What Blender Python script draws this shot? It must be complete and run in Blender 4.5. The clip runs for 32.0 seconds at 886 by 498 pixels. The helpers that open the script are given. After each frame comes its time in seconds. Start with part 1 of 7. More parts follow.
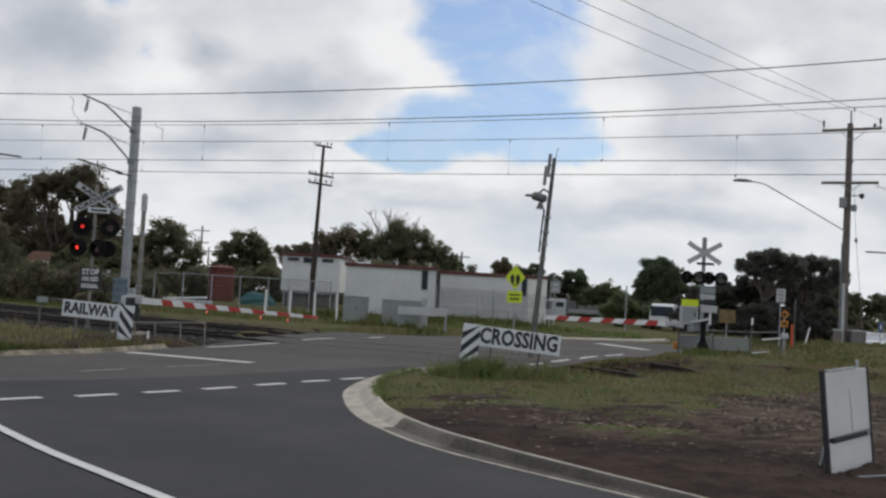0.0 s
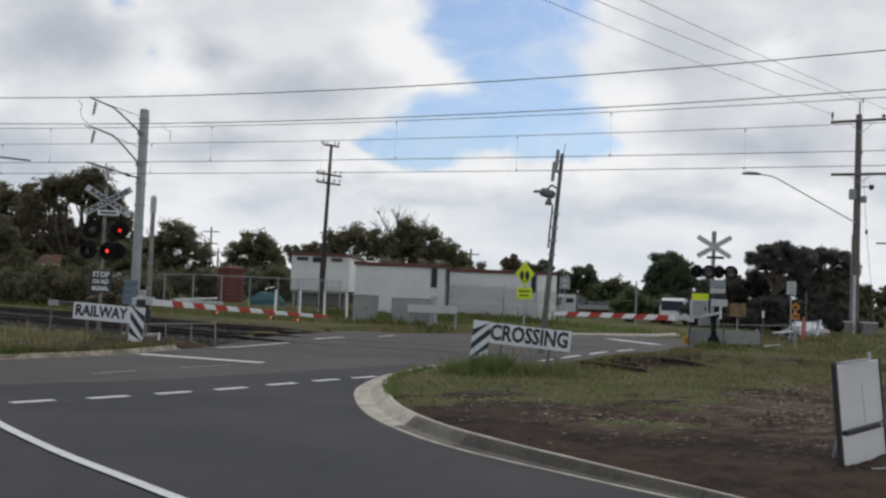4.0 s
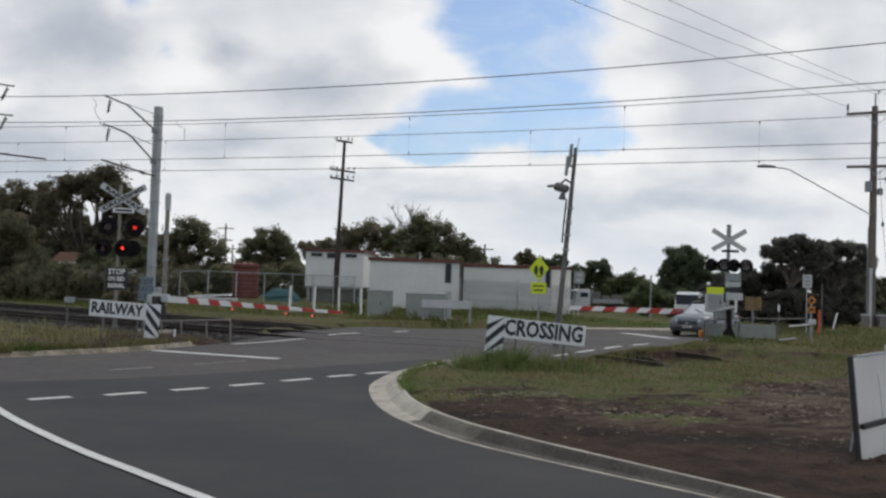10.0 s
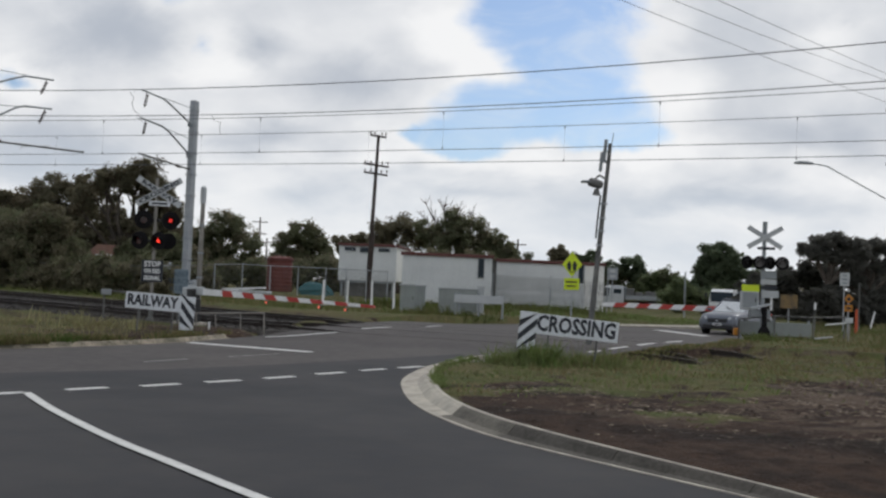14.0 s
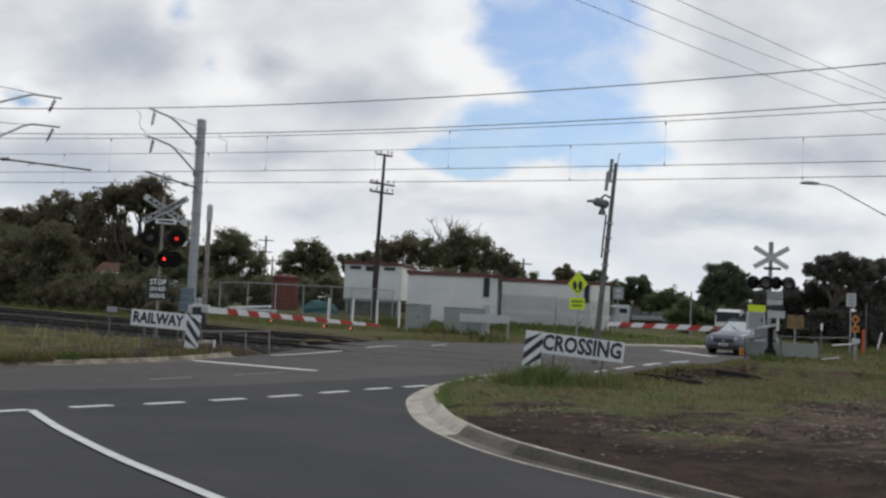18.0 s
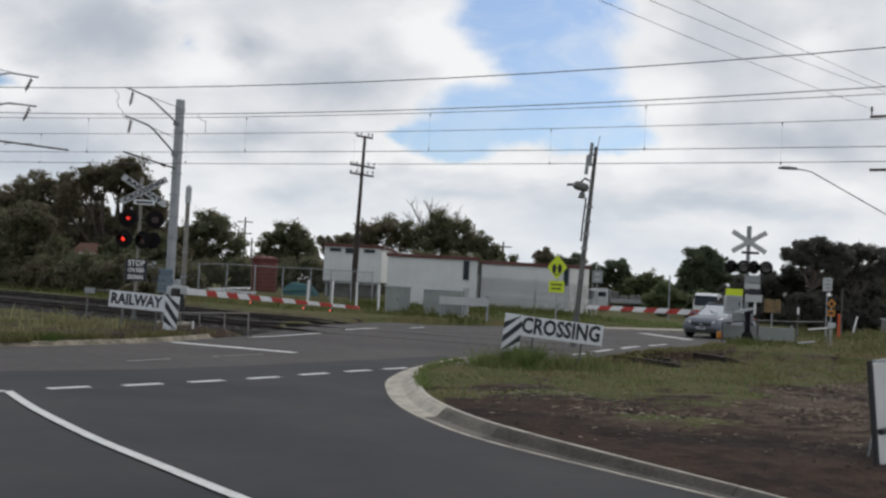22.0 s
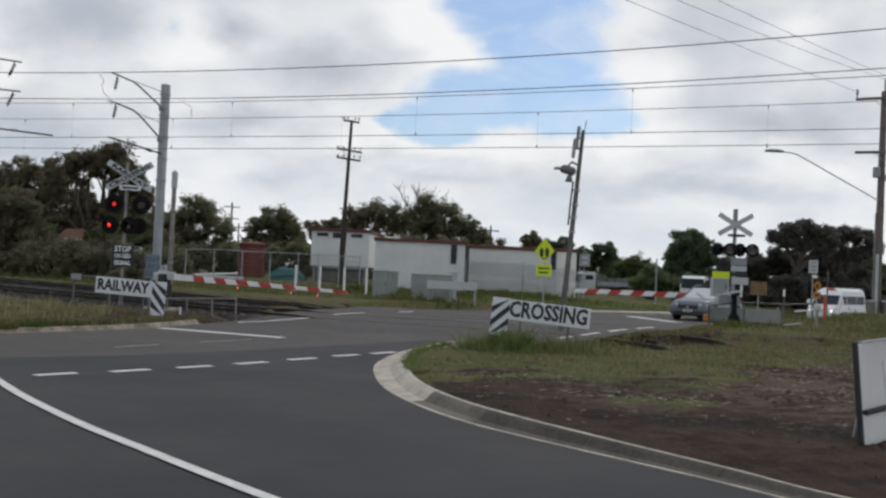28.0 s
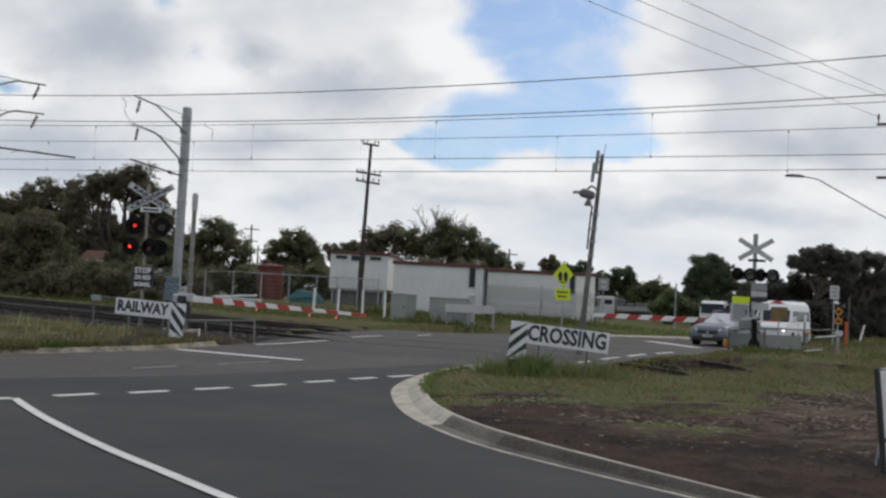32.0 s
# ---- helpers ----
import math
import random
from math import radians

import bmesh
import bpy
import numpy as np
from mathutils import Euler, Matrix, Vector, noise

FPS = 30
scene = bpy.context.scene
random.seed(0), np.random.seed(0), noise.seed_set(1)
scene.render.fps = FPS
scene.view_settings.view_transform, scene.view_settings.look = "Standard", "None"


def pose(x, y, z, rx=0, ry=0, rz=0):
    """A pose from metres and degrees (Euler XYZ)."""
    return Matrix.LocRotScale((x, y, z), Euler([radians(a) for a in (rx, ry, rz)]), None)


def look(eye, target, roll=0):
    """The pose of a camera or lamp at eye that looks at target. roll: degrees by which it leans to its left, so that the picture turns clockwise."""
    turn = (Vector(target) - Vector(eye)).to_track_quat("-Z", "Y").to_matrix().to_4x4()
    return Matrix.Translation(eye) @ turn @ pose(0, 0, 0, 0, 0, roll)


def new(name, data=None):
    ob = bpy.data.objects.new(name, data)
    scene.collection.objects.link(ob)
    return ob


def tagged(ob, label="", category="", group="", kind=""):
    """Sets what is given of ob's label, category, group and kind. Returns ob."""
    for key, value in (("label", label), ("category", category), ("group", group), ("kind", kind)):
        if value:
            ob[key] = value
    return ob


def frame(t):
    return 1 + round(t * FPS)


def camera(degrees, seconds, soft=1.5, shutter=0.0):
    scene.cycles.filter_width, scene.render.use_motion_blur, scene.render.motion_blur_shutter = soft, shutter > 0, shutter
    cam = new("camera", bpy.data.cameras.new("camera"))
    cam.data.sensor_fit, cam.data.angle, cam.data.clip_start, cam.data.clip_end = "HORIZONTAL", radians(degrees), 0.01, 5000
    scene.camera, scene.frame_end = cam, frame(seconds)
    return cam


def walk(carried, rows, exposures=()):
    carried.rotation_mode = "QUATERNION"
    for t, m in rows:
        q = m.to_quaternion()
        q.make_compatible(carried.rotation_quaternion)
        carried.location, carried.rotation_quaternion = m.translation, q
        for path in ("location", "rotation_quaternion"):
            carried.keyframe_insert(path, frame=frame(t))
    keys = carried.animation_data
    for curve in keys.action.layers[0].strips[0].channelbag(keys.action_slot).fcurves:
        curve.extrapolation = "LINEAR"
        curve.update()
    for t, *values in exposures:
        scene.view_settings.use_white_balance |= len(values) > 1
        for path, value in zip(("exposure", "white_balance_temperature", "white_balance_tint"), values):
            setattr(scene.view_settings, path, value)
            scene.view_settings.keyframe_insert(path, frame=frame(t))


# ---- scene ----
# A level crossing seen from the corner of a side street. x right, y ahead, z up.
PATH = [
    (0.0, -2.657, 2.789, -3.082), (0.5, -2.986, 2.218, -3.036), (1.0, -2.161, 2.715, -2.723), (1.5, -1.867, 2.751, -2.698),
    (2.0, -2.041, 2.649, -2.652), (2.5, -1.823, 2.496, -2.341), (3.0, -1.995, 2.654, -2.214), (3.5, -2.079, 2.628, -2.251),
    (5.5, -2.345, 2.630, -2.291), (6.0, -2.593, 2.737, -2.301), (6.5, -2.555, 2.602, -2.274), (7.0, -2.617, 2.331, -2.325),
    (7.5, -2.555, 2.216, -2.308), (8.0, -2.568, 2.374, -2.104), (8.5, -2.540, 2.366, -1.980), (9.0, -2.686, 2.252, -1.893),
    (9.5, -1.519, 1.918, -1.795), (10.0, -1.316, 2.330, -1.953), (10.5, -1.032, 2.394, -1.869), (11.0, -0.503, 2.439, -1.874),
    (11.5, 0.004, 2.251, -2.037), (12.0, -0.414, 2.200, -2.292), (12.5, -0.443, 2.290, -2.263), (13.0, 0.001, 2.301, -2.305),
    (13.5, 0.502, 2.108, -2.495), (14.0, 0.519, 1.978, -2.453), (14.5, 0.135, 2.096, -2.650), (15.0, 0.794, 2.418, -3.041),
    (15.5, 1.041, 2.599, -3.169), (17.5, 0.649, 2.939, -2.633), (18.0, 0.824, 3.028, -2.674), (18.5, 0.982, 3.094, -2.595),
    (19.0, 0.685, 2.933, -2.492), (19.5, 0.434, 2.715, -2.233), (20.0, -0.961, 2.120, -2.606), (20.5, -0.619, 1.722, -2.625),
    (21.0, -0.559, 1.874, -2.794), (21.5, -0.231, 1.963, -2.853), (22.0, -0.319, 2.107, -2.936), (22.5, -0.703, 2.230, -2.879),
    (23.0, -0.569, 2.256, -2.932), (23.5, -0.435, 2.224, -2.872), (24.0, -0.178, 2.089, -3.132), (24.5, -0.073, 2.079, -3.152),
    (25.0, -0.300, 1.812, -3.233), (25.5, -0.235, 1.640, -3.283), (27.5, -0.799, 1.343, -2.795), (28.0, -1.014, 1.253, -2.629),
    (28.5, -1.180, 1.296, -2.753), (29.0, -1.050, 1.397, -2.983), (29.5, -0.802, 1.619, -3.141), (30.0, -0.723, 1.832, -3.143),
    (30.5, -0.699, 1.981, -3.199), (31.0, -0.403, 2.084, -3.142), (31.5, -0.040, 2.254, -3.061), (32.0, 0.018, 2.513, -2.986),
]
EYE = 1.65
cam = camera(47.0, 32.0, soft=2.5)
walk(cam, [(t, pose(0, 0, EYE, 90 + p, r, yw)) for t, yw, p, r in PATH], ((0.0, -0.06), (1.0, -0.04), (3.0, -0.02), (6.0, 0.0), (32.0, 0.0)))

# ---------------------------------------------------------------- world and sun
SUN_EL, SUN_AZ = 48, 38          # degrees above the horizon, degrees right of straight ahead
world = bpy.data.worlds.new("sky")
scene.world = world
world.use_nodes = True
wt = world.node_tree
wt.nodes.clear()


class Nodes:
    """A short way to write node trees."""

    def __init__(self, tree):
        self.t = tree

    def add(self, kind):
        return self.t.nodes.new(kind)

    def put(self, sock, v):
        if isinstance(v, bpy.types.NodeSocket):
            self.t.links.new(v, sock)
        elif isinstance(v, (tuple, list)) and len(v) == 3 and sock.type == "RGBA":
            sock.default_value = (*v, 1)
        else:
            sock.default_value = v

    def math(self, op, a, b=0.0, clamp=False):
        n = self.add("ShaderNodeMath")
        n.operation, n.use_clamp = op, clamp
        self.put(n.inputs[0], a)
        self.put(n.inputs[1], b)
        return n.outputs[0]

    def ramp(self, v, a, b, lo=0.0, hi=1.0):
        n = self.add("ShaderNodeMapRange")
        n.interpolation_type = "SMOOTHSTEP"
        for s, x in zip(n.inputs, (v, a, b, lo, hi)):
            self.put(s, x)
        return n.outputs[0]

    def mix(self, k, a, b, how="MIX"):
        n = self.add("ShaderNodeMix")
        n.data_type, n.blend_type = "RGBA", how
        self.put(n.inputs[0], k)
        self.put(n.inputs[6], a)
        self.put(n.inputs[7], b)
        return n.outputs[2]

    def noise(self, vec, scale, detail=3, rough=0.55, dist=0.0):
        n = self.add("ShaderNodeTexNoise")
        self.put(n.inputs["Vector"], vec)
        for k, v in (("Scale", scale), ("Detail", detail), ("Roughness", rough), ("Distortion", dist)):
            n.inputs[k].default_value = v
        return n.outputs[0]


w = Nodes(wt)
sky = w.add("ShaderNodeTexSky")
sky.sky_type, sky.sun_disc, sky.sun_elevation, sky.sun_rotation = "NISHITA", False, radians(SUN_EL), radians(SUN_AZ)
tc = w.add("ShaderNodeTexCoord").outputs["Generated"]
sep = w.add("ShaderNodeSeparateXYZ")
w.put(sep.inputs[0], tc)
dx, dy, dz = sep.outputs
ay = w.math("MAXIMUM", w.math("ABSOLUTE", dy), 0.08)
u0, v0 = w.math("DIVIDE", dx, ay), w.math("DIVIDE", dz, ay)
comb = w.add("ShaderNodeCombineXYZ")
w.put(comb.inputs[0], u0), w.put(comb.inputs[1], w.math("MULTIPLY", v0, 1.5))
flat = comb.outputs[0]
wu = w.math("SUBTRACT", w.noise(flat, 5.0, 5, 0.6), 0.5)
wv = w.math("SUBTRACT", w.noise(flat, 6.3, 5, 0.6, 0.6), 0.5)
puffs = w.noise(flat, 9.0, 4, 0.5)
billow = w.math("ABSOLUTE", w.math("SUBTRACT", w.math("MULTIPLY", puffs, 2.0), 1.0))      # rounded heads with dark creases between
u1, v1 = w.math("ADD", u0, w.math("MULTIPLY", wu, 0.085)), w.math("ADD", v0, w.math("MULTIPLY", wv, 0.06))
n_edge = w.math("SUBTRACT", w.noise(flat, 8.0, 6, 0.5), 0.5)
front = w.ramp(dy, 0.0, 0.2)


def banks(rows):
    """Soft union of ellipses in the sky: middle, half axes, strength."""
    best = None
    for cu, cv, ru, rv, peak in rows:
        a, b = w.math("DIVIDE", w.math("SUBTRACT", u1, cu), ru), w.math("DIVIDE", w.math("SUBTRACT", v1, cv), rv)
        g = w.math("SUBTRACT", peak, w.math("SQRT", w.math("ADD", w.math("MULTIPLY", a, a), w.math("MULTIPLY", b, b))))
        if best is None:
            best = g
        else:
            sx = w.add("ShaderNodeMath")
            sx.operation = "SMOOTH_MAX"
            w.put(sx.inputs[0], best), w.put(sx.inputs[1], g), w.put(sx.inputs[2], 0.3)
            best = sx.outputs[0]
    return best


gap = banks(((0.085, 0.290, 0.090, 0.065, 1.0), (0.108, 0.222, 0.062, 0.042, 1.0), (0.078, 0.172, 0.108, 0.034, 1.0), (0.003, 0.147, 0.060, 0.022, 1.0),
             (0.148, 0.150, 0.061, 0.025, 0.9), (-0.042, 0.148, 0.032, 0.014, 0.8), (-0.262, 0.225, 0.060, 0.050, 0.16), (-0.292, 0.275, 0.060, 0.060, 0.16),
             (-0.440, 0.185, 0.060, 0.026, 0.36), (0.62, 0.33, 0.05, 0.03, 1.0), (-0.62, 0.28, 0.09, 0.05, 1.0)))
grey = banks(((-0.099, 0.193, 0.150, 0.055, 0.62), (-0.202, 0.223, 0.065, 0.040, 0.62), (-0.350, 0.235, 0.120, 0.055, 0.80), (0.335, 0.165, 0.130, 0.040, 0.60),
              (0.379, 0.269, 0.070, 0.036, 0.15), (0.255, 0.090, 0.200, 0.022, 0.75), (-0.192, 0.134, 0.115, 0.030, 0.6), (0.005, 0.091, 0.115, 0.018, 0.6),
              (-0.400, 0.110, 0.130, 0.050, 1.0), (-0.150, 0.085, 0.085, 0.024, 0.5), (-0.70, 0.2, 0.2, 0.06, 0.8), (0.75, 0.2, 0.2, 0.06, 0.8)))
white = banks(((-0.007, 0.248, 0.066, 0.036, 1.0), (0.028, 0.215, 0.036, 0.022, 1.0), (-0.245, 0.199, 0.050, 0.024, 0.9), (-0.080, 0.121, 0.046, 0.024, 0.8),
               (0.093, 0.118, 0.066, 0.016, 1.0), (0.215, 0.205, 0.060, 0.050, 0.8), (0.36, 0.25, 0.10, 0.05, 0.6), (0.188, 0.121, 0.040, 0.018, 0.8), (-0.393, 0.249, 0.085, 0.040, 0.2),
               (0.394, 0.118, 0.070, 0.018, 0.6)))
gap = w.math("ADD", gap, w.math("SUBTRACT", w.math("MULTIPLY", n_edge, 0.9), w.math("MULTIPLY", w.math("SUBTRACT", billow, 0.25), 0.35)))
rim = w.ramp(gap, -0.75, -0.05)
gap = w.math("MULTIPLY", w.ramp(gap, -0.09, 0.36), front)
rest = w.ramp(w.noise(tc, 2.2, 5, 0.55), 0.50, 0.62)     # broken cloud over the rest of the sky
rest = w.math("MULTIPLY", rest, w.math("SUBTRACT", 1.0, front))
blue = w.math("MAXIMUM", gap, w.math("MULTIPLY", rest, 0.8))
fine = w.math("SUBTRACT", w.noise(flat, 10.0, 6, 0.5, 0.3), 0.5)
shade = w.math("SUBTRACT", w.noise(flat, 3.6, 4, 0.5, 0.4), 0.5)
# unseen sky is toned to balance light: dimmer overhead, brighter behind the camera
tone = w.math("ADD", w.math("ADD", w.ramp(dy, 0.1, 0.5, 0.32, 0.565), w.ramp(dy, -0.6, -0.2, 0.46, 0.0)), w.math("ADD", w.math("MULTIPLY", w.ramp(white, -0.1, 0.9), 0.36), w.math("MULTIPLY", w.ramp(grey, -0.2, 0.9), -0.42)))
tone = w.math("ADD", tone, w.math("ADD", w.math("MULTIPLY", fine, 0.45), w.math("MULTIPLY", shade, 0.60)))
tone = w.math("ADD", tone, w.math("SUBTRACT", w.math("MULTIPLY", rim, 0.20), w.math("MULTIPLY", w.math("SUBTRACT", billow, 0.25), 0.22)))
band = w.add("ShaderNodeCombineXYZ")
w.put(band.inputs[0], u0), w.put(band.inputs[1], w.math("MULTIPLY", v0, 2.6))
row = w.math("SUBTRACT", w.noise(band.outputs[0], 8.0, 5, 0.5, 0.3), 0.5)         # the low rows of cumulus
tone = w.math("ADD", tone, w.math("MULTIPLY", row, w.ramp(v0, 0.10, 0.20, 0.95, 0.25)))
low = w.ramp(v0, 0.02, 0.16)
under = w.mix(low, (0.58, 0.66, 0.76), (0.50, 0.545, 0.62))
cloud = w.mix(w.ramp(w.math("ADD", tone, w.ramp(v0, 0.05, 0.17, 0.07, 0.0)), 0.10, 0.98), under, (0.985, 0.990, 1.0))
cloud = w.mix(w.math("MULTIPLY", w.math("SUBTRACT", 1.0, low), 0.25), cloud, (0.82, 0.86, 0.90))
skyblue = w.mix(1.0, sky.outputs[0], (0.098, 0.108, 0.122), "MULTIPLY")
veil = w.ramp(w.noise(flat, 9.0, 5, 0.6, 1.4), 0.40, 0.75, 0.02, 0.42)
skyblue = w.mix(veil, skyblue, (0.85, 0.90, 0.95))
bg = w.add("ShaderNodeBackground")
w.put(bg.inputs[0], w.mix(blue, cloud, skyblue))
bg.inputs[1].default_value = 0.92
w.t.links.new(bg.outputs[0], w.add("ShaderNodeOutputWorld").inputs[0])

sun = new("sun", bpy.data.lights.new("sun", "SUN"))
sun.data.energy, sun.data.angle, sun.data.color = 0.85, radians(16), (1.0, 0.95, 0.88)
sun.matrix_basis = look((30 * math.sin(radians(SUN_AZ)), 30 * math.cos(radians(SUN_AZ)), 30 * math.tan(radians(SUN_EL))), (0, 0, 0))


# ---------------------------------------------------------------- materials
def mat(name, base, rough=0.6, metal=0.0, var=0.18, scale=4.0, fine=40.0, bump=0.1, alt=None, spec=0.5, island=0.0, rnd=0.0, coord="Object"):
    """A painted, metal or earthy surface with variation at two scales and fine relief."""
    m = bpy.data.materials.new(name)
    m.use_nodes = True
    n = Nodes(m.node_tree)
    p = m.node_tree.nodes["Principled BSDF"]
    c = n.add("ShaderNodeTexCoord").outputs[coord]
    big, small = n.noise(c, scale, 4, 0.6), n.noise(c, fine, 3, 0.6)
    dark = alt or tuple(b * 0.55 for b in base)
    k = n.math("MULTIPLY", n.ramp(n.math("ADD", n.math("MULTIPLY", big, 0.65), n.math("MULTIPLY", small, 0.35)), 0.36, 0.66), var * 2.2, True)
    col = n.mix(k, base, dark)
    if island or rnd:
        r = n.add("ShaderNodeNewGeometry").outputs["Random Per Island"] if island else n.add("ShaderNodeObjectInfo").outputs["Random"]
        hs = n.add("ShaderNodeHueSaturation")
        n.put(hs.inputs["Value"], n.ramp(r, 0, 1, 1 - (island or rnd), 1 + (island or rnd)))
        n.put(hs.inputs["Hue"], n.ramp(r, 0, 1, 0.49, 0.512))
        n.put(hs.inputs["Color"], col)
        col = hs.outputs[0]
    n.put(p.inputs["Base Color"], col)
    n.put(p.inputs["Roughness"], n.math("ADD", rough, n.math("MULTIPLY", n.math("SUBTRACT", small, 0.5), 0.25), True))
    p.inputs["Metallic"].default_value = metal
    p.inputs["Specular IOR Level"].default_value = spec
    if bump:
        b = n.add("ShaderNodeBump")
        b.inputs["Strength"].default_value = bump
        b.inputs["Distance"].default_value = 0.02
        n.put(b.inputs["Height"], n.math("ADD", small, big))
        n.put(p.inputs["Normal"], b.outputs[0])
    return m


def glow(name, col, strength):
    m = bpy.data.materials.new(name)
    m.use_nodes = True
    p = m.node_tree.nodes["Principled BSDF"]
    p.inputs["Base Color"].default_value = (*col, 1)
    p.inputs["Emission Color"].default_value = (*col, 1)
    p.inputs["Emission Strength"].default_value = strength
    return m


def leaf_mat(name, base, dark, spread=0.18, through_light=0.42):
    m = mat(name, base, 0.7, var=0.4, scale=0.7, fine=6, bump=0, alt=dark, island=spread, spec=0.2)
    n = Nodes(m.node_tree)
    p = m.node_tree.nodes["Principled BSDF"]
    thin = n.add("ShaderNodeBsdfTranslucent")
    n.put(thin.inputs["Color"], p.inputs["Base Color"].links[0].from_socket)
    both = n.add("ShaderNodeMixShader")
    both.inputs[0].default_value = through_light
    m.node_tree.links.new(p.outputs[0], both.inputs[1])
    m.node_tree.links.new(thin.outputs[0], both.inputs[2])
    m.node_tree.links.new(both.outputs[0], m.node_tree.nodes["Material Output"].inputs[0])
    return m


M_NEW = mat("dark_asphalt", (0.0290, 0.0300, 0.0345), 0.85, var=0.50, scale=0.30, fine=3, bump=0.12, alt=(0.052, 0.0505, 0.052), spec=0.25)
M_OLD = mat("worn_asphalt", (0.090, 0.081, 0.079), 0.88, var=0.40, scale=0.35, fine=4, bump=0.10, alt=(0.060, 0.055, 0.055), spec=0.25)
M_LINE = mat("line_paint", (0.68, 0.68, 0.66), 0.7, var=0.2, scale=5, fine=60, bump=0.1, alt=(0.35, 0.35, 0.34))
M_WORN = mat("worn_line_paint", (0.34, 0.34, 0.33), 0.8, var=0.45, scale=4, fine=40, bump=0.1, alt=(0.11, 0.11, 0.11))
M_CONC = mat("kerb_concrete", (0.50, 0.46, 0.385), 0.85, var=0.35, scale=2.5, fine=50, bump=0.3, alt=(0.22, 0.205, 0.18), rnd=0.07)
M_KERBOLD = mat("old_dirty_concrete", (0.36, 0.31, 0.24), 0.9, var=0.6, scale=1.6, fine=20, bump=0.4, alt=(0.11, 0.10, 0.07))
# kerb-face copies of the concrete: darkened by stains and by painted-in shade
M_CONCM = mat("grey_shaded_concrete", (0.155, 0.140, 0.118), 0.88, var=0.5, scale=1.6, fine=30, bump=0.3, alt=(0.070, 0.062, 0.052), rnd=0.07)
M_CONCD = mat("stained_shaded_concrete", (0.082, 0.073, 0.063), 0.9, var=0.5, scale=1.2, fine=20, bump=0.3, alt=(0.042, 0.037, 0.031), rnd=0.07)
M_BALL = mat("ballast", (0.048, 0.042, 0.038), 0.95, var=0.45, scale=3, fine=26, bump=0.9, alt=(0.022, 0.019, 0.017))
M_STONE = mat("ballast_stone", (0.050, 0.045, 0.041), 0.9, var=0.3, island=0.4, bump=0.3)
M_RAIL = mat("rail_steel", (0.035, 0.026, 0.022), 0.8, 0.1, var=0.4, alt=(0.02, 0.016, 0.014))
M_RAILTOP = mat("polished_rail", (0.16, 0.155, 0.15), 0.55, 0.6, var=0.3)
M_SLEEP = mat("sleeper_timber", (0.035, 0.030, 0.026), 0.9, var=0.4, rnd=0.2, bump=0.4)
M_GALV = mat("galvanised_steel", (0.36, 0.38, 0.40), 0.5, 0.35, var=0.25, scale=3, fine=30, bump=0.05, alt=(0.24, 0.255, 0.27))
M_GREY = mat("grey_paint", (0.29, 0.315, 0.33), 0.6, var=0.25, scale=2, fine=30, bump=0.05, alt=(0.20, 0.215, 0.225))
M_PALE = mat("pale_grey_paint", (0.47, 0.49, 0.50), 0.6, var=0.25, scale=2, fine=30, bump=0.05, alt=(0.34, 0.36, 0.37))
M_WHITE = mat("white_paint", (0.80, 0.81, 0.81), 0.5, var=0.16, scale=3, fine=30, bump=0.05, alt=(0.5, 0.5, 0.49))
M_SIGN = mat("sign_sheeting", (0.66, 0.69, 0.72), 0.45, var=0.12, scale=3, fine=30, bump=0.02, alt=(0.50, 0.52, 0.55))
M_RED = mat("red_band", (0.46, 0.045, 0.035), 0.5, var=0.2, alt=(0.30, 0.03, 0.025))
M_BLACK = mat("black_paint", (0.020, 0.020, 0.022), 0.6, var=0.3, alt=(0.03, 0.03, 0.03))
M_SOOT = mat("matt_black_steel", (0.016, 0.015, 0.016), 0.9, var=0.3, spec=0.1)
M_NAVY = mat("sign_black", (0.018, 0.022, 0.032), 0.5, var=0.2)
M_POLE = mat("weathered_timber_pole", (0.062, 0.046, 0.040), 0.9, var=0.45, scale=2.0, fine=25, bump=0.5, alt=(0.034, 0.027, 0.024))
M_CAB = mat("faded_green_grey_paint", (0.275, 0.300, 0.288), 0.6, var=0.3, scale=2, fine=30, bump=0.05, alt=(0.20, 0.217, 0.208))
M_BOX = mat("dull_brown_grey_paint", (0.185, 0.170, 0.168), 0.65, var=0.3, scale=2, fine=30, bump=0.05, alt=(0.135, 0.124, 0.122))
M_POLEG = mat("grey_timber_pole", (0.175, 0.145, 0.135), 0.9, var=0.45, scale=2.0, fine=25, bump=0.5, alt=(0.105, 0.095, 0.09))
M_PIPE = mat("old_painted_post", (0.30, 0.28, 0.25), 0.7, var=0.4, scale=2.5, alt=(0.15, 0.14, 0.125))
M_LEANP = mat("dull_metal_post", (0.165, 0.165, 0.16), 0.65, 0.2, var=0.4, scale=3.0, alt=(0.07, 0.07, 0.065))
M_WIRE = mat("overhead_wire", (0.12, 0.125, 0.14), 0.6, 0.2, bump=0)
M_INSUL = mat("insulator", (0.07, 0.05, 0.045), 0.4, bump=0)
M_BLUEGREY = mat("blue_grey_sheeting", (0.17, 0.225, 0.265), 0.5, var=0.15, bump=0.02, alt=(0.12, 0.16, 0.19))
M_BLUEINK = mat("faded_blue_ink", (0.055, 0.09, 0.13), 0.5, bump=0)
M_FLUO = mat("yellow_green_sheeting", (0.62, 0.76, 0.02), 0.45, var=0.1, alt=(0.5, 0.6, 0.02), bump=0)
M_ORANGE = mat("orange_sheeting", (0.48, 0.19, 0.015), 0.5, var=0.15, bump=0)
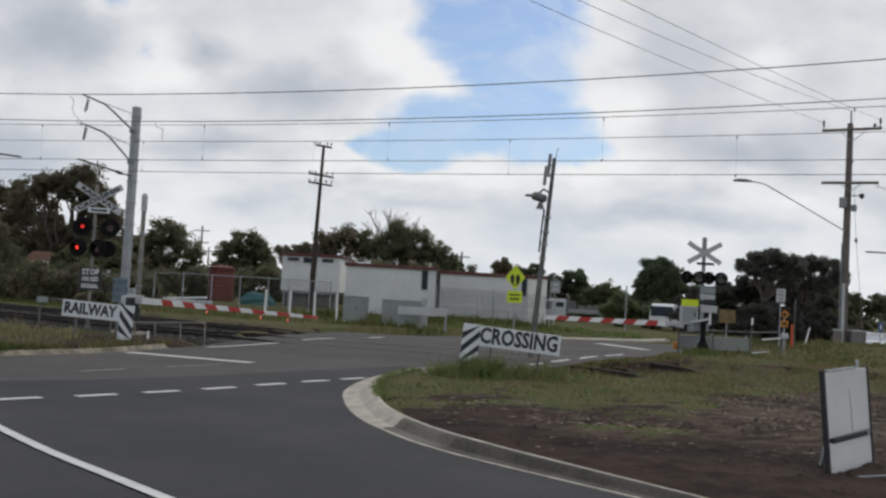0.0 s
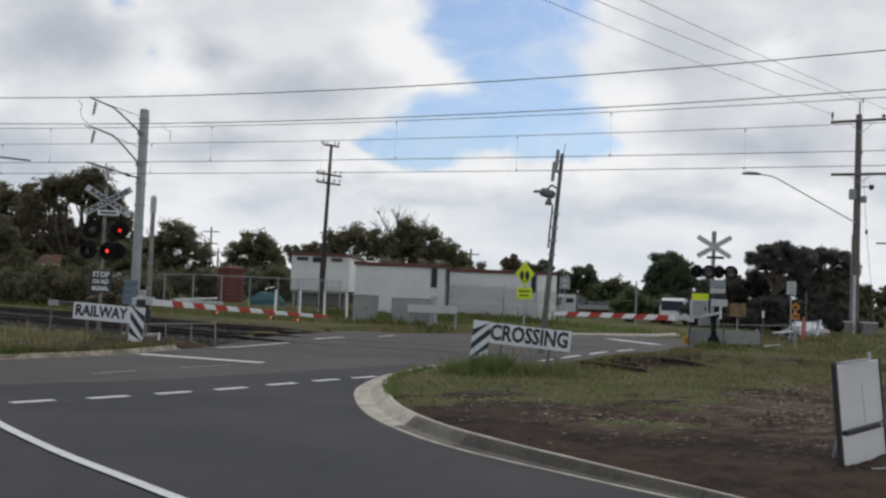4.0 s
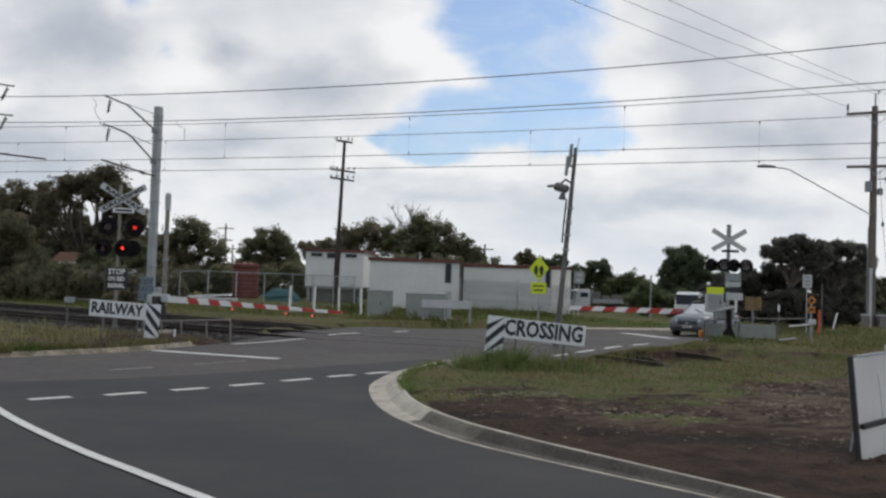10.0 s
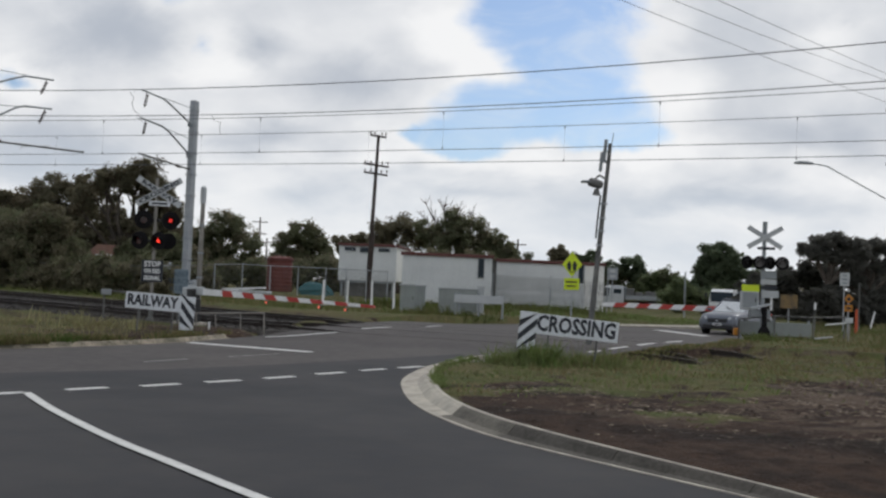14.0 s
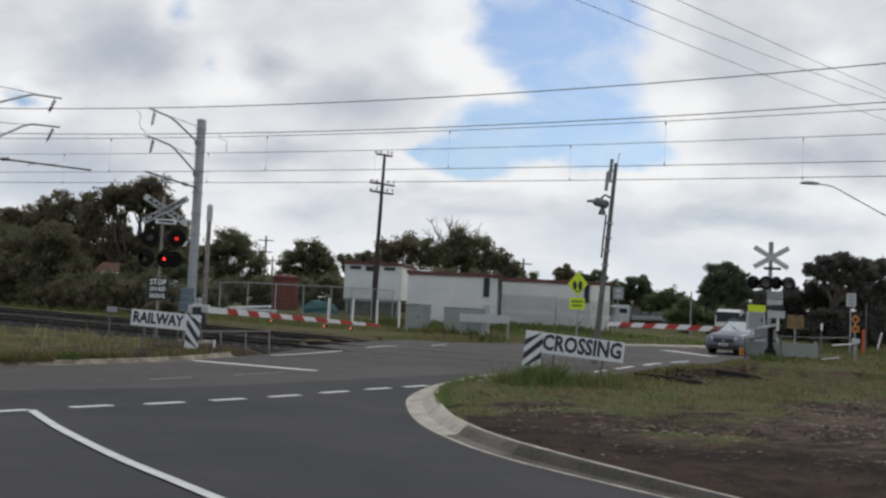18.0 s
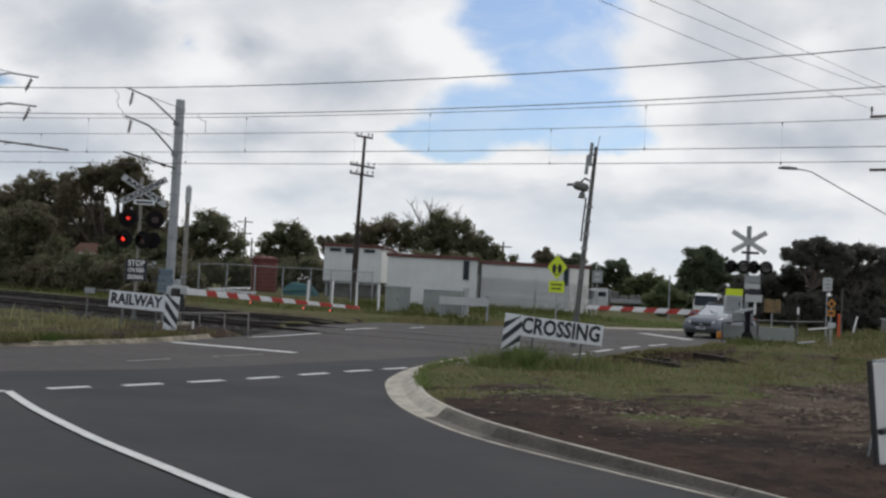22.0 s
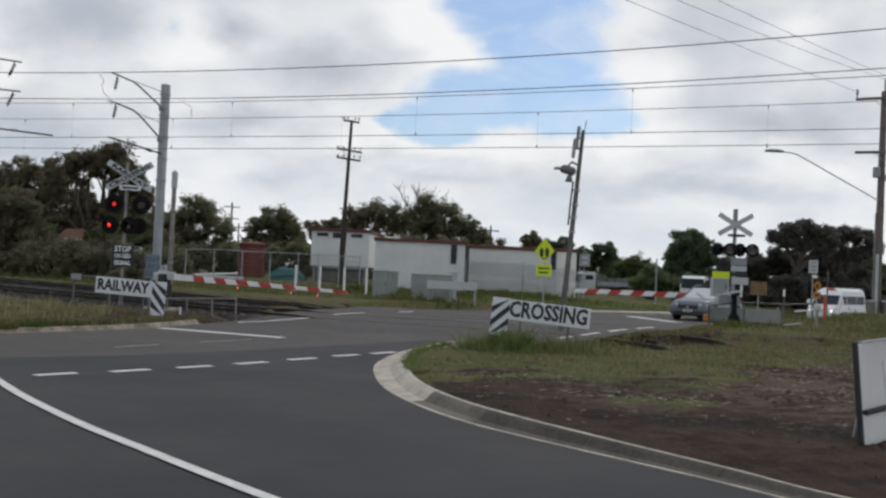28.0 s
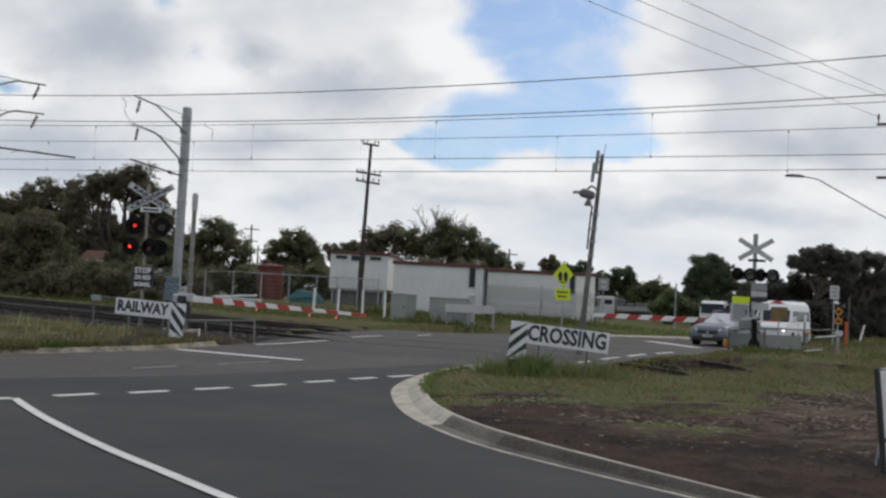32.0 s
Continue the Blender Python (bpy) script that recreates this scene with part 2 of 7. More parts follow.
M_ORPOST = mat("orange_plastic", (0.55, 0.09, 0.025), 0.5, var=0.15, bump=0)
M_SHED = mat("white_sheet_metal", (0.62, 0.64, 0.64), 0.55, var=0.22, scale=0.6, fine=8, bump=0.03, alt=(0.42, 0.44, 0.455))
M_SHEDW = mat("cream_end_panel", (0.80, 0.80, 0.77), 0.55, var=0.15, scale=0.6, fine=8, bump=0.03)
M_ROOF = mat("maroon_roof_trim", (0.115, 0.035, 0.03), 0.6, var=0.25, alt=(0.07, 0.025, 0.022))
M_GLASSD = mat("dark_window_glass", (0.03, 0.04, 0.05), 0.15, var=0.1, bump=0, spec=0.12)
M_TANK = mat("rust_red_tank", (0.13, 0.034, 0.028), 0.6, var=0.3, alt=(0.15, 0.035, 0.028))
M_TEAL = mat("teal_tarpaulin", (0.030, 0.11, 0.12), 0.7, var=0.35, alt=(0.02, 0.09, 0.10))
M_TYRE = mat("tyre_rubber", (0.016, 0.016, 0.017), 0.85, bump=0.1)
M_RIM = mat("alloy_rim", (0.42, 0.43, 0.45), 0.35, 0.7, bump=0)
M_CARGLASS = mat("car_window_glass", (0.46, 0.49, 0.52), 0.10, 0.85, var=0.1, bump=0, spec=0.8)
M_SILVER = mat("silver_blue_car_paint", (0.155, 0.168, 0.195), 0.33, 0.45, var=0.06, bump=0)
M_VAN = mat("white_car_paint", (0.74, 0.75, 0.76), 0.3, var=0.05, bump=0)
M_PLASTIC = mat("dark_trim", (0.028, 0.028, 0.03), 0.6, bump=0)
M_CLEAR = mat("lamp_glass", (0.55, 0.57, 0.58), 0.15, var=0.1, bump=0, spec=0.8)
M_HEADON = glow("lit_headlight", (1.0, 0.93, 0.8), 5.0)
M_LENS_ON = glow("lit_red_lens", (1.0, 0.045, 0.028), 1.5)
M_LENS_DIM = glow("lit_red_lens_turned_aside", (1.0, 0.045, 0.035), 0.62)
M_BOOMLAMP = glow("lit_boom_lamp", (1.0, 0.2, 0.11), 0.45)
M_LENS = mat("dark_red_lens", (0.055, 0.006, 0.006), 0.2, bump=0)
M_LENSG = mat("unlit_grey_lens", (0.13, 0.12, 0.125), 0.3, var=0.2, bump=0)
M_BARK = mat("bark", (0.10, 0.08, 0.065), 0.95, var=0.5, scale=1.5, fine=12, bump=0.6, alt=(0.045, 0.038, 0.03))
M_LEAF = leaf_mat("grey_green_leaves", (0.225, 0.205, 0.138), (0.170, 0.158, 0.106), 0.16, 0.6)
M_LEAF2 = leaf_mat("olive_leaves", (0.185, 0.195, 0.115), (0.125, 0.136, 0.078), 0.16, 0.6)
M_LEAF3 = leaf_mat("dark_pine_needles", (0.178, 0.176, 0.156), (0.146, 0.146, 0.130), 0.10, 0.6)
# darker leaf copy: carries the shade under the pines in its base colour
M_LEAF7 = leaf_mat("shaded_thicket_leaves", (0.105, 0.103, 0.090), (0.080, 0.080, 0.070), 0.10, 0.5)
M_LEAF4 = leaf_mat("dense_green_leaves", (0.145, 0.180, 0.110), (0.110, 0.140, 0.086), 0.12, 0.6)
M_LEAF6 = leaf_mat("light_green_leaves", (0.185, 0.225, 0.115), (0.135, 0.165, 0.082), 0.15, 0.55)
M_LEAF5 = leaf_mat("bronze_tip_leaves", (0.150, 0.125, 0.080), (0.095, 0.08, 0.05))
M_GRASS = leaf_mat("grass_blades", (0.090, 0.124, 0.033), (0.122, 0.120, 0.046), 0.15, 0.25)
M_FRESH = leaf_mat("fresh_grass_blades", (0.140, 0.195, 0.062), (0.165, 0.172, 0.078), 0.2, 0.45)
M_DRY = leaf_mat("dry_grass_blades", (0.220, 0.184, 0.098), (0.150, 0.130, 0.060), 0.2, 0.3)
M_STRAW = leaf_mat("tall_straw_blades", (0.330, 0.300, 0.165), (0.180, 0.180, 0.085), 0.25, 0.4)
M_LUSH = leaf_mat("lush_grass_blades", (0.068, 0.115, 0.026), (0.090, 0.122, 0.036), 0.2, 0.25)
M_CLOD = mat("soil_clod", (0.050, 0.034, 0.024), 0.95, var=0.4, island=0.4, bump=0.4, alt=(0.035, 0.024, 0.018))
M_MULCH = mat("pale_wood_chip", (0.270, 0.215, 0.165), 0.9, var=0.4, island=0.5, bump=0.2)
M_TILE = mat("terracotta_roof", (0.170, 0.085, 0.058), 0.8, var=0.3, bump=0.3)
M_BRICK = mat("pale_brick_wall", (0.33, 0.25, 0.2), 0.85, var=0.3, bump=0.3)


def ground_mat():
    """Grass with bare dark soil where the mask says so, worn and mottled at two scales."""
    m = bpy.data.materials.new("verge_ground")
    m.use_nodes = True
    n = Nodes(m.node_tree)
    p = m.node_tree.nodes["Principled BSDF"]
    c = n.add("ShaderNodeTexCoord").outputs["Object"]
    soil_mask = n.add("ShaderNodeAttribute")
    soil_mask.attribute_name = "soil"
    a = soil_mask.outputs["Fac"]
    big, mid, small = n.noise(c, 0.25, 4), n.noise(c, 1.6, 5, 0.65), n.noise(c, 14.0, 4, 0.7)
    grass = n.mix(n.ramp(n.math("ADD", n.math("MULTIPLY", big, 0.5), n.math("MULTIPLY", mid, 0.5)), 0.40, 0.60), (0.068, 0.085, 0.025), (0.118, 0.096, 0.045))
    grass = n.mix(n.math("MULTIPLY", n.ramp(n.noise(c, 4.5, 4, 0.6), 0.48, 0.68), 0.7), grass, (0.050, 0.048, 0.022))
    grass = n.mix(n.math("MULTIPLY", n.ramp(small, 0.48, 0.66), 0.45), grass, (0.150, 0.140, 0.062))
    sx = n.add("ShaderNodeMapping")
    sx.inputs["Scale"].default_value = (0.45, 1.0, 1.0)
    n.put(sx.inputs["Vector"], c)
    soil = n.mix(n.ramp(mid, 0.42, 0.66), (0.054, 0.033, 0.023), (0.024, 0.015, 0.011))
    chips = n.add("ShaderNodeAttribute")
    chips.attribute_name = "chips"
    chip = chips.outputs["Fac"]
    soil = n.mix(n.math("MULTIPLY", n.math("MULTIPLY", n.ramp(n.noise(sx.outputs[0], 0.9, 5, 0.65, 0.4), 0.50, 0.60), 0.8), chip), soil, (0.112, 0.083, 0.061))
    soil = n.mix(n.math("MULTIPLY", n.ramp(n.noise(sx.outputs[0], 0.5, 3, 0.5), 0.52, 0.62), 0.8), soil, (0.016, 0.011, 0.009))
    soil = n.mix(n.math("MULTIPLY", n.ramp(n.noise(c, 5.0, 5, 0.7, 0.5), 0.56, 0.70), chip), soil, (0.135, 0.102, 0.080))
    soil = n.mix(n.ramp(small, 0.52, 0.72), soil, (0.018, 0.013, 0.010))
    fibre = n.noise(sx.outputs[0], 11.0, 4, 0.65, 0.6)
    soil = n.mix(n.math("MULTIPLY", n.math("MULTIPLY", n.ramp(fibre, 0.56, 0.66), n.ramp(n.noise(sx.outputs[0], 0.8, 3), 0.44, 0.56)), chip), soil, (0.250, 0.195, 0.140))
    k = n.ramp(n.math("ADD", a, n.math("MULTIPLY", n.math("SUBTRACT", mid, 0.5), 1.5)), 0.36, 0.64)
    n.put(p.inputs["Base Color"], n.mix(k, grass, soil))
    p.inputs["Roughness"].default_value = 0.95
    p.inputs["Specular IOR Level"].default_value = 0.15
    b = n.add("ShaderNodeBump")
    b.inputs["Strength"].default_value, b.inputs["Distance"].default_value = 0.9, 0.06
    n.put(b.inputs["Height"], n.math("ADD", small, mid))
    n.put(p.inputs["Normal"], b.outputs[0])
    return m


M_GROUND = ground_mat()
M_SHEET = leaf_mat("white_plastic_sheet", (0.90, 0.90, 0.89), (0.84, 0.84, 0.83), 0.01, 0.72)


# ---------------------------------------------------------------- mesh helpers
class G:
    """Collects vertices and faces of one part."""

    def __init__(self):
        self.v, self.f = [], []

    def add(self, vs, fs):
        o = len(self.v)
        self.v += [tuple(x) for x in vs]
        self.f += [tuple(i + o for i in q) for q in fs]
        return self

    def box(self, c, s, b=0.006, m=None):
        """A box with chamfered edges: centre, size, chamfer."""
        h = [x / 2 for x in s]
        b = min(b, min(h) * 0.6)
        vs, ix = [], {}
        for sx in (-1, 1):
            for sy in (-1, 1):
                for sz in (-1, 1):
                    for ax in range(3):
                        q = [sx * (h[0] - b), sy * (h[1] - b), sz * (h[2] - b)]
                        q[ax] = (sx, sy, sz)[ax] * h[ax]
                        ix[sx, sy, sz, ax] = len(vs)
                        vs.append(q)
        fs = []
        for ax in range(3):
            o = [(1, 2), (2, 0), (0, 1)][ax]
            for s0 in (-1, 1):
                ring = []
                for a, e in ((-1, -1), (1, -1), (1, 1), (-1, 1)):
                    k = [0, 0, 0]
                    k[ax], k[o[0]], k[o[1]] = s0, a, e
                    ring.append(ix[(*k, ax)])
                fs.append(ring if s0 > 0 else ring[::-1])
        for ax in range(3):
            o = [(1, 2), (2, 0), (0, 1)][ax]
            for a in (-1, 1):
                for e in (-1, 1):
                    k0, k1 = [0, 0, 0], [0, 0, 0]
                    k0[ax], k1[ax] = -1, 1
                    for k in (k0, k1):
                        k[o[0]], k[o[1]] = a, e
                    q = [ix[(*k0, o[0])], ix[(*k1, o[0])], ix[(*k1, o[1])], ix[(*k0, o[1])]]
                    fs.append(q if a * e < 0 else q[::-1])
        for sx in (-1, 1):
            for sy in (-1, 1):
                for sz in (-1, 1):
                    q = [ix[sx, sy, sz, 0], ix[sx, sy, sz, 1], ix[sx, sy, sz, 2]]
                    fs.append(q if sx * sy * sz > 0 else q[::-1])
        t = Matrix.Translation(c) @ (m or Matrix())
        return self.add([t @ Vector(q) for q in vs], fs)

    def tube(self, pts, r, n=8, cap=True):
        """A round bar along points; r is one radius or one per point."""
        pts = [Vector(q) for q in pts]
        rs = r if isinstance(r, (list, tuple)) else [r] * len(pts)
        vs, fs = [], []
        up = None
        for i, q in enumerate(pts):
            d = (pts[min(i + 1, len(pts) - 1)] - pts[max(i - 1, 0)]).normalized()
            if up is None:
                up = Vector((0, 0, 1)) if abs(d.z) < 0.9 else Vector((1, 0, 0))
            s = d.cross(up).normalized()
            up = s.cross(d).normalized()
            vs += [q + rs[i] * (math.cos(a) * s + math.sin(a) * up) for a in (2 * math.pi * k / n for k in range(n))]
        for i in range(len(pts) - 1):
            for k in range(n):
                k2 = (k + 1) % n
                fs.append((i * n + k, i * n + k2, (i + 1) * n + k2, (i + 1) * n + k))
        if cap:
            fs += [tuple(range(n))[::-1], tuple(range((len(pts) - 1) * n, len(pts) * n))]
        return self.add(vs, fs)

    def prism(self, outline, h, m=None):
        """A flat outline in x, y given thickness h along z, turned by m."""
        n = len(outline)
        m = m or Matrix()
        vs = [m @ Vector((x, y, 0)) for x, y in outline] + [m @ Vector((x, y, h)) for x, y in outline]
        fs = [tuple(range(n))[::-1], tuple(range(n, 2 * n))] + [(i, (i + 1) % n, n + (i + 1) % n, n + i) for i in range(n)]
        return self.add(vs, fs)

    def loft(self, rings, closed=True):
        n = len(rings[0])
        vs = [q for r in rings for q in r]
        fs = [(i * n + k, i * n + (k + 1) % n, (i + 1) * n + (k + 1) % n, (i + 1) * n + k) for i in range(len(rings) - 1) for k in range(n)]
        if closed:
            fs += [tuple(range(n))[::-1], tuple(range((len(rings) - 1) * n, len(rings) * n))]
        return self.add(vs, fs)

    def mesh(self, name, material, smooth=False):
        me = bpy.data.meshes.new(name)
        me.from_pydata(self.v, [], self.f)
        me.materials.append(material)
        if smooth:
            me.polygons.foreach_set("use_smooth", [True] * len(me.polygons))
        me.update()
        return me


def part(name, g, material, parent, label="", smooth=False):
    ob = new(name, g if isinstance(g, bpy.types.Mesh) else g.mesh(name, material, smooth))
    ob.parent = parent
    if label:
        ob["label"] = label
    return ob


def thing(name, m, label, category, group="", kind=""):
    ob = new(name)
    ob.empty_display_size = 0.3
    ob.matrix_basis = m
    return tagged(ob, label, category, group, kind)


def solid(name, g, material, label, category, kind="structure", smooth=False, m=None):
    ob = new(name, g.mesh(name, material, smooth))
    if m:
        ob.matrix_basis = m
    return tagged(ob, label, category, "", kind)


def words(name, text, size, material, parent, m, thick=0.003, width=None, bold=0.0, label=""):
    """Raised lettering in the built-in font, as a mesh lying in the x, y plane of m, centred."""
    c = bpy.data.curves.new(name, "FONT")
    c.body, c.size, c.extrude, c.align_x, c.align_y = text, size, thick, "CENTER", "CENTER"
    c.resolution_u, c.offset = 2, bold
    tmp = bpy.data.objects.new(name, c)
    scene.collection.objects.link(tmp)
    dg = bpy.context.evaluated_depsgraph_get()
    me = bpy.data.meshes.new_from_object(tmp.evaluated_get(dg))
    bpy.data.objects.remove(tmp)
    xs = [q.co.x for q in me.vertices]
    me.transform(m @ Matrix.Diagonal((width / (max(xs) - min(xs)) if width else 1, 1, 1, 1)))
    me.materials.clear()
    me.materials.append(material)
    ob = new(name, me)
    ob.parent = parent
    if label:
        ob["label"] = label
    return ob


FACE = pose(0, 0, 0, 90)        # turns a flat outline upright, facing the camera's side (-y)


def rnd(a, b):
    return random.uniform(a, b)


# ---------------------------------------------------------------- plan of the roads and tracks
ROAD_L = [(-43.7, -28.6), (-11.8, 15.95), (-8.9, 20.0), (-8.1, 21.1), (-7.3, 22.35), (-6.4, 24.2), (-5.6, 27.2), (-4.0, 31.8), (-1.9, 38.1),
          (0.45, 43.3), (3.0, 46.2), (8.2, 50.0), (13.0, 53.3), (22.0, 67.0), (60, 99.3), (260, 265)]
ROAD_R = [(-38.1, -32.6), (-6.2, 12.3), (-3.3, 16.35), (-2.6, 17.35), (-1.8, 18.5), (-0.5, 20.3), (1.2, 22.7), (4.2, 25.7), (8.0, 30.8),
          (10.8, 38.8), (13.6, 43.3), (17.6, 48.2), (21.2, 53.0), (28.5, 60.0), (63, 89.0), (263, 255)]
KERB = [(0.75, 23.2), (0.13, 22.2), (-0.44, 20.3), (-0.77, 17.7), (-0.69, 15.66), (-0.43, 13.87), (0.03, 12.33), (0.64, 11.05), (1.62, 9.68),
        (2.46, 8.58), (3.2, 7.55), (5.1, 5.5), (9.0, 1.6), (18, -7.2), (40, -30)]
TRACK_D, TRACK_N = Vector((0.923, -0.384, 0)), Vector((0.384, 0.923, 0))


def spline(pts, step):
    """Points along a smooth line through pts, about step apart."""
    out = []
    p = [Vector(q) for q in pts]
    p = [2 * p[0] - p[1]] + p + [2 * p[-1] - p[-2]]
    for i in range(1, len(p) - 2):
        n = max(1, round((p[i + 1] - p[i]).length / step))
        for k in range(n):
            t = k / n
            out.append(0.5 * (2 * p[i] + (p[i + 1] - p[i - 1]) * t + (2 * p[i - 1] - 5 * p[i] + 4 * p[i + 1] - p[i + 2]) * t * t
                              + (3 * p[i] - p[i - 1] - 3 * p[i + 1] + p[i + 2]) * t ** 3))
    return out + [p[-2]]


def dist_to(px, py, line):
    """Distance of many points from a polyline."""
    best = np.full(px.shape, 1e9)
    for (ax, ay), (bx, by) in zip(line[:-1], line[1:]):
        ex, ey = bx - ax, by - ay
        t = np.clip(((px - ax) * ex + (py - ay) * ey) / (ex * ex + ey * ey), 0, 1)
        best = np.minimum(best, np.hypot(px - ax - t * ex, py - ay - t * ey))
    return best


def inside(px, py, poly):
    c = np.zeros(px.shape, bool)
    for (ax, ay), (bx, by) in zip(poly, poly[1:] + poly[:1]):
        if ay != by:
            c ^= ((ay > py) != (by > py)) & (px < (bx - ax) * (py - ay) / (by - ay) + ax)
    return c


def track_across(px, py):
    """Distance from the middle of the near track, positive away from the camera."""
    return px * TRACK_N.x + (py - 29.4) * TRACK_N.y


def dip(py):
    """The far road falls away beyond the crossing."""
    t = min(1.0, max(0.0, (py - 46.0) / 25.0))
    return -0.65 * t * t * (3 - 2 * t)


def hump(px, py):
    """The road rises a little over the tracks."""
    def s(v, a, b):
        t = min(1.0, max(0.0, (v - a) / (b - a)))
        return t * t * (3 - 2 * t)
    tr = track_across(px, py)
    return 0.22 * s(tr, -4.0, 1.8) * (1 - s(tr, 6.0, 14.0)) + dip(py)


def rail_z(x, far=0, y=None):
    side = min(1.0, max(0.0, -x - 3.0), 1.0) + min(1.0, max(0.0, (x - 7.5) / 2))     # flush in the road, proud of the ballast beside it
    flush = hump(x, y) + 0.004 if y is not None and -4.5 < x < 30 else (0.222 if far else 0.178)
    return flush + 0.06 * min(1, side) + 0.022 * max(0.0, -max(x, -30) - 6) - min(0.9, 0.085 * max(0, x - (6.3 if far else 4.6)) + 0.25 * max(0, x - (8.3 if far else 6.2))) + (0.06 * min(1, max(0, (-x - 3) / 3)) if far else 0)


SIDE = [(x - 0.3, y + 0.2) for x, y in ROAD_R[:7]] + KERB + [(20, -60), (-20, -60)]
ROADPOLY = ROAD_L + ROAD_R[::-1]
KL = [(q.x, q.y) for q in spline([(*q, 0) for q in KERB], 0.4)]


def sm(x, a, b):
    t = np.clip((x - a) / (b - a), 0, 1)
    return t * t * (3 - 2 * t)


def edge_of_grass(x):
    """Where the bare soil ends and the grass of the corner begins."""
    return np.interp(x, (-0.5, 0.2, 0.8, 1.5, 2.0, 2.5, 3.3, 4.4, 5.2, 6.0, 7.8, 9.2, 13.0), (14.0, 14.6, 16.8, 17.5, 16.9, 15.0, 14.4, 15.4, 16.8, 18.0, 20.4, 21.6, 23.0))


def bare(x, y):
    """One on the bare soil of the corner, nothing on the grass."""
    return (1 - sm(y - edge_of_grass(x), -0.6, 0.5)) * sm(x + (y - 14) * 0.12, -0.2, 0.5) * (1 - sm(x, 13, 17))


def build_ground():
    """One sheet to the horizon, finer where the camera is near."""
    def axis(lo, hi, a, b, fine, mid):
        inner = np.concatenate([np.arange(lo, a, mid), np.arange(a, b, fine), np.arange(b, hi, mid)])
        out = hi + np.cumsum(mid * 1.35 ** np.arange(1, 26))
        neg = lo - np.cumsum(mid * 1.35 ** np.arange(1, 26))
        return np.concatenate([neg[::-1], inner, out])
    xs, ys = axis(-42, 45, -2, 15, 0.16, 0.6), axis(-8, 78, 7, 31, 0.18, 0.6)
    X, Y = np.meshgrid(xs, ys)
    road = inside(X, Y, ROADPOLY) | inside(X, Y, SIDE)
    edge = np.minimum(dist_to(X, Y, ROAD_L), np.minimum(dist_to(X, Y, ROAD_R), dist_to(X, Y, KL)))
    hum = np.array([noise.noise((x * 0.9, y * 0.9, 0)) * 0.5 + noise.noise((x * 3.1, y * 3.1, 4)) * 0.3 for x, y in zip(X.ravel(), Y.ravel())]).reshape(X.shape)
    near = (np.abs(X) < 60) & (Y < 90) & (Y > -10)
    z = np.full(X.shape, 0.10)
    tr = track_across(X, Y)
    z += 0.20 * sm(tr, 5.5, 11) * sm(-X, -14, -4) * sm(X, -16, -12) + 0.25 * sm(Y, 50, 62) * sm(-X, -12, -4) * sm(X, -20, -14)      # far yard lies higher
    z += (0.14 * sm(X, 14, 17) + 0.30 * sm(X, 18.5, 22)) * sm(Y, 37, 42) * (1 - sm(Y, 49, 54))  # grass mound before the far road
    z += 0.024 * (np.clip(-X, 6, 30) - 6) * sm(tr, -5, -1.5) * (1 - 0.85 * sm(tr, 7, 16))
    z += 0.14 * sm(tr, -4, 1.8) * (1 - sm(tr, 6, 14)) * sm(-X, -14, -8)
    z -= 0.14 * sm(Y, 22.4, 24.6) * sm(X, 2.2, 3.8) * (1 - sm(X, 9.5, 13)) * (1 - sm(Y, 33, 37))
    z -= 0.07 * (1 - sm(Y, 7.5, 11)) * (X > 1) * (X < 14) * (Y > 0)
    z += np.where(near, hum * 0.07 * np.clip(edge - 0.2, 0, 1), 0)
    bed = (np.abs(tr - 1.9) < 4.3) & ((X < -5) | (X > 4.4)) & near
    z = np.where(bed, z - np.where(X > 0, 0.20, 0.14), z)
    rise = 0.22 * sm(tr, -4.0, 1.8) * (1 - sm(tr, 6.0, 14.0)) - 0.65 * sm(Y, 46, 71)
    z -= 0.65 * sm(Y, 46, 71) * sm(X, 12, 15) * (1 - sm(edge, 0.5, 1.6)) * (1 - sm(Y, 110, 140))
    z = np.where(road | (edge < np.where((Y < 31) & (X > -2) & (X < 15), 0.30 + 0.17 * sm(Y, 9.5, 15), 0.62)), np.where(road | (X > 0), rise - np.where(road, 0.07, 0.03), -0.10), z)
    trough = (np.abs(tr) < 1.3) & (X > 4.3) & (X < 6.2)
    z = np.where(trough, np.minimum(z, -0.14 + 0.05 * (X - 4.3)), z)
    dk = dist_to(X, Y, KL)
    soil = bare(X, Y) * (Y > 3)
    tuft = np.array([noise.noise((x * 0.55, y * 0.8, 21)) for x, y in zip(X.ravel(), Y.ravel())]).reshape(X.shape)
    soil *= 1 - 0.85 * sm(tuft, -0.12, 0.14) * sm(Y - edge_of_grass(X), -3.4, -0.6) * (1 - 0.75 * sm(X, 4.5, 6.0))
    soil = np.maximum(soil, 0.8 * sm(-tuft, 0.18, 0.34) * (1 - sm(Y - edge_of_grass(X), 0.5, 4.0)) * (X > -0.3) * (Y > 3))
    tongue = (X > 1.6) * (X < 6.5) * (1 - sm(Y - 17.2 - 0.35 * (X - 2), -0.8, 0.8)) * (Y > 3)      # thin grass creeping over the soil
    soil = np.maximum(soil, (0.50 - 0.5 * tuft) * tongue)
    soil = np.maximum(soil, 0.45 * (np.abs(tr - 1.9) < 6))
    soil = np.maximum(soil, 0.95 * (1 - sm(dist_to(X, Y, ROAD_R[6:11]), 0.2, 1.7)) * sm(X, 3.0, 4.5) * (X < 16))
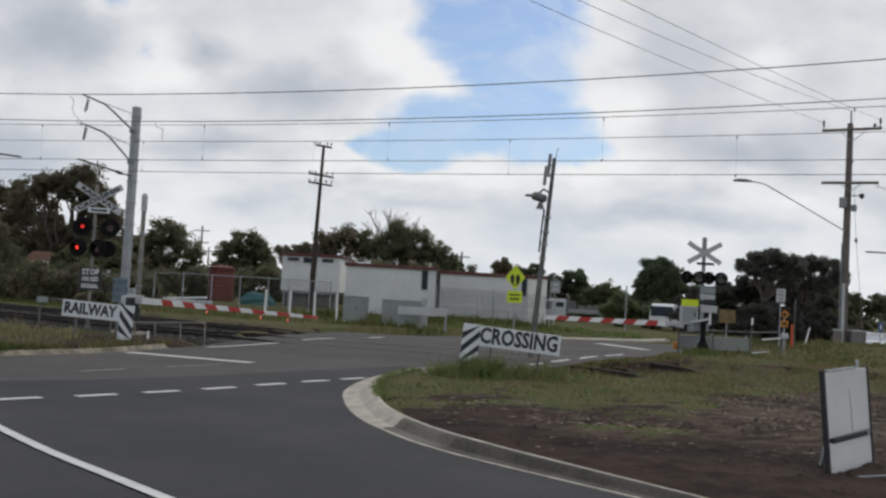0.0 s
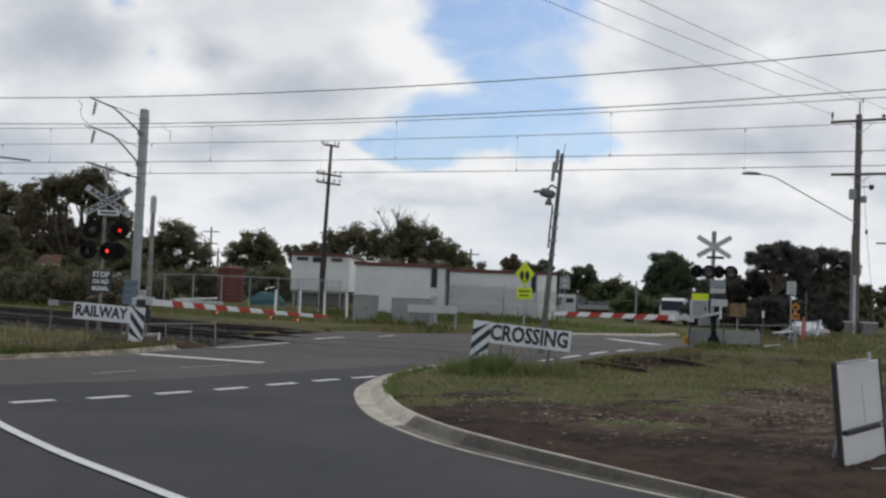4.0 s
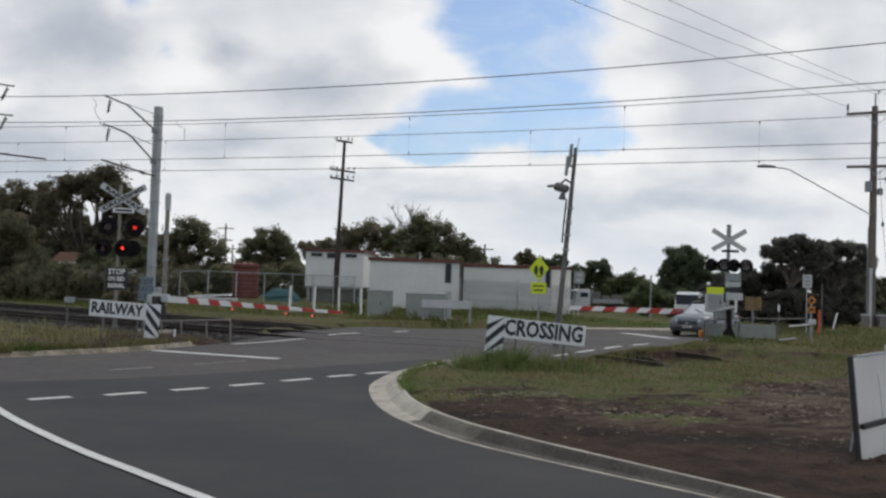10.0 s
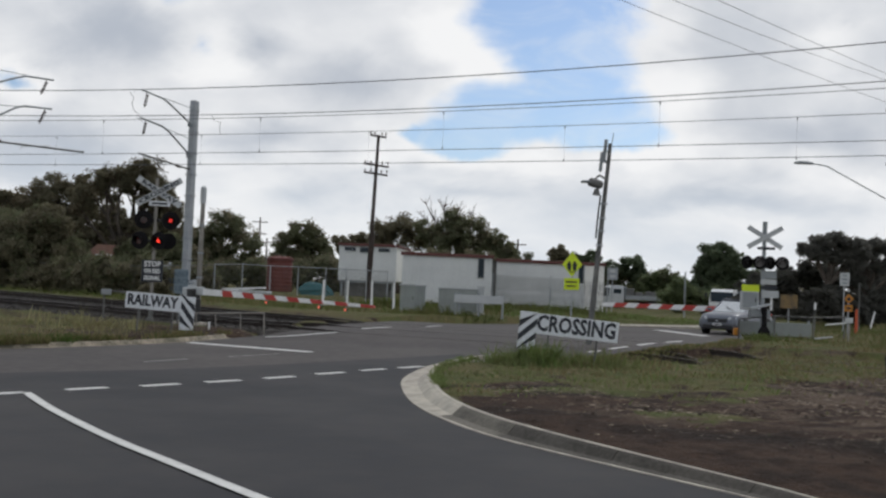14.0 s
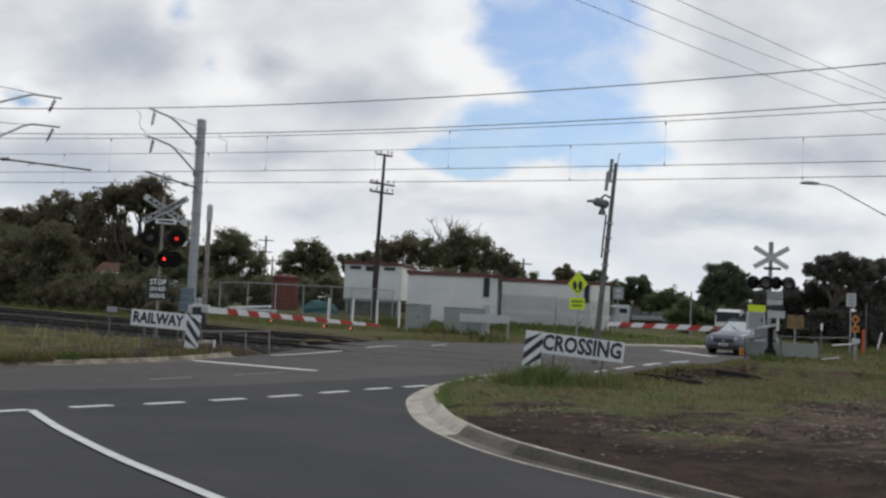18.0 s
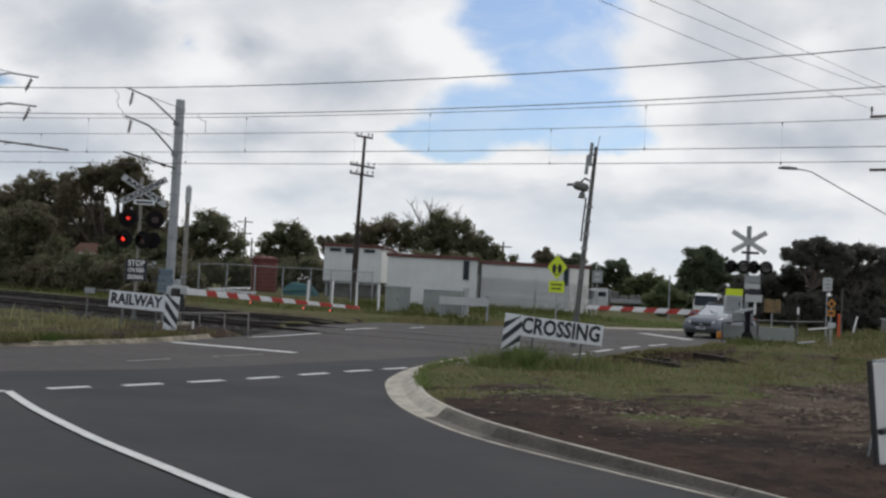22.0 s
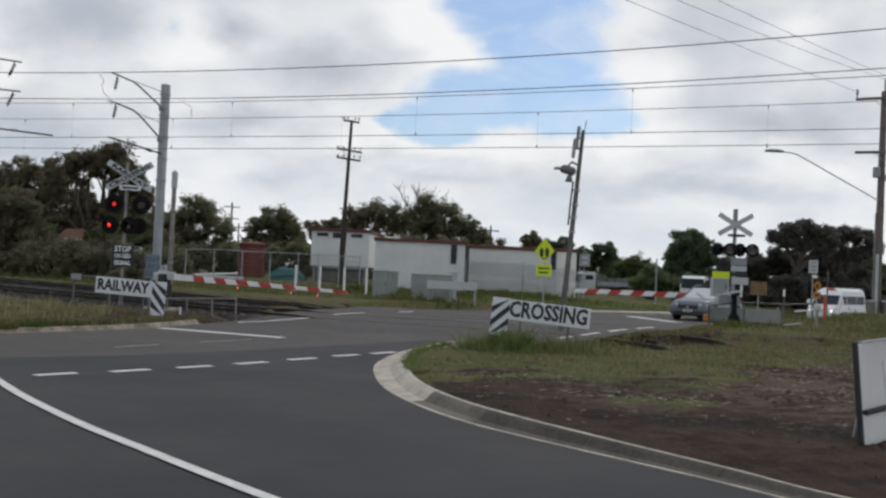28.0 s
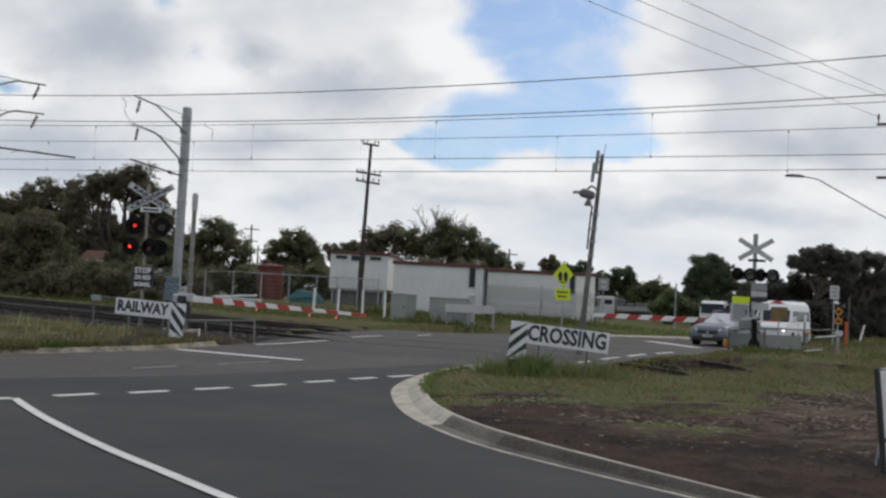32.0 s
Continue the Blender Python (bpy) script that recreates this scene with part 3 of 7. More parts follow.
    soil = np.maximum(soil, (0.34 + 0.34 * sm(X, -10.5, -7) + 0.62 * sm(tuft, -0.08, 0.16) * (1 - sm(dist_to(X, Y, ROAD_L[1:7]), 2.6, 3.8))) * sm(X, -26, -20) * (1 - sm(X, -4.8, -4.0)) * sm(Y, 12, 16) * (1 - sm(tr, -3, -2)))
    soil = np.where(trough, 1.0, soil)
    clod = np.array([noise.noise((x * 5, y * 5, 9)) for x, y in zip(X.ravel(), Y.ravel())]).reshape(X.shape)
    z += np.where(near & ~road & (soil > 0.5) & (edge > 0.5), clod * 0.035, 0)
    nx, ny = len(xs), len(ys)
    v = np.stack([X, Y, z], -1).reshape(-1, 3)
    i = (np.arange(ny - 1)[:, None] * nx + np.arange(nx - 1)[None]).ravel()
    f = np.stack([i, i + 1, i + nx + 1, i + nx], 1)
    me = bpy.data.meshes.new("ground")
    me.from_pydata(v.tolist(), [], f.tolist())
    me.attributes.new("soil", "FLOAT", "POINT").data.foreach_set("value", soil.ravel().astype(np.float32))
    chips = sm(dk, 1.0, 2.8) * (0.15 + 0.85 * sm(Y, 10, 13.5))
    me.attributes.new("chips", "FLOAT", "POINT").data.foreach_set("value", chips.ravel().astype(np.float32))
    me.polygons.foreach_set("use_smooth", [True] * len(me.polygons))
    me.materials.append(M_GROUND)
    tagged(new("ground", me), "grass verge with bare dark soil beside the kerb", "ground", "", "structure")
    return xs, ys, z


GX, GY, GZ = build_ground()


def gz(x, y):
    """Height of the ground sheet."""
    i, j = int(np.searchsorted(GX, x)) - 1, int(np.searchsorted(GY, y)) - 1
    fx, fy = (x - GX[i]) / (GX[i + 1] - GX[i]), (y - GY[j]) / (GY[j + 1] - GY[j])
    return float((GZ[j, i] * (1 - fx) + GZ[j, i + 1] * fx) * (1 - fy) + (GZ[j + 1, i] * (1 - fx) + GZ[j + 1, i + 1] * fx) * fy)


# roads
g = G()
for (a0, b0), (a1, b1) in zip(zip(ROAD_L[:-1], ROAD_R[:-1]), zip(ROAD_L[1:], ROAD_R[1:])):
    rows = []
    for k in range(9):
        a, b = Vector((*a0, 0)).lerp(Vector((*a1, 0)), k / 8), Vector((*b0, 0)).lerp(Vector((*b1, 0)), k / 8)
        for j in range(9):
            q = a.lerp(b, j / 8)
            rows.append((q.x, q.y, hump(q.x, q.y)))
    g.add(rows, [(9 * k + j, 9 * k + j + 1, 9 * k + j + 10, 9 * k + j + 9) for k in range(8) for j in range(8)])
solid("road", g, M_OLD, "worn grey asphalt main road over the level crossing", "road")
g = G().add([(x, y, -0.006) for x, y in SIDE], [tuple(range(len(SIDE)))[::-1]])
solid("road_side_street", g, M_NEW, "dark freshly laid asphalt side street", "road")
g = G()       # dark band beside the give-way line, feathered down to the side street
near = [(-9.6, 12.7), (-5.4, 13.1), (-2.9, 16.5), (-1.2, 19.0), (0.55, 22.3)]
far = [(-9.6, 13.4), (-4.9, 17.2), (-3.2, 19.3), (-2.0, 21.0), (0.3, 24.4)]
g.add([(x + 0.3, y - 0.3, -0.0055) for x, y in near] + [(x, y, 0.004) for x, y in near] + [(x, y, 0.004) for x, y in far],
      [(5 * k + i, 5 * k + i + 1, 5 * k + i + 6, 5 * k + i + 5) for k in (0, 1) for i in range(4)])
solid("road_patch", g, M_NEW, "dark asphalt seam along the give-way line", "road")


def strip(name, pts, width, material, label, z=0.008):
    """A painted line with a little thickness."""
    g = G()
    p = []
    for a, b in zip(pts[:-1], pts[1:]):
        p += [Vector((a[0] + (b[0] - a[0]) * k / 4, a[1] + (b[1] - a[1]) * k / 4, 0)) for k in range(4)]
    p.append(Vector((*pts[-1], 0)))
    rows = []
    for i, q in enumerate(p):
        q = q + Vector((0, 0, hump(q.x, q.y)))
        d = (p[min(i + 1, len(p) - 1)] - p[max(i - 1, 0)]).normalized()
        s = Vector((-d.y, d.x, 0)) * width / 2
        rows += [q + s + Vector((0, 0, z)), q - s + Vector((0, 0, z))]
    g.add(rows, [(2 * i, 2 * i + 1, 2 * i + 3, 2 * i + 2) for i in range(len(p) - 1)])
    return tagged(new(name, g.mesh(name, material)), label, "road marking", "road markings", "structure")


DASHES = [((-5.16, 13.80), (-4.77, 14.28)), ((-4.40, 14.62), (-3.99, 15.14)), ((-3.68, 15.54), (-3.27, 16.06)), ((-2.97, 16.50), (-2.57, 17.08)),
          ((-2.28, 17.62), (-1.87, 18.22)), ((-1.60, 18.72), (-1.19, 19.30)), ((-0.95, 19.66), (-0.52, 20.26))]
for a, b in DASHES:
    strip("give_way_dash", (a, b), 0.17, M_LINE, "white painted give-way dash on asphalt")
strip("hold_line", ((-9.2, 8.65), (-5.53, 13.33)), 0.17, M_LINE, "white painted edge line on asphalt")
strip("centre_line", [(q.x, q.y) for q in spline([(-5.5, 13.32, 0), (-4.54, 11.8, 0), (-3.3, 10.05, 0), (-2.42, 8.94, 0), (-1.05, 7.25, 0), (0.6, 5.4, 0), (6, -0.6, 0)], 0.5)],
      0.12, M_LINE, "white painted centre line on asphalt")
strip("stop_line", ((-6.2, 24.25), (-3.1, 22.85)), 0.33, M_LINE, "white painted stop line before the crossing")
strip("lane_line", ((-5.56, 18.6), (-5.02, 19.55)), 0.10, M_WORN, "worn thin white lane line")
strip("lane_line", ((-4.44, 20.58), (-3.66, 21.92)), 0.075, M_WORN, "faint remains of a thin white lane line")
strip("edge_line_far", ((-5.0, 27.7), (-3.3, 29.7)), 0.16, M_LINE, "white painted edge line at the crossing")
strip("edge_line_far", ((-2.7, 30.9), (-1.85, 32.2)), 0.16, M_LINE, "white painted edge line at the crossing")
strip("edge_line_far", ((-0.8, 33.8), (-0.35, 35.0)), 0.16, M_LINE, "white painted edge line at the crossing")
strip("far_stop_line", ((9.3, 46.0), (10.4, 41.4)), 0.5, M_LINE, "white painted stop line beyond the crossing")
for a, b in (((3.5, 26.0), (3.9, 26.5)), ((4.2, 26.85), (4.8, 27.6)), ((5.15, 28.0), (5.87, 29.25)), ((6.3, 29.95), (7.1, 31.3))):
    strip("crossing_dash", (a, b), 0.15, M_LINE, "worn white dash over the crossing")


# kerbs
def kerb(name, line, side, label, dark_below=None, width=1.0, stone=M_CONC, rise=1.0):
    root = thing(name, Matrix(), label, "kerb", "", "structure")
    prof_lip = [(0.0, -0.1), (0.0, 0.004), (0.07, 0.006), (0.07, -0.1)]
    prof_face = [(0.07, -0.1), (0.07, 0.004), (0.27, 0.016), (0.38, 0.10), (0.44, 0.128), (0.44, -0.1)]
    prof_top = [(0.44, -0.1), (0.44, 0.130), (0.45, 0.137), (0.51, 0.138), (0.52, 0.128), (0.52, -0.1)]
    p = spline([(*q, 0) for q in line], 0.25)
    n = 7
    for s in range(0, len(p) - 1, n):
        seg = p[s:s + n + 1]
        if len(seg) < 2:
            continue
        seg = seg[:-1] + [seg[-2].lerp(seg[-1], 0.96)]
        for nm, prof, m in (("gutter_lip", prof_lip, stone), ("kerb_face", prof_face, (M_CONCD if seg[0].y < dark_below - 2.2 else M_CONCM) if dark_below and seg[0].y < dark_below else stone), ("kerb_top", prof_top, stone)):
            rings = []
            for i, q in enumerate(seg):
                k = s + i
                d = (p[min(k + 1, len(p) - 1)] - p[max(k - 1, 0)]).normalized()
                o = Vector((-d.y, d.x, 0)) * side
                wd = width * (0.50 + 0.50 * min(1, max(0, (q.y - 8) / 7.5)))
                up = rise * (0.42 + 0.58 * min(1, max(0, (q.y - 7.5) / 3.5)))        # the kerb drops towards a crossing
                rings.append([q + o * a * wd + Vector((0, 0, b * up if b > 0 else b)) for a, b in prof])
            part(nm, G().loft(rings), m, root)
    return root


kerb("kerb_corner", KERB[:-2], 1, "pale concrete kerb with stained, shade-darkened gutter and face round the corner", dark_below=13.6)
kerb("kerb_left", [(-20.8, 3.4), (-11.8, 15.95), (-8.9, 20.0), (-8.1, 21.1), (-7.3, 22.35), (-6.4, 24.2), (-5.75, 26.8)], 1, "worn concrete kerb beside the grass verge", None, 0.42, M_KERBOLD, 0.7)
kerb("kerb_far", [(4.0, 47.0), (8.2, 50.0), (13.0, 53.3), (15.6, 57.2)], 1, "pale concrete kerb on the far side of the bend", None, 0.6, M_CONC, 0.5)


# ---------------------------------------------------------------- railway
def track(far):
    o = Vector((0, 33.2 if far else 29.4, 0))
    root = thing("railway_track", Matrix(), "broad gauge railway track with steel rails on dark ballast", "railway track", "railway tracks", "structure")
    prof = [(-0.07, -0.15), (0.07, -0.15), (0.07, -0.135), (0.012, -0.12), (0.012, -0.04), (0.036, -0.03), (0.036, 0.0), (-0.036, 0.0), (-0.036, -0.03), (-0.012, -0.04), (-0.012, -0.12), (-0.07, -0.135)]
    ss = [-150, -110, -80] + [k * 4 for k in range(-15, -3)] + [k * 0.5 for k in range(-24, 40)] + [30, 60, 150]
    for side in (-0.83, 0.83):
        rings, tops = [], []
        for s in ss:
            c = o + TRACK_D * s + TRACK_N * side
            z = rail_z(c.x, far, c.y)
            rings.append([c + TRACK_N * a + Vector((0, 0, z + b)) for a, b in prof])
            tops.append([c + TRACK_N * a + Vector((0, 0, z + b)) for a, b in ((-0.03, 0.001), (0.03, 0.001), (0.03, 0.004), (-0.03, 0.004))])
        rail = part("rail", G().loft(rings), M_RAIL, root)
        part("rail_head", G().loft(tops), M_RAILTOP, rail, "polished running surface")
    for name, lo, hi in (("ballast_bed", -150, -2.6 if far else -4.4),):
        rings = []
        for s in np.linspace(lo, hi, 60):
            c = o + TRACK_D * float(s)
            z = rail_z(c.x, far)
            j = [rnd(-0.03, 0.03) for _ in range(6)]
            rings.append([c + TRACK_N * (a + j[i] * 2) + Vector((0, 0, z + b + j[i] * 0.5)) for i, (a, b) in enumerate(((-2.5, -0.55), (-1.7, -0.13), (-0.6, -0.12), (0.6, -0.12), (1.7, -0.13), (2.5, -0.55)))])
        part(name, G().loft(rings, False), M_BALL, root)
    me = G().box((0, 0, 0), (0.24, 2.7, 0.13), 0.015).mesh("sleeper", M_SLEEP)
    for k in range(85):
        s = -60.4 + k * 0.66
        c = o + TRACK_D * s
        ob = part("sleeper", me, M_SLEEP, root)
        ob.matrix_basis = pose(c.x, c.y, rail_z(c.x, far) - 0.165, 0, 0, -22.6 + rnd(-0.6, 0.6))
    v, f = [], []
    for k in range(4200):
        s, a = rnd(-42, -3.2 if far else -5.0), rnd(-2.3, 2.3)
        c = o + TRACK_D * s + TRACK_N * a
        r = rnd(0.03, 0.07)
        z = rail_z(c.x, far) - (0.115 if abs(a) < 1.7 else 0.115 + (abs(a) - 1.7) * 0.5)
        b = len(v)
        v += [(c.x + rnd(-r, r) * 0.3 + r * x, c.y + r * y * rnd(0.7, 1.2), z + r * q * rnd(0.7, 1.3)) for x, y, q in ((1, 0, 0), (0, 1, 0), (-1, 0, 0), (0, -1, 0), (0, 0, 0.9), (0, 0, -0.9))]
        f += [(b, b + 1, b + 4), (b + 1, b + 2, b + 4), (b + 2, b + 3, b + 4), (b + 3, b, b + 4), (b + 1, b, b + 5), (b + 2, b + 1, b + 5), (b + 3, b + 2, b + 5), (b, b + 3, b + 5)]
    me = bpy.data.meshes.new("ballast_stones")
    me.from_pydata(v, [], f)
    ob = part("ballast_stones", me, None, root)
    me.materials.append(M_STONE)
    ob["kind"] = "stuff"


track(0)
track(1)


# ---------------------------------------------------------------- overhead line
def overhead_mast(x, y, z, h, reach, label, steady=0.35):
    """A steel mast with two hinged brackets and a registration arm; reach is + towards the camera, - away from it."""
    root = thing("overhead_mast", pose(x, y, z, 0, 0, -22.6), label, "mast", "overhead masts")
    part("column", G().box((0, 0, h / 2), (0.25, 0.28, h), 0.02), M_GALV, root)
    part("base_plate", G().box((0, 0, 0.03), (0.5, 0.5, 0.06), 0.01), M_CONC, root)
    for k in range(9):
        part("band", G().box((0, 0, 1.0 + k * (h - 1.4) / 8), (0.30, 0.33, 0.05), 0.01), M_GREY, root)
    s = -1 if reach > 0 else 1
    r = abs(reach)
    for zr, zt, nm in ((h - 0.95, h - 0.28, "upper_bracket"), (h - 2.15, h - 1.3, "lower_bracket")):
        br = part(nm, G().tube([(0, s * 0.12, zr), (0, s * r * 0.55, zt - 0.1), (0, s * r * 0.68, zt + 0.02), (0, s * (r + 0.35), zt + 0.13)], 0.035, 8), M_GALV, root)
        part("tie_rod", G().tube([(0, s * 0.12, zr + 0.63), (0, s * (r + 0.1), zt + 0.1)], 0.014, 6), M_GREY, br)
        ins = G()
        for q in range(4):
            ins.tube([(-0.04 * q, s * (r + 0.04 - 0.02 * q), zt - 0.02 - q * 0.10), (-0.04 * q, s * (r + 0.04 - 0.02 * q), zt - 0.08 - q * 0.10)], [0.065, 0.045], 8)
        part("insulator", ins, M_INSUL, br)
        part("hanger", G().tube([(0, s * (r + 0.06), zt + 0.1), (-0.16, s * (r - 0.03), zt - 0.46)], 0.016, 6), M_INSUL, br)
        part("clamp", G().box((0, s * 0.14, zr), (0.3, 0.12, 0.16), 0.02), M_GREY, br)
    zc = h - 2.68
    arm = part("registration_arm", G().tube([(0, s * 0.12, zc), (0, s * (r + steady), zc + 0.22)], 0.034, 8), M_LEANP, root)
    part("insulator", G().tube([(0, s * 0.7, zc + 0.02), (0, s * 0.95, zc + 0.06)], 0.06, 8), M_INSUL, arm)
    part("steady_arm", G().tube([(0.0, s * (r + 0.3), zc + 0.2), (0.05, s * (r - 0.9), zc + 0.02), (0.05, s * (r - 1.0), zc - 0.06)], 0.014, 6), M_GREY, arm)
    return root


overhead_mast(-10.3, 39.3, 0.35, 8.0, 2.75, "galvanised steel overhead line mast beside the far track")
overhead_mast(-15.45, 32.45, 0.30, 8.05, -2.75, "galvanised steel overhead line mast beside the near track", 2.0)
overhead_mast(34.0, 17.6, 0.1, 8.2, 2.75, "galvanised steel overhead line mast farther along the line")
overhead_mast(29.5, 13.6, 0.1, 8.2, -2.6, "galvanised steel overhead line mast farther along the line")


def overhead_line(name, off, zs, droppers, label):
    """Carrier, auxiliary and contact wire over one track with droppers; spans hang between the masts."""
    root = thing(name, Matrix(), label, "overhead wire", "overhead wires")
    o = Vector((0, 33.2 if off else 29.4, 0))

    def lift(s, amount):
        t = (s + 30.0) % 50.0 - 25.0
        return amount * t * t
    spans = [q * 2.5 for q in range(-60, 40)]
    for nm, z0, sg, r in (("carrier_wire", zs[0], zs[3], 0.015), ("auxiliary_wire", zs[1], zs[4], 0.010), ("contact_wire", zs[2], 0.0003, 0.009)):
        wv = part(nm, G().tube([o + TRACK_D * s + Vector((0, 0, z0 + lift(s, sg))) for s in spans], r, 5), M_WIRE, root)
        if nm == "contact_wire":
            part("twin_wire", G().tube([o + TRACK_D * s + TRACK_N * 0.12 + Vector((0, 0, z0 + 0.02 + lift(s, sg))) for s in spans], r, 5), M_WIRE, wv)
    for s in droppers:
        c = o + TRACK_D * s
        dr = part("dropper", G().tube([c + Vector((0, 0, zs[1] + lift(s, zs[4]))), c + Vector((0, 0, zs[2] + lift(s, 0.0003)))], 0.0022, 4), M_WIRE, root)
        part("clip", G().box(c + Vector((0, 0, zs[1] + lift(s, zs[4]) - 0.05)), (0.03, 0.03, 0.10)), M_WIRE, dr)
        part("clip", G().box(c + Vector((0, 0, zs[2] + 0.05)), (0.03, 0.03, 0.10)), M_WIRE, dr)
    c = o + TRACK_D * (-9.7 if off else -12.0)
    rj = random.Random(7 + off)
    n = 9
    pts = [c + Vector((rj.uniform(-0.12, 0.12), rj.uniform(-0.05, 0.05), zs[0] - (zs[0] - zs[1]) * k / (n - 1))) + TRACK_D * (0.06 * k) for k in range(n)]
    part("jumper_cable", G().tube(pts, 0.010, 5), M_WIRE, root)


overhead_line("overhead_line", 0, (7.66, 6.67, 5.56, 0.0016, 0.0010), [-25.7 + 6.3 * k for k in range(9)], "twin overhead wires strung above the near track")
overhead_line("overhead_line", 1, (7.44, 6.73, 5.64, 0.0012, 0.0006), [-24.0 + 6.9 * k for k in range(9)], "twin overhead wires strung above the far track")


# ---------------------------------------------------------------- flashing signals
def disc(g, c, r, thick, m=Matrix(), n=20, r2=None):
    """A round plate facing -y: centre, radius, thickness."""
    t = Matrix.Translation(c) @ m
    return g.tube([t @ Vector((0, -thick / 2, 0)), t @ Vector((0, thick / 2, 0))], [r, r2 or r], n)


def slat(g, c, length, width, deg, thick=0.02):
    return g.box(c, (length, thick, width), 0.004, pose(0, 0, 0, 0, -deg, 0))


def lamp_head(root, x, z, turn, lens, r=0.27):
    """Round backing board, housing, hood and lens of one flashing lamp."""
    m = pose(0, 0, 0, 0, 0, turn)
    y = -0.16
    board = part("backing_board", disc(G(), (x, y, z), r, 0.02, m, 28), M_SOOT, root)
    part("housing", disc(G(), (x + 0.10 * math.sin(radians(turn)), y + 0.09, z), 0.13, 0.16, m, 16, 0.08), M_SOOT, board)
    hood = G()
    t = Matrix.Translation((x, y, z)) @ m
    rings = []
    for d in (0.01, 0.30):
        a = [math.radians(q) for q in range(-40, 221, 20)]
        rings.append([t @ Vector((0.125 * math.cos(q), -d * (0.55 + 0.45 * math.sin(q) if d > 0.1 else 1), 0.125 * math.sin(q))) for q in a]
                     + [t @ Vector((0.115 * math.cos(q), -d * (0.55 + 0.45 * math.sin(q) if d > 0.1 else 1), 0.115 * math.sin(q))) for q in a[::-1]])
    part("hood", hood.loft(rings), M_SOOT, board)
    part("lens", disc(G(), t @ Vector((0, -0.022, 0)), 0.056, 0.02, m, 20), lens, board)
    return board, t


def crossbuck(root, z, face, text, x=0.0):
    a = part("crossbuck_arm", slat(G(), (x, -0.10, z), 1.50, 0.19, -31), face, root)
    b = part("crossbuck_arm", slat(G(), (x, -0.13, z), 1.50, 0.19, 31), face, root)
    if text:
        words("lettering", "RAILWAY", 0.17, M_NAVY, a, Matrix.Translation((x, -0.113, z)) @ pose(0, 0, 0, 0, 31, 0) @ FACE, width=1.2, bold=0.006)
        words("lettering", "CROSSING", 0.17, M_NAVY, b, Matrix.Translation((x, -0.143, z)) @ pose(0, 0, 0, 0, -31, 0) @ FACE, width=1.3, bold=0.006)


ADDED_SHUTTERS = {"first": [], "second": []}


def signal_near():
    root = thing("crossing_signal", pose(-9.0, 30.5, 0.12, 0, 0, 8), "level crossing signal with crossbuck and flashing red lamps", "crossing signal", "crossing signals")
    part("mast", G().tube([(0, 0, 0), (0, 0, 4.35)], 0.05, 12), M_PIPE, root)
    part("foot", G().tube([(0, 0, 0), (0, 0, 0.12), (0, 0, 0.16), (0, 0, 0.5)], [0.10, 0.10, 0.07, 0.055], 12), M_LEANP, root)
    crossbuck(root, 3.93, M_PALE, True, 0.09)
    plate = part("track_plate", G().box((0.12, -0.12, 3.58), (0.62, 0.02, 0.15)), M_SIGN, root)
    part("text_bar", G().box((0.12, -0.133, 3.58), (0.46, 0.004, 0.06), 0.001), M_NAVY, plate)
    for z, xs, turns in ((3.08, (-0.31, 0.47), (6, 6)), (2.46, (-0.40, 0.16), (-22, -22))):
        part("lamp_bar", G().tube([(xs[0], 0.0, z), (xs[1], 0.0, z)], 0.035, 8), M_BLACK, root)
        for i, x in enumerate(xs):
            board, t = lamp_head(root, x, z, turns[i], M_LENS_DIM if z > 3 else M_LENS_ON)
            # made-up shutter disc: covers the always-glowing lens to imitate the lamp going dark
            sh = part("shutter", disc(G(), (0, 0, 0), 0.112, 0.004, Matrix(), 20), M_LENS, board, "dark red disc added to cover the glowing lens between flashes")
            ADDED_SHUTTERS["first" if i == 0 else "second"].append((sh, t @ pose(0, -0.04, 0)))
    # two lamps facing the other way
    for x in (-0.75, 0.62):
        disc_back = G()
        disc(disc_back, (x * 0.6, 0.2, 2.47), 0.25, 0.02)
        part("rear_board", disc_back, M_SOOT, root)
    sign = part("stop_sign_plate", G().box((0.0, -0.10, 1.55), (0.63, 0.02, 0.66), 0.005), M_NAVY, root, "black plate with white lettering")
    for k, (tx, sz) in enumerate((("STOP", 0.235), ("ON RED", 0.175), ("SIGNAL", 0.175))):
        words("lettering", tx, sz, M_WHITE, sign, Matrix.Translation((0, -0.113, 1.75 - 0.205 * k)) @ FACE, width=(0.48, 0.47, 0.48)[k], bold=0.005)
    part("bell_bracket", G().tube([(0.2, 0, 1.72), (0.52, 0.0, 1.74)], 0.02, 6), M_PALE, root)
    bell = part("bell", G().tube([(0.50, -0.10, 1.78), (0.50, -0.04, 1.78), (0.50, 0.02, 1.78)], [0.03, 0.06, 0.02], 12), M_GREY, root, "small grey warning bell")
    part("bell_mount", G().box((0.47, 0.0, 1.66), (0.10, 0.05, 0.04), 0.01), M_GREY, bell)
    return root


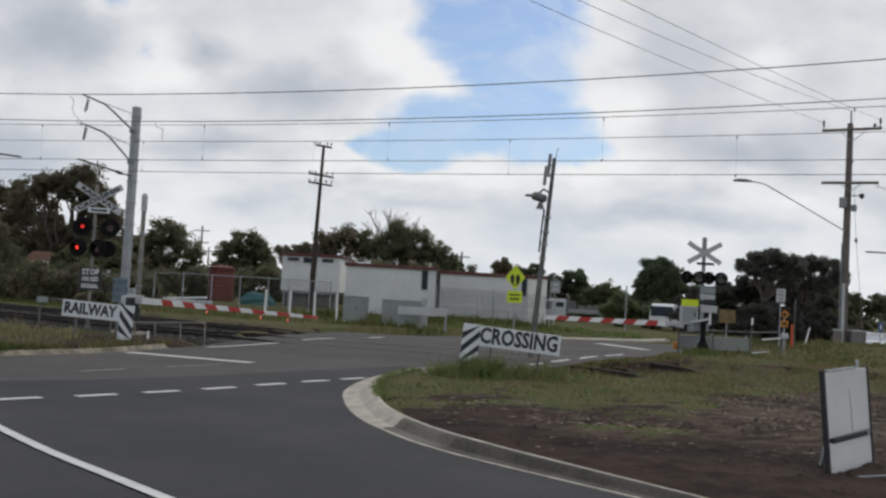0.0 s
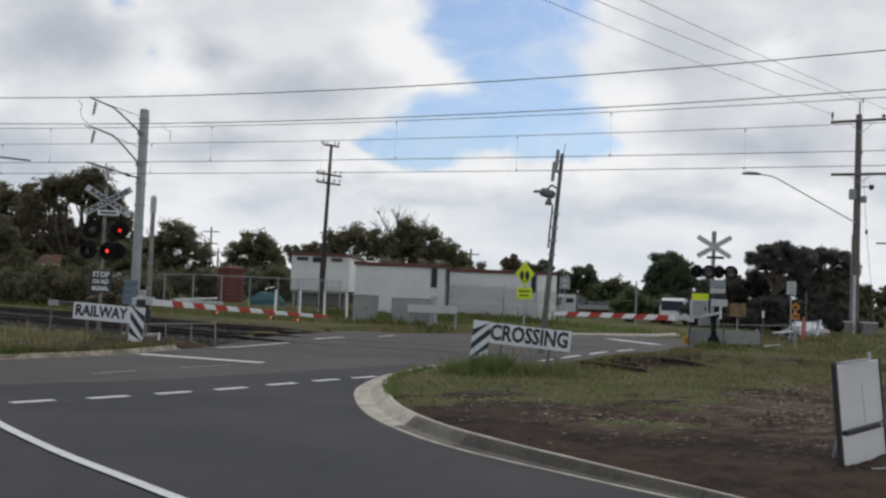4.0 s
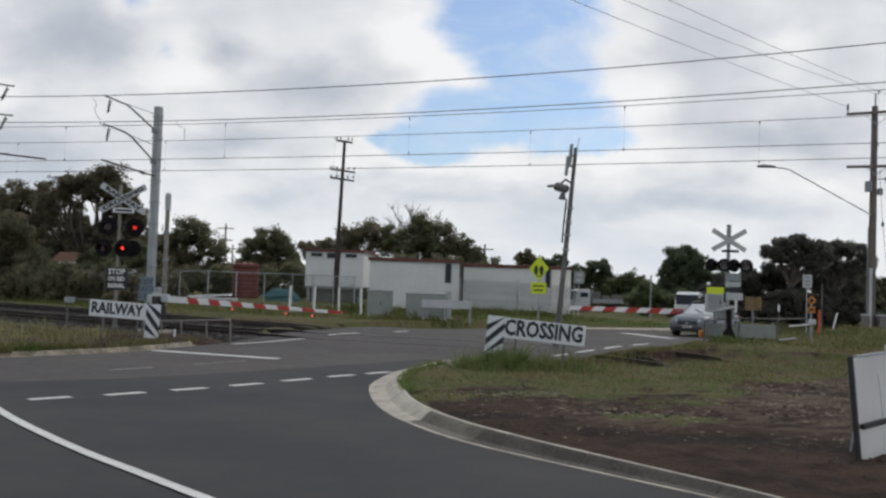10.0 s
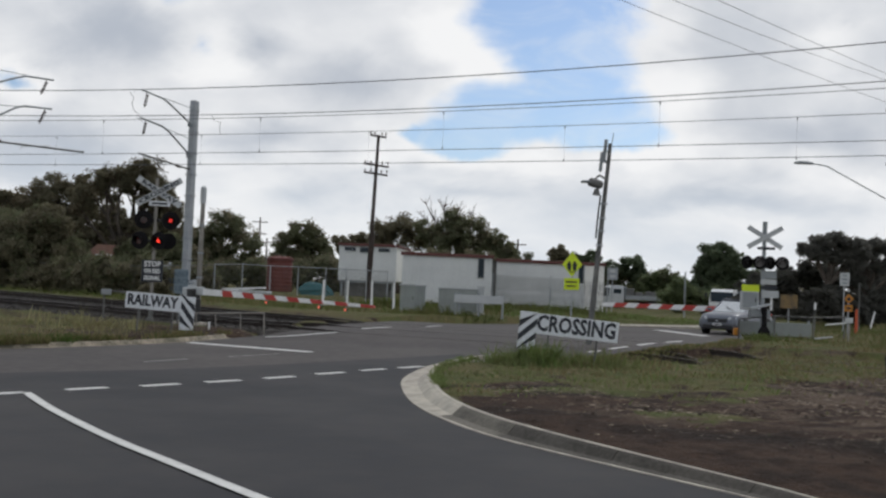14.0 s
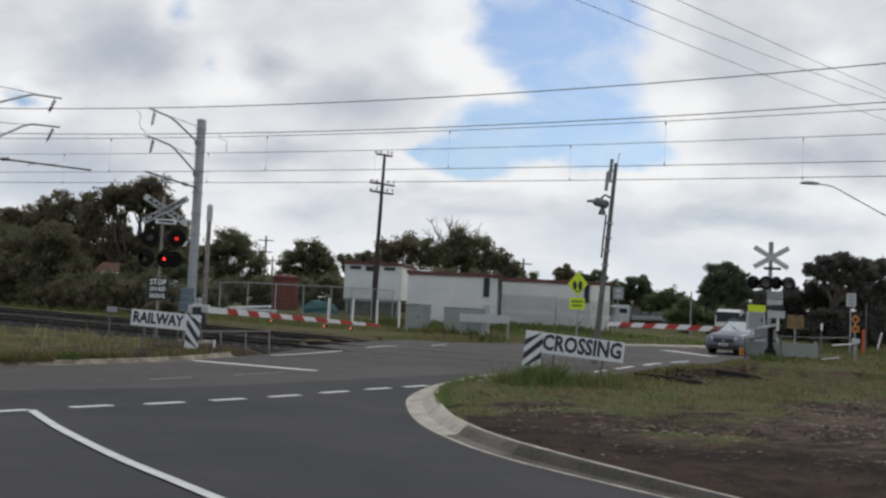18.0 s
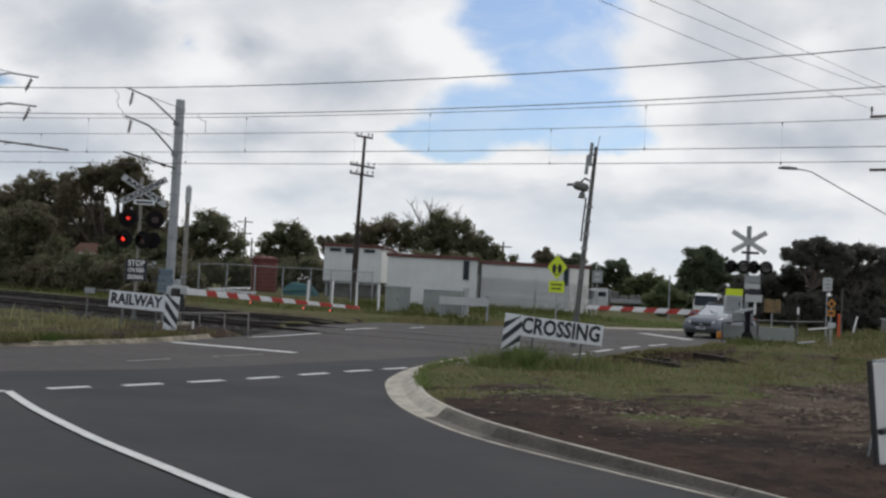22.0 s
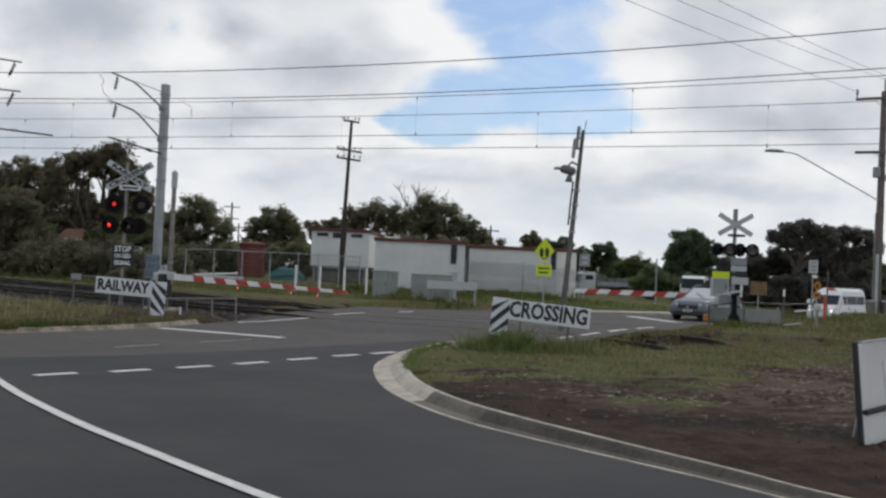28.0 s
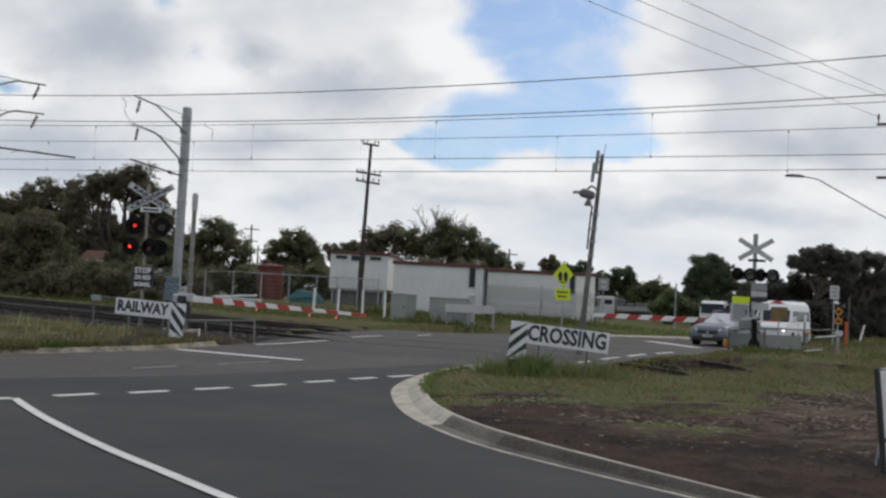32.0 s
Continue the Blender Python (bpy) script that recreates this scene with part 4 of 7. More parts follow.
def signal_far():
    root = thing("crossing_signal", pose(12.0, 39.5, 0.10, 0, 0, -6), "level crossing signal seen from behind with crossbuck and unlit lamps", "crossing signal", "crossing signals")
    part("mast", G().tube([(0, 0, 0), (0, 0, 2.2), (0, 0, 4.48)], [0.09, 0.075, 0.075], 12), M_GREY, root)
    part("cap", G().box((0.0, -0.01, 4.25), (0.16, 0.16, 0.5), 0.02), M_GREY, root)
    crossbuck(root, 3.88, M_PALE, False)
    part("track_plate", G().box((0.05, -0.12, 3.46), (0.66, 0.02, 0.10)), M_NAVY, root)
    part("lamp_bar", G().tube([(-0.72, 0, 2.9), (0.72, 0, 2.9)], 0.04, 8), M_BLACK, root)
    for x, turn, lens in ((-0.66, 25, M_BLACK), (-0.18, -4, M_LENSG), (0.20, 25, M_BLACK), (0.66, -4, M_LENSG)):
        board, t = lamp_head(root, x, 2.9, turn, lens, 0.26)
        if lens is M_LENSG:
            part("glass_ring", disc(G(), t @ Vector((0, -0.02, 0)), 0.165, 0.02, pose(0, 0, 0, 0, 0, turn), 20), M_LENSG, board)
    part("sign_back", G().box((0.18, -0.10, 2.45), (0.60, 0.02, 0.30)), M_GREY, root)
    part("sign_back", G().box((0.18, -0.10, 2.17), (0.60, 0.02, 0.20)), M_PALE, root)
    part("sign_back", G().box((0.20, -0.10, 1.95), (0.62, 0.02, 0.14)), M_NAVY, root)
    part("sign_back", G().box((0.26, -0.08, 1.70), (0.62, 0.06, 0.28)), M_PALE, root)
    part("white_conduit", G().tube([(0.34, 0.05, 1.08), (0.34, 0.05, 1.62)], 0.05, 8), M_WHITE, root)
    for k in range(4):
        x0 = -0.06 + 0.035 * k
        part("cable", G().tube([(x0, -0.16, 1.15 + 0.03 * k), (x0 - 0.03, -0.46, 0.95 - 0.05 * k), (x0 + 0.02, -0.55, 0.55), (x0, -0.5, 0.3)], 0.022, 6), M_SOOT, root)
    part("bracket_arm", G().box((-0.1, -0.18, 1.22), (0.75, 0.08, 0.10), 0.02, pose(0, 0, 0, 0, -14, 0)), M_PALE, root)
    cab = part("control_cabinet", G().box((-0.48, 0.12, 1.42), (0.64, 0.42, 0.72), 0.02), M_PALE, root, "pale grey control cabinet")
    part("door", G().box((-0.48, -0.10, 1.45), (0.54, 0.02, 0.58)), M_GREY, cab)
    part("door_handle", G().box((-0.28, -0.12, 1.45), (0.04, 0.03, 0.16)), M_BLACK, cab)
    part("warning_plate", G().box((-0.48, -0.08, 1.91), (0.66, 0.02, 0.26)), M_FLUO, root, "bright yellow-green plate")
    part("pedestal", G().box((-0.10, 0.1, 0.95), (0.75, 0.5, 0.32), 0.03), M_GREY, root)
    part("gate_machine", G().box((0.02, -0.34, 0.78), (0.15, 0.34, 0.80), 0.06), M_SOOT, root, "black boom gate machine")
    part("counterweight", G().tube([(0.0, -0.42, -0.02), (0.0, -0.42, 0.10), (0.01, -0.42, 0.28), (0.02, -0.40, 0.46)], [0.20, 0.24, 0.22, 0.12], 14), M_SOOT, root, smooth=True)
    return root


signal_near()
signal_far()


def boom(name, base, tip, label, lead, r0=0.092, r1=0.034, bands=13):
    """A lowered tapering boom with slanted red bands, three hanging lamps and its machine."""
    a, b = Vector(base), Vector(tip)
    yaw = math.degrees(math.atan2(b.y - a.y, b.x - a.x))
    length = (b - a).length
    pitch = -math.degrees(math.asin((b.z - a.z) / length))
    root = thing(name, pose(*a, 0, pitch, yaw), label, "boom gate", "boom gates")

    def piece(x0, x1, skew):
        hh = lambda x: r0 + (r1 - r0) * x / length
        q = []
        for x in (x0, x1):
            h = hh(x)
            q.append([(x - skew * h, -0.03, h), (x - skew * h, 0.03, h), (x + skew * h, 0.03, -h), (x + skew * h, -0.03, -h)])
        return G().loft(q)
    x, red = lead, True
    part("pole_root", piece(0, lead, 0), M_WHITE, root)
    step = (length - lead) / bands
    for k in range(bands):
        part("red_band" if k % 2 == 0 else "white_band", piece(lead + k * step, lead + (k + 1) * step, 0.9 if 0 < k < bands - 1 else 0.6), M_RED if k % 2 == 0 else M_WHITE, root)
    for f in (0.42, 0.72, 0.86):
        lamp = part("boom_lamp", G().box((length * f, 0, -0.14), (0.08, 0.07, 0.08), 0.02), M_BLACK, root)
        part("lamp_lens", G().box((length * f, -0.045, -0.14), (0.06, 0.03, 0.06), 0.02), M_BOOMLAMP, lamp, "lit red boom lamp")
        part("lamp_hanger", G().tube([(length * f, 0, -0.12), (length * f, 0, 0.0)], 0.012, 6), M_GREY, lamp)
    part("pivot_arm", G().box((-0.25, 0, 0.02), (0.75, 0.10, 0.24), 0.02), M_PALE, root)
    part("counterweight", G().box((-0.62, 0, -0.04), (0.35, 0.20, 0.28), 0.04), M_PALE, root)
    return root


boom("boom_gate", (-7.45, 30.25, 1.12), (-1.96, 26.0, 1.0), "lowered red and white boom gate across the near lane", 1.0)
boom("boom_gate", (13.2, 48.9, 1.02), (7.2, 48.6, 1.03), "lowered red and white boom gate across the far lane", 0.5, 0.135, 0.10, 10)
root = thing("boom_machine", pose(-7.8, 30.5, 0.12, 0, 0, -38), "dark boom gate machine beside the near track", "gate machine", "boom gates")
part("case", G().box((0, 0, 0.42), (0.5, 0.4, 0.75), 0.04), M_BLACK, root)
part("bracket", G().box((0.1, 0, 0.92), (0.3, 0.3, 0.3), 0.03), M_BLACK, root)
part("concrete_pad", G().box((0, 0, 0.03), (0.8, 0.7, 0.1), 0.02), M_CONC, root)


# ---------------------------------------------------------------- width marker signs
def marker(name, x, y, z, yaw, text, stripes_first, w_text, label, posts, zl=0.30, step=0.285, rise=0.36, first=-0.12, tilt=4.4, size=0.445, fill=0.965):
    """A long white board with black lettering and a drop panel of slanted black and white stripes."""
    root = thing(name, pose(x, y, z, 0, tilt, yaw), label, "sign", "crossing width markers")
    h = 0.42
    sw = 0.36
    x0 = sw if stripes_first else 0.0
    board = part("board", G().box((x0 + w_text / 2, 0, 0.86), (w_text, 0.03, h), 0.006), M_SIGN, root)
    words("lettering", text, size, M_NAVY, board, Matrix.Translation((x0 + w_text / 2 - 0.025, -0.018, 0.865)) @ FACE, width=w_text * fill, bold=0.015)
    sx = 0 if stripes_first else w_text
    zh = 1.08
    panel = part("stripe_panel", G().box((sx + sw / 2, 0.0, (zl + zh) / 2), (sw, 0.028, zh - zl), 0.005), M_SIGN, root)
    slope = 1 if stripes_first else -1
    for k in range(3):
        c = zl + first + step * k
        pts = []
        for xx in (0, sw):
            lo = c + (xx / sw if slope > 0 else 1 - xx / sw) * rise
            pts.append((xx, lo, lo + step * 0.5))
        poly = [(sx + pts[0][0], max(zl, pts[0][1])), (sx + pts[1][0], min(zh, max(zl, pts[1][1]))), (sx + pts[1][0], min(zh, max(zl, pts[1][2]))), (sx + pts[0][0], min(zh, max(zl, pts[0][2])))]
        part("stripe", G().prism(poly, 0.006, pose(0, -0.014, 0) @ FACE), M_NAVY, panel)
    for px in posts:
        part("post", G().tube([(px, 0.05, -0.1), (px, 0.05, 1.0)], 0.024, 8), M_LEANP, root)
    return root


marker("width_marker", -8.53, 26.5, 0.05, 0.5, "RAILWAY", False, 1.46, "white railway board with striped end panel on posts", (0.35, 1.25), 0.20, 0.36, 0.44, -0.23, 3.1, 0.385, 0.91)
marker("width_marker", 1.35, 21.0, 0.10, -1.5, "CROSSING", True, 1.67, "white crossing board with striped end panel in long grass", (0.62, 1.62))


def notice(name, x, y, z0, w, h, lines, label, material=M_SIGN, post=True, ink=M_NAVY, yaw=0, bars=False, ground=None):
    gy = gz(x, y) if ground is None else ground
    root = thing(name, pose(x, y, gy, 0, 0, yaw), label, "sign", "signs")
    zc = z0 + h / 2 - gy
    if post:
        part("post", G().tube([(0, 0.03, -0.1), (0, 0.03, zc + h / 2)], 0.03, 8), M_GALV, root)
    pl = part("plate", G().box((0, -0.01, zc), (w, 0.015, h), 0.004), material, root)
    n = len(lines)
    for k, tx in enumerate(lines):
        zz = zc + h / 2 - h * (k + 0.7) / (n + 0.4)
        if bars:
            part("text_bar", G().box((0, -0.021, zz), (w * tx, 0.004, h * 0.45 / n), 0.001), ink, pl)
        else:
            words("lettering", tx, h * 0.85 / n, ink, pl, Matrix.Translation((0, -0.021, zz)) @ FACE)
    return root


notice("keep_clear_sign", -8.26, 31.0, 1.02, 0.43, 0.74, ("KEEP", "TRACKS", "CLEAR"), "faded blue-grey sign with lettering beside the boom machine", M_BLUEGREY, ink=M_BLUEINK)


# pipe handrail beside the near track
def pipe_fence(name, pts, h, label, mids=(0.5,), material=M_GALV):
    root = thing(name, Matrix(), label, "railing", "railings")
    p = [Vector((x, y, gz(x, y))) for x, y in pts]
    for q in p:
        part("post", G().tube([q + Vector((0, 0, -0.1)), q + Vector((0, 0, h))], 0.03, 8), material, root)
    for k in (1.0, *mids):
        part("rail", G().tube([q + Vector((0, 0, h * k)) for q in p], 0.028, 8), material, root)
    return root


pipe_fence("pipe_railing", ((-10.45, 30.6), (-9.3, 30.4), (-8.1, 30.2)), 0.82, "grey pipe railing beside the near track", (), M_LEANP)
root = thing("railing_sign_box", pose(-10.35, 30.5, gz(-10.35, 30.5) + 0.80), "small pale box on the railing end", "box")
part("box_body", G().box((0, -0.02, 0.0), (0.30, 0.06, 0.17), 0.01), M_GREY, root)
root = thing("pipe_railing", pose(-7.42, 29.35, 0.10, 0, -2.4, 0), "low weathered pipe railing at the footpath edge", "railing", "railings")
part("rail", G().tube([(0, 0, 0.41), (2.08, 0, 0.41)], 0.022, 8), M_PIPE, root)
for px in (0.1, 0.66, 1.38, 2.06):
    part("post", G().tube([(px, 0, -0.35), (px, 0, 0.41)], 0.022, 8), M_PIPE, root)
root = thing("marker_peg", pose(-6.75, 28.5, 0.1), "short white plastic marker peg in the grass", "marker post")
part("peg", G().tube([(0, 0, -0.05), (0, 0, 0.22)], [0.03, 0.03], 8), M_WHITE, root)

# post beside the mast
root = thing("steel_post", pose(-8.26, 33.2, 0.2), "pale weathered steel post with a capped head", "post")
part("shaft", G().tube([(0, 0, 0), (0, 0, 4.0)], [0.085, 0.07], 12), M_PIPE, root)
part("cap", G().tube([(0, 0, 3.75), (0, 0, 4.25), (0, 0, 4.32)], [0.10, 0.10, 0.05], 12), M_PALE, root)
for z in (1.3, 2.1, 3.0):
    part("strap", G().tube([(0, 0, z), (0, 0, z + 0.06)], 0.10, 12), M_GREY, root)
part("junction_box", G().box((-0.16, -0.12, 1.05), (0.22, 0.18, 0.4), 0.02), M_PALE, root)

# leaning post with loudspeaker and aerials
root = thing("leaning_post", pose(3.78, 28.0, -0.02, 0, 4.1, 0), "leaning dull metal post with floodlight and aerials", "post")
part("shaft", G().tube([(0, 0, 0), (0, 0, 3.0), (0, 0, 5.75)], [0.085, 0.068, 0.05], 12), M_LEANP, root)
part("whip_aerial", G().tube([(0.03, 0, 5.7), (0.06, 0, 6.05)], 0.012, 6), M_GREY, root)
for dxx, z0, z1 in ((-0.13, 5.2, 5.85), (-0.2, 4.95, 5.5)):
    an = part("panel_aerial", G().box((dxx, -0.03, (z0 + z1) / 2), (0.09, 0.09, z1 - z0), 0.02), M_GREY, root)
    part("aerial_bracket", G().box((dxx / 2, -0.02, (z0 + z1) / 2), (abs(dxx), 0.04, 0.05)), M_LEANP, an)
lamp = part("floodlight", G().box((-0.30, -0.05, 4.60), (0.42, 0.30, 0.22), 0.06, pose(0, 0, 0, 0, 12, 0)), M_LEANP, root)
part("floodlight_visor", G().box((-0.52, -0.05, 4.63), (0.34, 0.26, 0.06), 0.02, pose(0, 0, 0, 0, -6, 0)), M_GREY, lamp)
part("floodlight_arm", G().tube([(0, 0, 4.75), (-0.2, 0, 4.85), (-0.35, 0, 4.68)], 0.03, 8), M_LEANP, lamp)
part("loudspeaker", G().tube([(-0.25, -0.1, 4.45), (-0.25, -0.1, 4.28)], [0.06, 0.11], 10), M_LEANP, root)
for z in (2.9, 3.3, 3.65, 4.05):
    part("band", G().tube([(0, 0, z), (0, 0, z + 0.05)], 0.10, 10), M_GREY, root)
part("cable", G().tube([(-0.12, -0.02, 3.1), (-0.13, -0.02, 3.6), (-0.12, -0.02, 4.3)], 0.025, 6), M_BLACK, root)


# ---------------------------------------------------------------- poles
def insul(g, c, r=0.05, h=0.14):
    return g.tube([c, (c[0], c[1], c[2] + h * 0.4), (c[0], c[1], c[2] + h * 0.45), (c[0], c[1], c[2] + h)], [r * 0.4, r * 0.4, r, r * 0.6], 8)


root = thing("timber_pole", pose(-5.17, 62.0, 0.3, 0, 1.6, 0), "dark timber pole with short crossarms and insulators", "utility pole", "poles")
part("shaft", G().tube([(0, 0, -0.3), (0, 0, 4.3), (0, 0, 10.3)], [0.16, 0.125, 0.085], 12), M_POLE, root)
part("steel_stub", G().box((0.14, -0.12, 2.1), (0.16, 0.12, 4.4), 0.02), M_POLE, root)
for z, half in ((8.42, 0.78), (7.9, 0.74), (10.2, 0.5)):
    arm = part("crossarm", G().box((0, -0.12, z), (2 * half, 0.10, 0.11), 0.01, pose(0, 0, 0, 0, 5, 0)), M_POLE, root)
    for k in (-0.9, -0.45, 0.45, 0.9):
        part("insulator", insul(G(), (k * half, -0.12, z + 0.05), 0.06, 0.2), M_INSUL, arm)
part("brace", G().tube([(-0.35, -0.13, 8.4), (0, -0.13, 7.5)], 0.015, 6), M_POLE, root)

root = thing("power_pole", pose(23.25, 52.0, gz(23.25, 52.0) - 0.1, 0, 0.1, 0), "tall timber power pole with crossarms and a street lamp arm", "utility pole", "poles")
part("shaft", G().tube([(0, 0, 0), (0, 0, 3.6)], [0.20, 0.19], 14), M_POLEG, root)
part("steel_stub", G().box((-0.12, -0.17, 1.7), (0.16, 0.08, 3.4), 0.02), M_PALE, root, "pale steel stub strapped to the pole")
part("upper_shaft", G().tube([(0, 0, 3.2), (0, 0, 11.8)], [0.20, 0.15], 14), M_POLEG, root)
part("peak_rod", G().tube([(0.03, 0, 11.7), (0.03, 0, 12.5)], 0.05, 8), M_GALV, root)
arm = part("crossarm", G().box((0.0, -0.22, 11.45), (3.15, 0.12, 0.14), 0.01, pose(0, 0, 0, 0, -6, 0)), M_POLEG, root)
for k, zz in ((-1.5, 11.33), (1.5, 11.65)):
    part("insulator", insul(G(), (k, -0.22, zz), 0.07, 0.5), M_INSUL, arm)
part("insulator", insul(G(), (1.2, -0.22, 11.6), 0.1, 0.24), M_INSUL, arm)
for k in (-1, 1):
    part("brace", G().tube([(k * 0.75, -0.24, 11.42), (0, -0.24, 10.8)], 0.02, 6), M_GALV, arm)
arm = part("crossarm", G().box((0.0, -0.22, 8.65), (3.0, 0.12, 0.14), 0.01, pose(0, 0, 0, 0, -3.5, 0)), M_POLEG, root)
for k in (-0.55, 0.55):
    part("brace", G().tube([(k, -0.24, 8.6), (0, -0.24, 8.2)], 0.02, 6), M_GALV, arm)
part("fuse_box", G().box((-0.32, -0.15, 7.6), (0.3, 0.3, 0.55), 0.03), M_GREY, root)
part("fuse_box", G().box((0.26, -0.2, 7.35), (0.24, 0.22, 0.35), 0.03), M_GREY, root)
part("camera_bracket", G().tube([(0.1, -0.2, 8.0), (0.65, -0.2, 8.02)], 0.03, 8), M_GALV, root)
part("camera_dome", G().tube([(0.65, -0.2, 8.12), (0.65, -0.2, 7.98), (0.65, -0.2, 7.85)], [0.12, 0.14, 0.05], 10), M_BLACK, root)
la = part("lamp_arm", G().tube([(-0.15, -0.1, 6.15), (-5.1, -2.0, 8.06), (-5.5, -2.1, 8.12), (-6.0, -2.2, 8.14)], 0.032, 8), M_PALE, root)
part("lantern", G().loft([[(x + 0.2, -2.2 + a, 8.15 + b) for a, b in ((-wd, 0), (-wd * 0.7, hh), (wd * 0.7, hh), (wd, 0), (wd * 0.6, -0.05), (-wd * 0.6, -0.05))] for x, wd, hh in ((-6.1, 0.08, 0.05), (-6.4, 0.16, 0.09), (-6.8, 0.17, 0.09), (-7.0, 0.09, 0.04))]), M_GREY, la)
part("conduit", G().tube([(-0.22, 0, 0.6), (-0.22, 0, 5.5)], 0.03, 6), M_GREY, root)

# service drop and the high power lines over the street
root = thing("power_line", Matrix(), "three thin high power lines crossing over the street", "power line", "power lines")
for a, b, sg in (((21.75, 51.8, 11.85), (-28.7, -1.6, 12.5), 0.56), ((23.3, 52, 12.6), (-26.6, -2.0, 12.6), 1.07), ((24.75, 51.8, 12.2), (-25.1, -1.6, 12.4), 0.6)):
    a, b = Vector(a), Vector(b)
    part("wire", G().tube([a.lerp(b, k / 16) + Vector((0, 0, -4 * sg * (k / 16) * (1 - k / 16))) for k in range(17)], 0.010, 5), M_WIRE, root)
root = thing("stay_cable", Matrix(), "thin service cables hanging beside the power pole", "cable", "power lines")
cb = part("cable", G().tube([(23.44, 51.7, 8.62), (23.54, 51.7, 7.15), (23.65, 51.7, 5.81), (23.99, 51.7, 2.63), (24.14, 51.7, 1.03)], 0.011, 5), M_WIRE, root)
part("cable_insulator", G().tube([(23.65, 51.7, 5.93), (23.65, 51.7, 5.81), (23.65, 51.7, 5.69)], [0.05, 0.075, 0.05], 8), M_BLACK, cb)
for z0, z1 in ((8.7, 7.3), (8.8, 7.5), (11.9, 10.2)):
    a, b = Vector((24.6, 51.8, z0)), Vector((62, 78, z1))
    part("wire", G().tube([a.lerp(b, k / 8) + Vector((0, 0, -2.4 * (k / 8) * (1 - k / 8))) for k in range(9)], 0.012, 5), M_WIRE, root)

root = thing("street_lamp", pose(41.0, 76, 0.2), "slim grey street lamp far along the road", "street lamp", "poles")
part("column", G().tube([(0, 0, 0), (0, 0, 6.3), (-0.5, 0, 6.6)], [0.09, 0.06, 0.05], 8), M_GALV, root)
part("arm", G().tube([(-0.4, 0, 6.55), (-4.0, 0, 6.75)], 0.05, 8), M_GALV, root)
part("lantern", G().box((-4.7, 0, 6.75), (1.5, 0.3, 0.14), 0.05), M_PALE, root)

for x, y, h, arms in ((-24.9, 130, 9.2, 3), (7.4, 118, 7.2, 1), (-27.6, 150, 7.3, 1), (60, 120, 9, 2)):
    root = thing("utility_pole", pose(x, y, 0), "distant timber utility pole with crossarms", "utility pole", "distant poles")
    part("shaft", G().tube([(0, 0, 0), (0, 0, h)], [0.16, 0.1], 8), M_POLEG, root)
    for k in range(arms):
        part("crossarm", G().box((0, 0, h - 0.6 - k * 1.5), (2.0 - 0.2 * k, 0.12, 0.13), 0.01), M_POLEG, root)


# ---------------------------------------------------------------- yard beyond the tracks
def shed(name, x, y, z, w, d, h, yaw, label, stumps=0.0, windows=(), ribs=0.45, end=M_SHEDW, door=None):
    """A portable building: ribbed sheet walls, roof trim, window frames, stumps."""
    root = thing(name, pose(x, y, z, 0, 0, yaw), label, "shed", "portable buildings")
    wall = part("wall", G().box((w / 2, d / 2, stumps + h / 2), (w, d, h), 0.02), M_SHED, root)
    n = int(w / ribs)
    rib = G().box((0, 0, 0), (0.04, 0.024, h - 0.1), 0.008).mesh("rib", M_SHED)
    for k in range(1, n):
        ob = part("rib", rib, M_SHED, wall)
        ob.matrix_basis = pose(k * w / n, -0.002, stumps + h / 2)
    part("end_panel", G().box((w + 0.012, d / 2, stumps + h / 2), (0.024, d - 0.1, h - 0.06), 0.006), end, wall)
    for cx in (0.04, w - 0.04):
        part("corner_post", G().box((cx, -0.02, stumps + h / 2), (0.10, 0.06, h), 0.01), M_SHED, wall)
    roof = part("roof", G().box((w / 2, d / 2, stumps + h + 0.05), (w + 0.16, d + 0.16, 0.10), 0.02), M_ROOF, root)
    part("fascia", G().box((w / 2, -0.10, stumps + h + 0.01), (w + 0.2, 0.04, 0.20), 0.01), M_ROOF, roof)
    part("fascia", G().box((w + 0.10, d / 2, stumps + h + 0.01), (0.04, d + 0.16, 0.20), 0.01), M_ROOF, roof)
    for wx, wz, ww, wh in windows:
        fr = part("window_frame", G().box((wx, -0.03, stumps + wz), (ww + 0.1, 0.05, wh + 0.1), 0.01), M_PALE, wall)
        part("window_pane", G().box((wx, -0.06, stumps + wz), (ww, 0.02, wh), 0.003), M_GLASSD, fr)
    if door:
        part("door", G().box((door, -0.03, stumps + 1.05), (0.85, 0.05, 2.05), 0.01), M_PALE, wall)
    if stumps:
        for k in range(max(3, int(w / 1.4))):
            part("stump", G().box((0.2 + k * (w - 0.4) / (max(3, int(w / 1.4)) - 1), 0.3, stumps / 2), (0.16, 0.16, stumps), 0.01), M_GREY, root)
        part("skirt", G().box((w / 2, 0.5, stumps / 2 + 0.1), (w - 0.3, 0.05, stumps - 0.25), 0.01), M_LEANP, root)
        part("bearer", G().box((w / 2, 0.12, stumps - 0.08), (w - 0.1, 0.1, 0.16), 0.01), M_GREY, root)
    return root


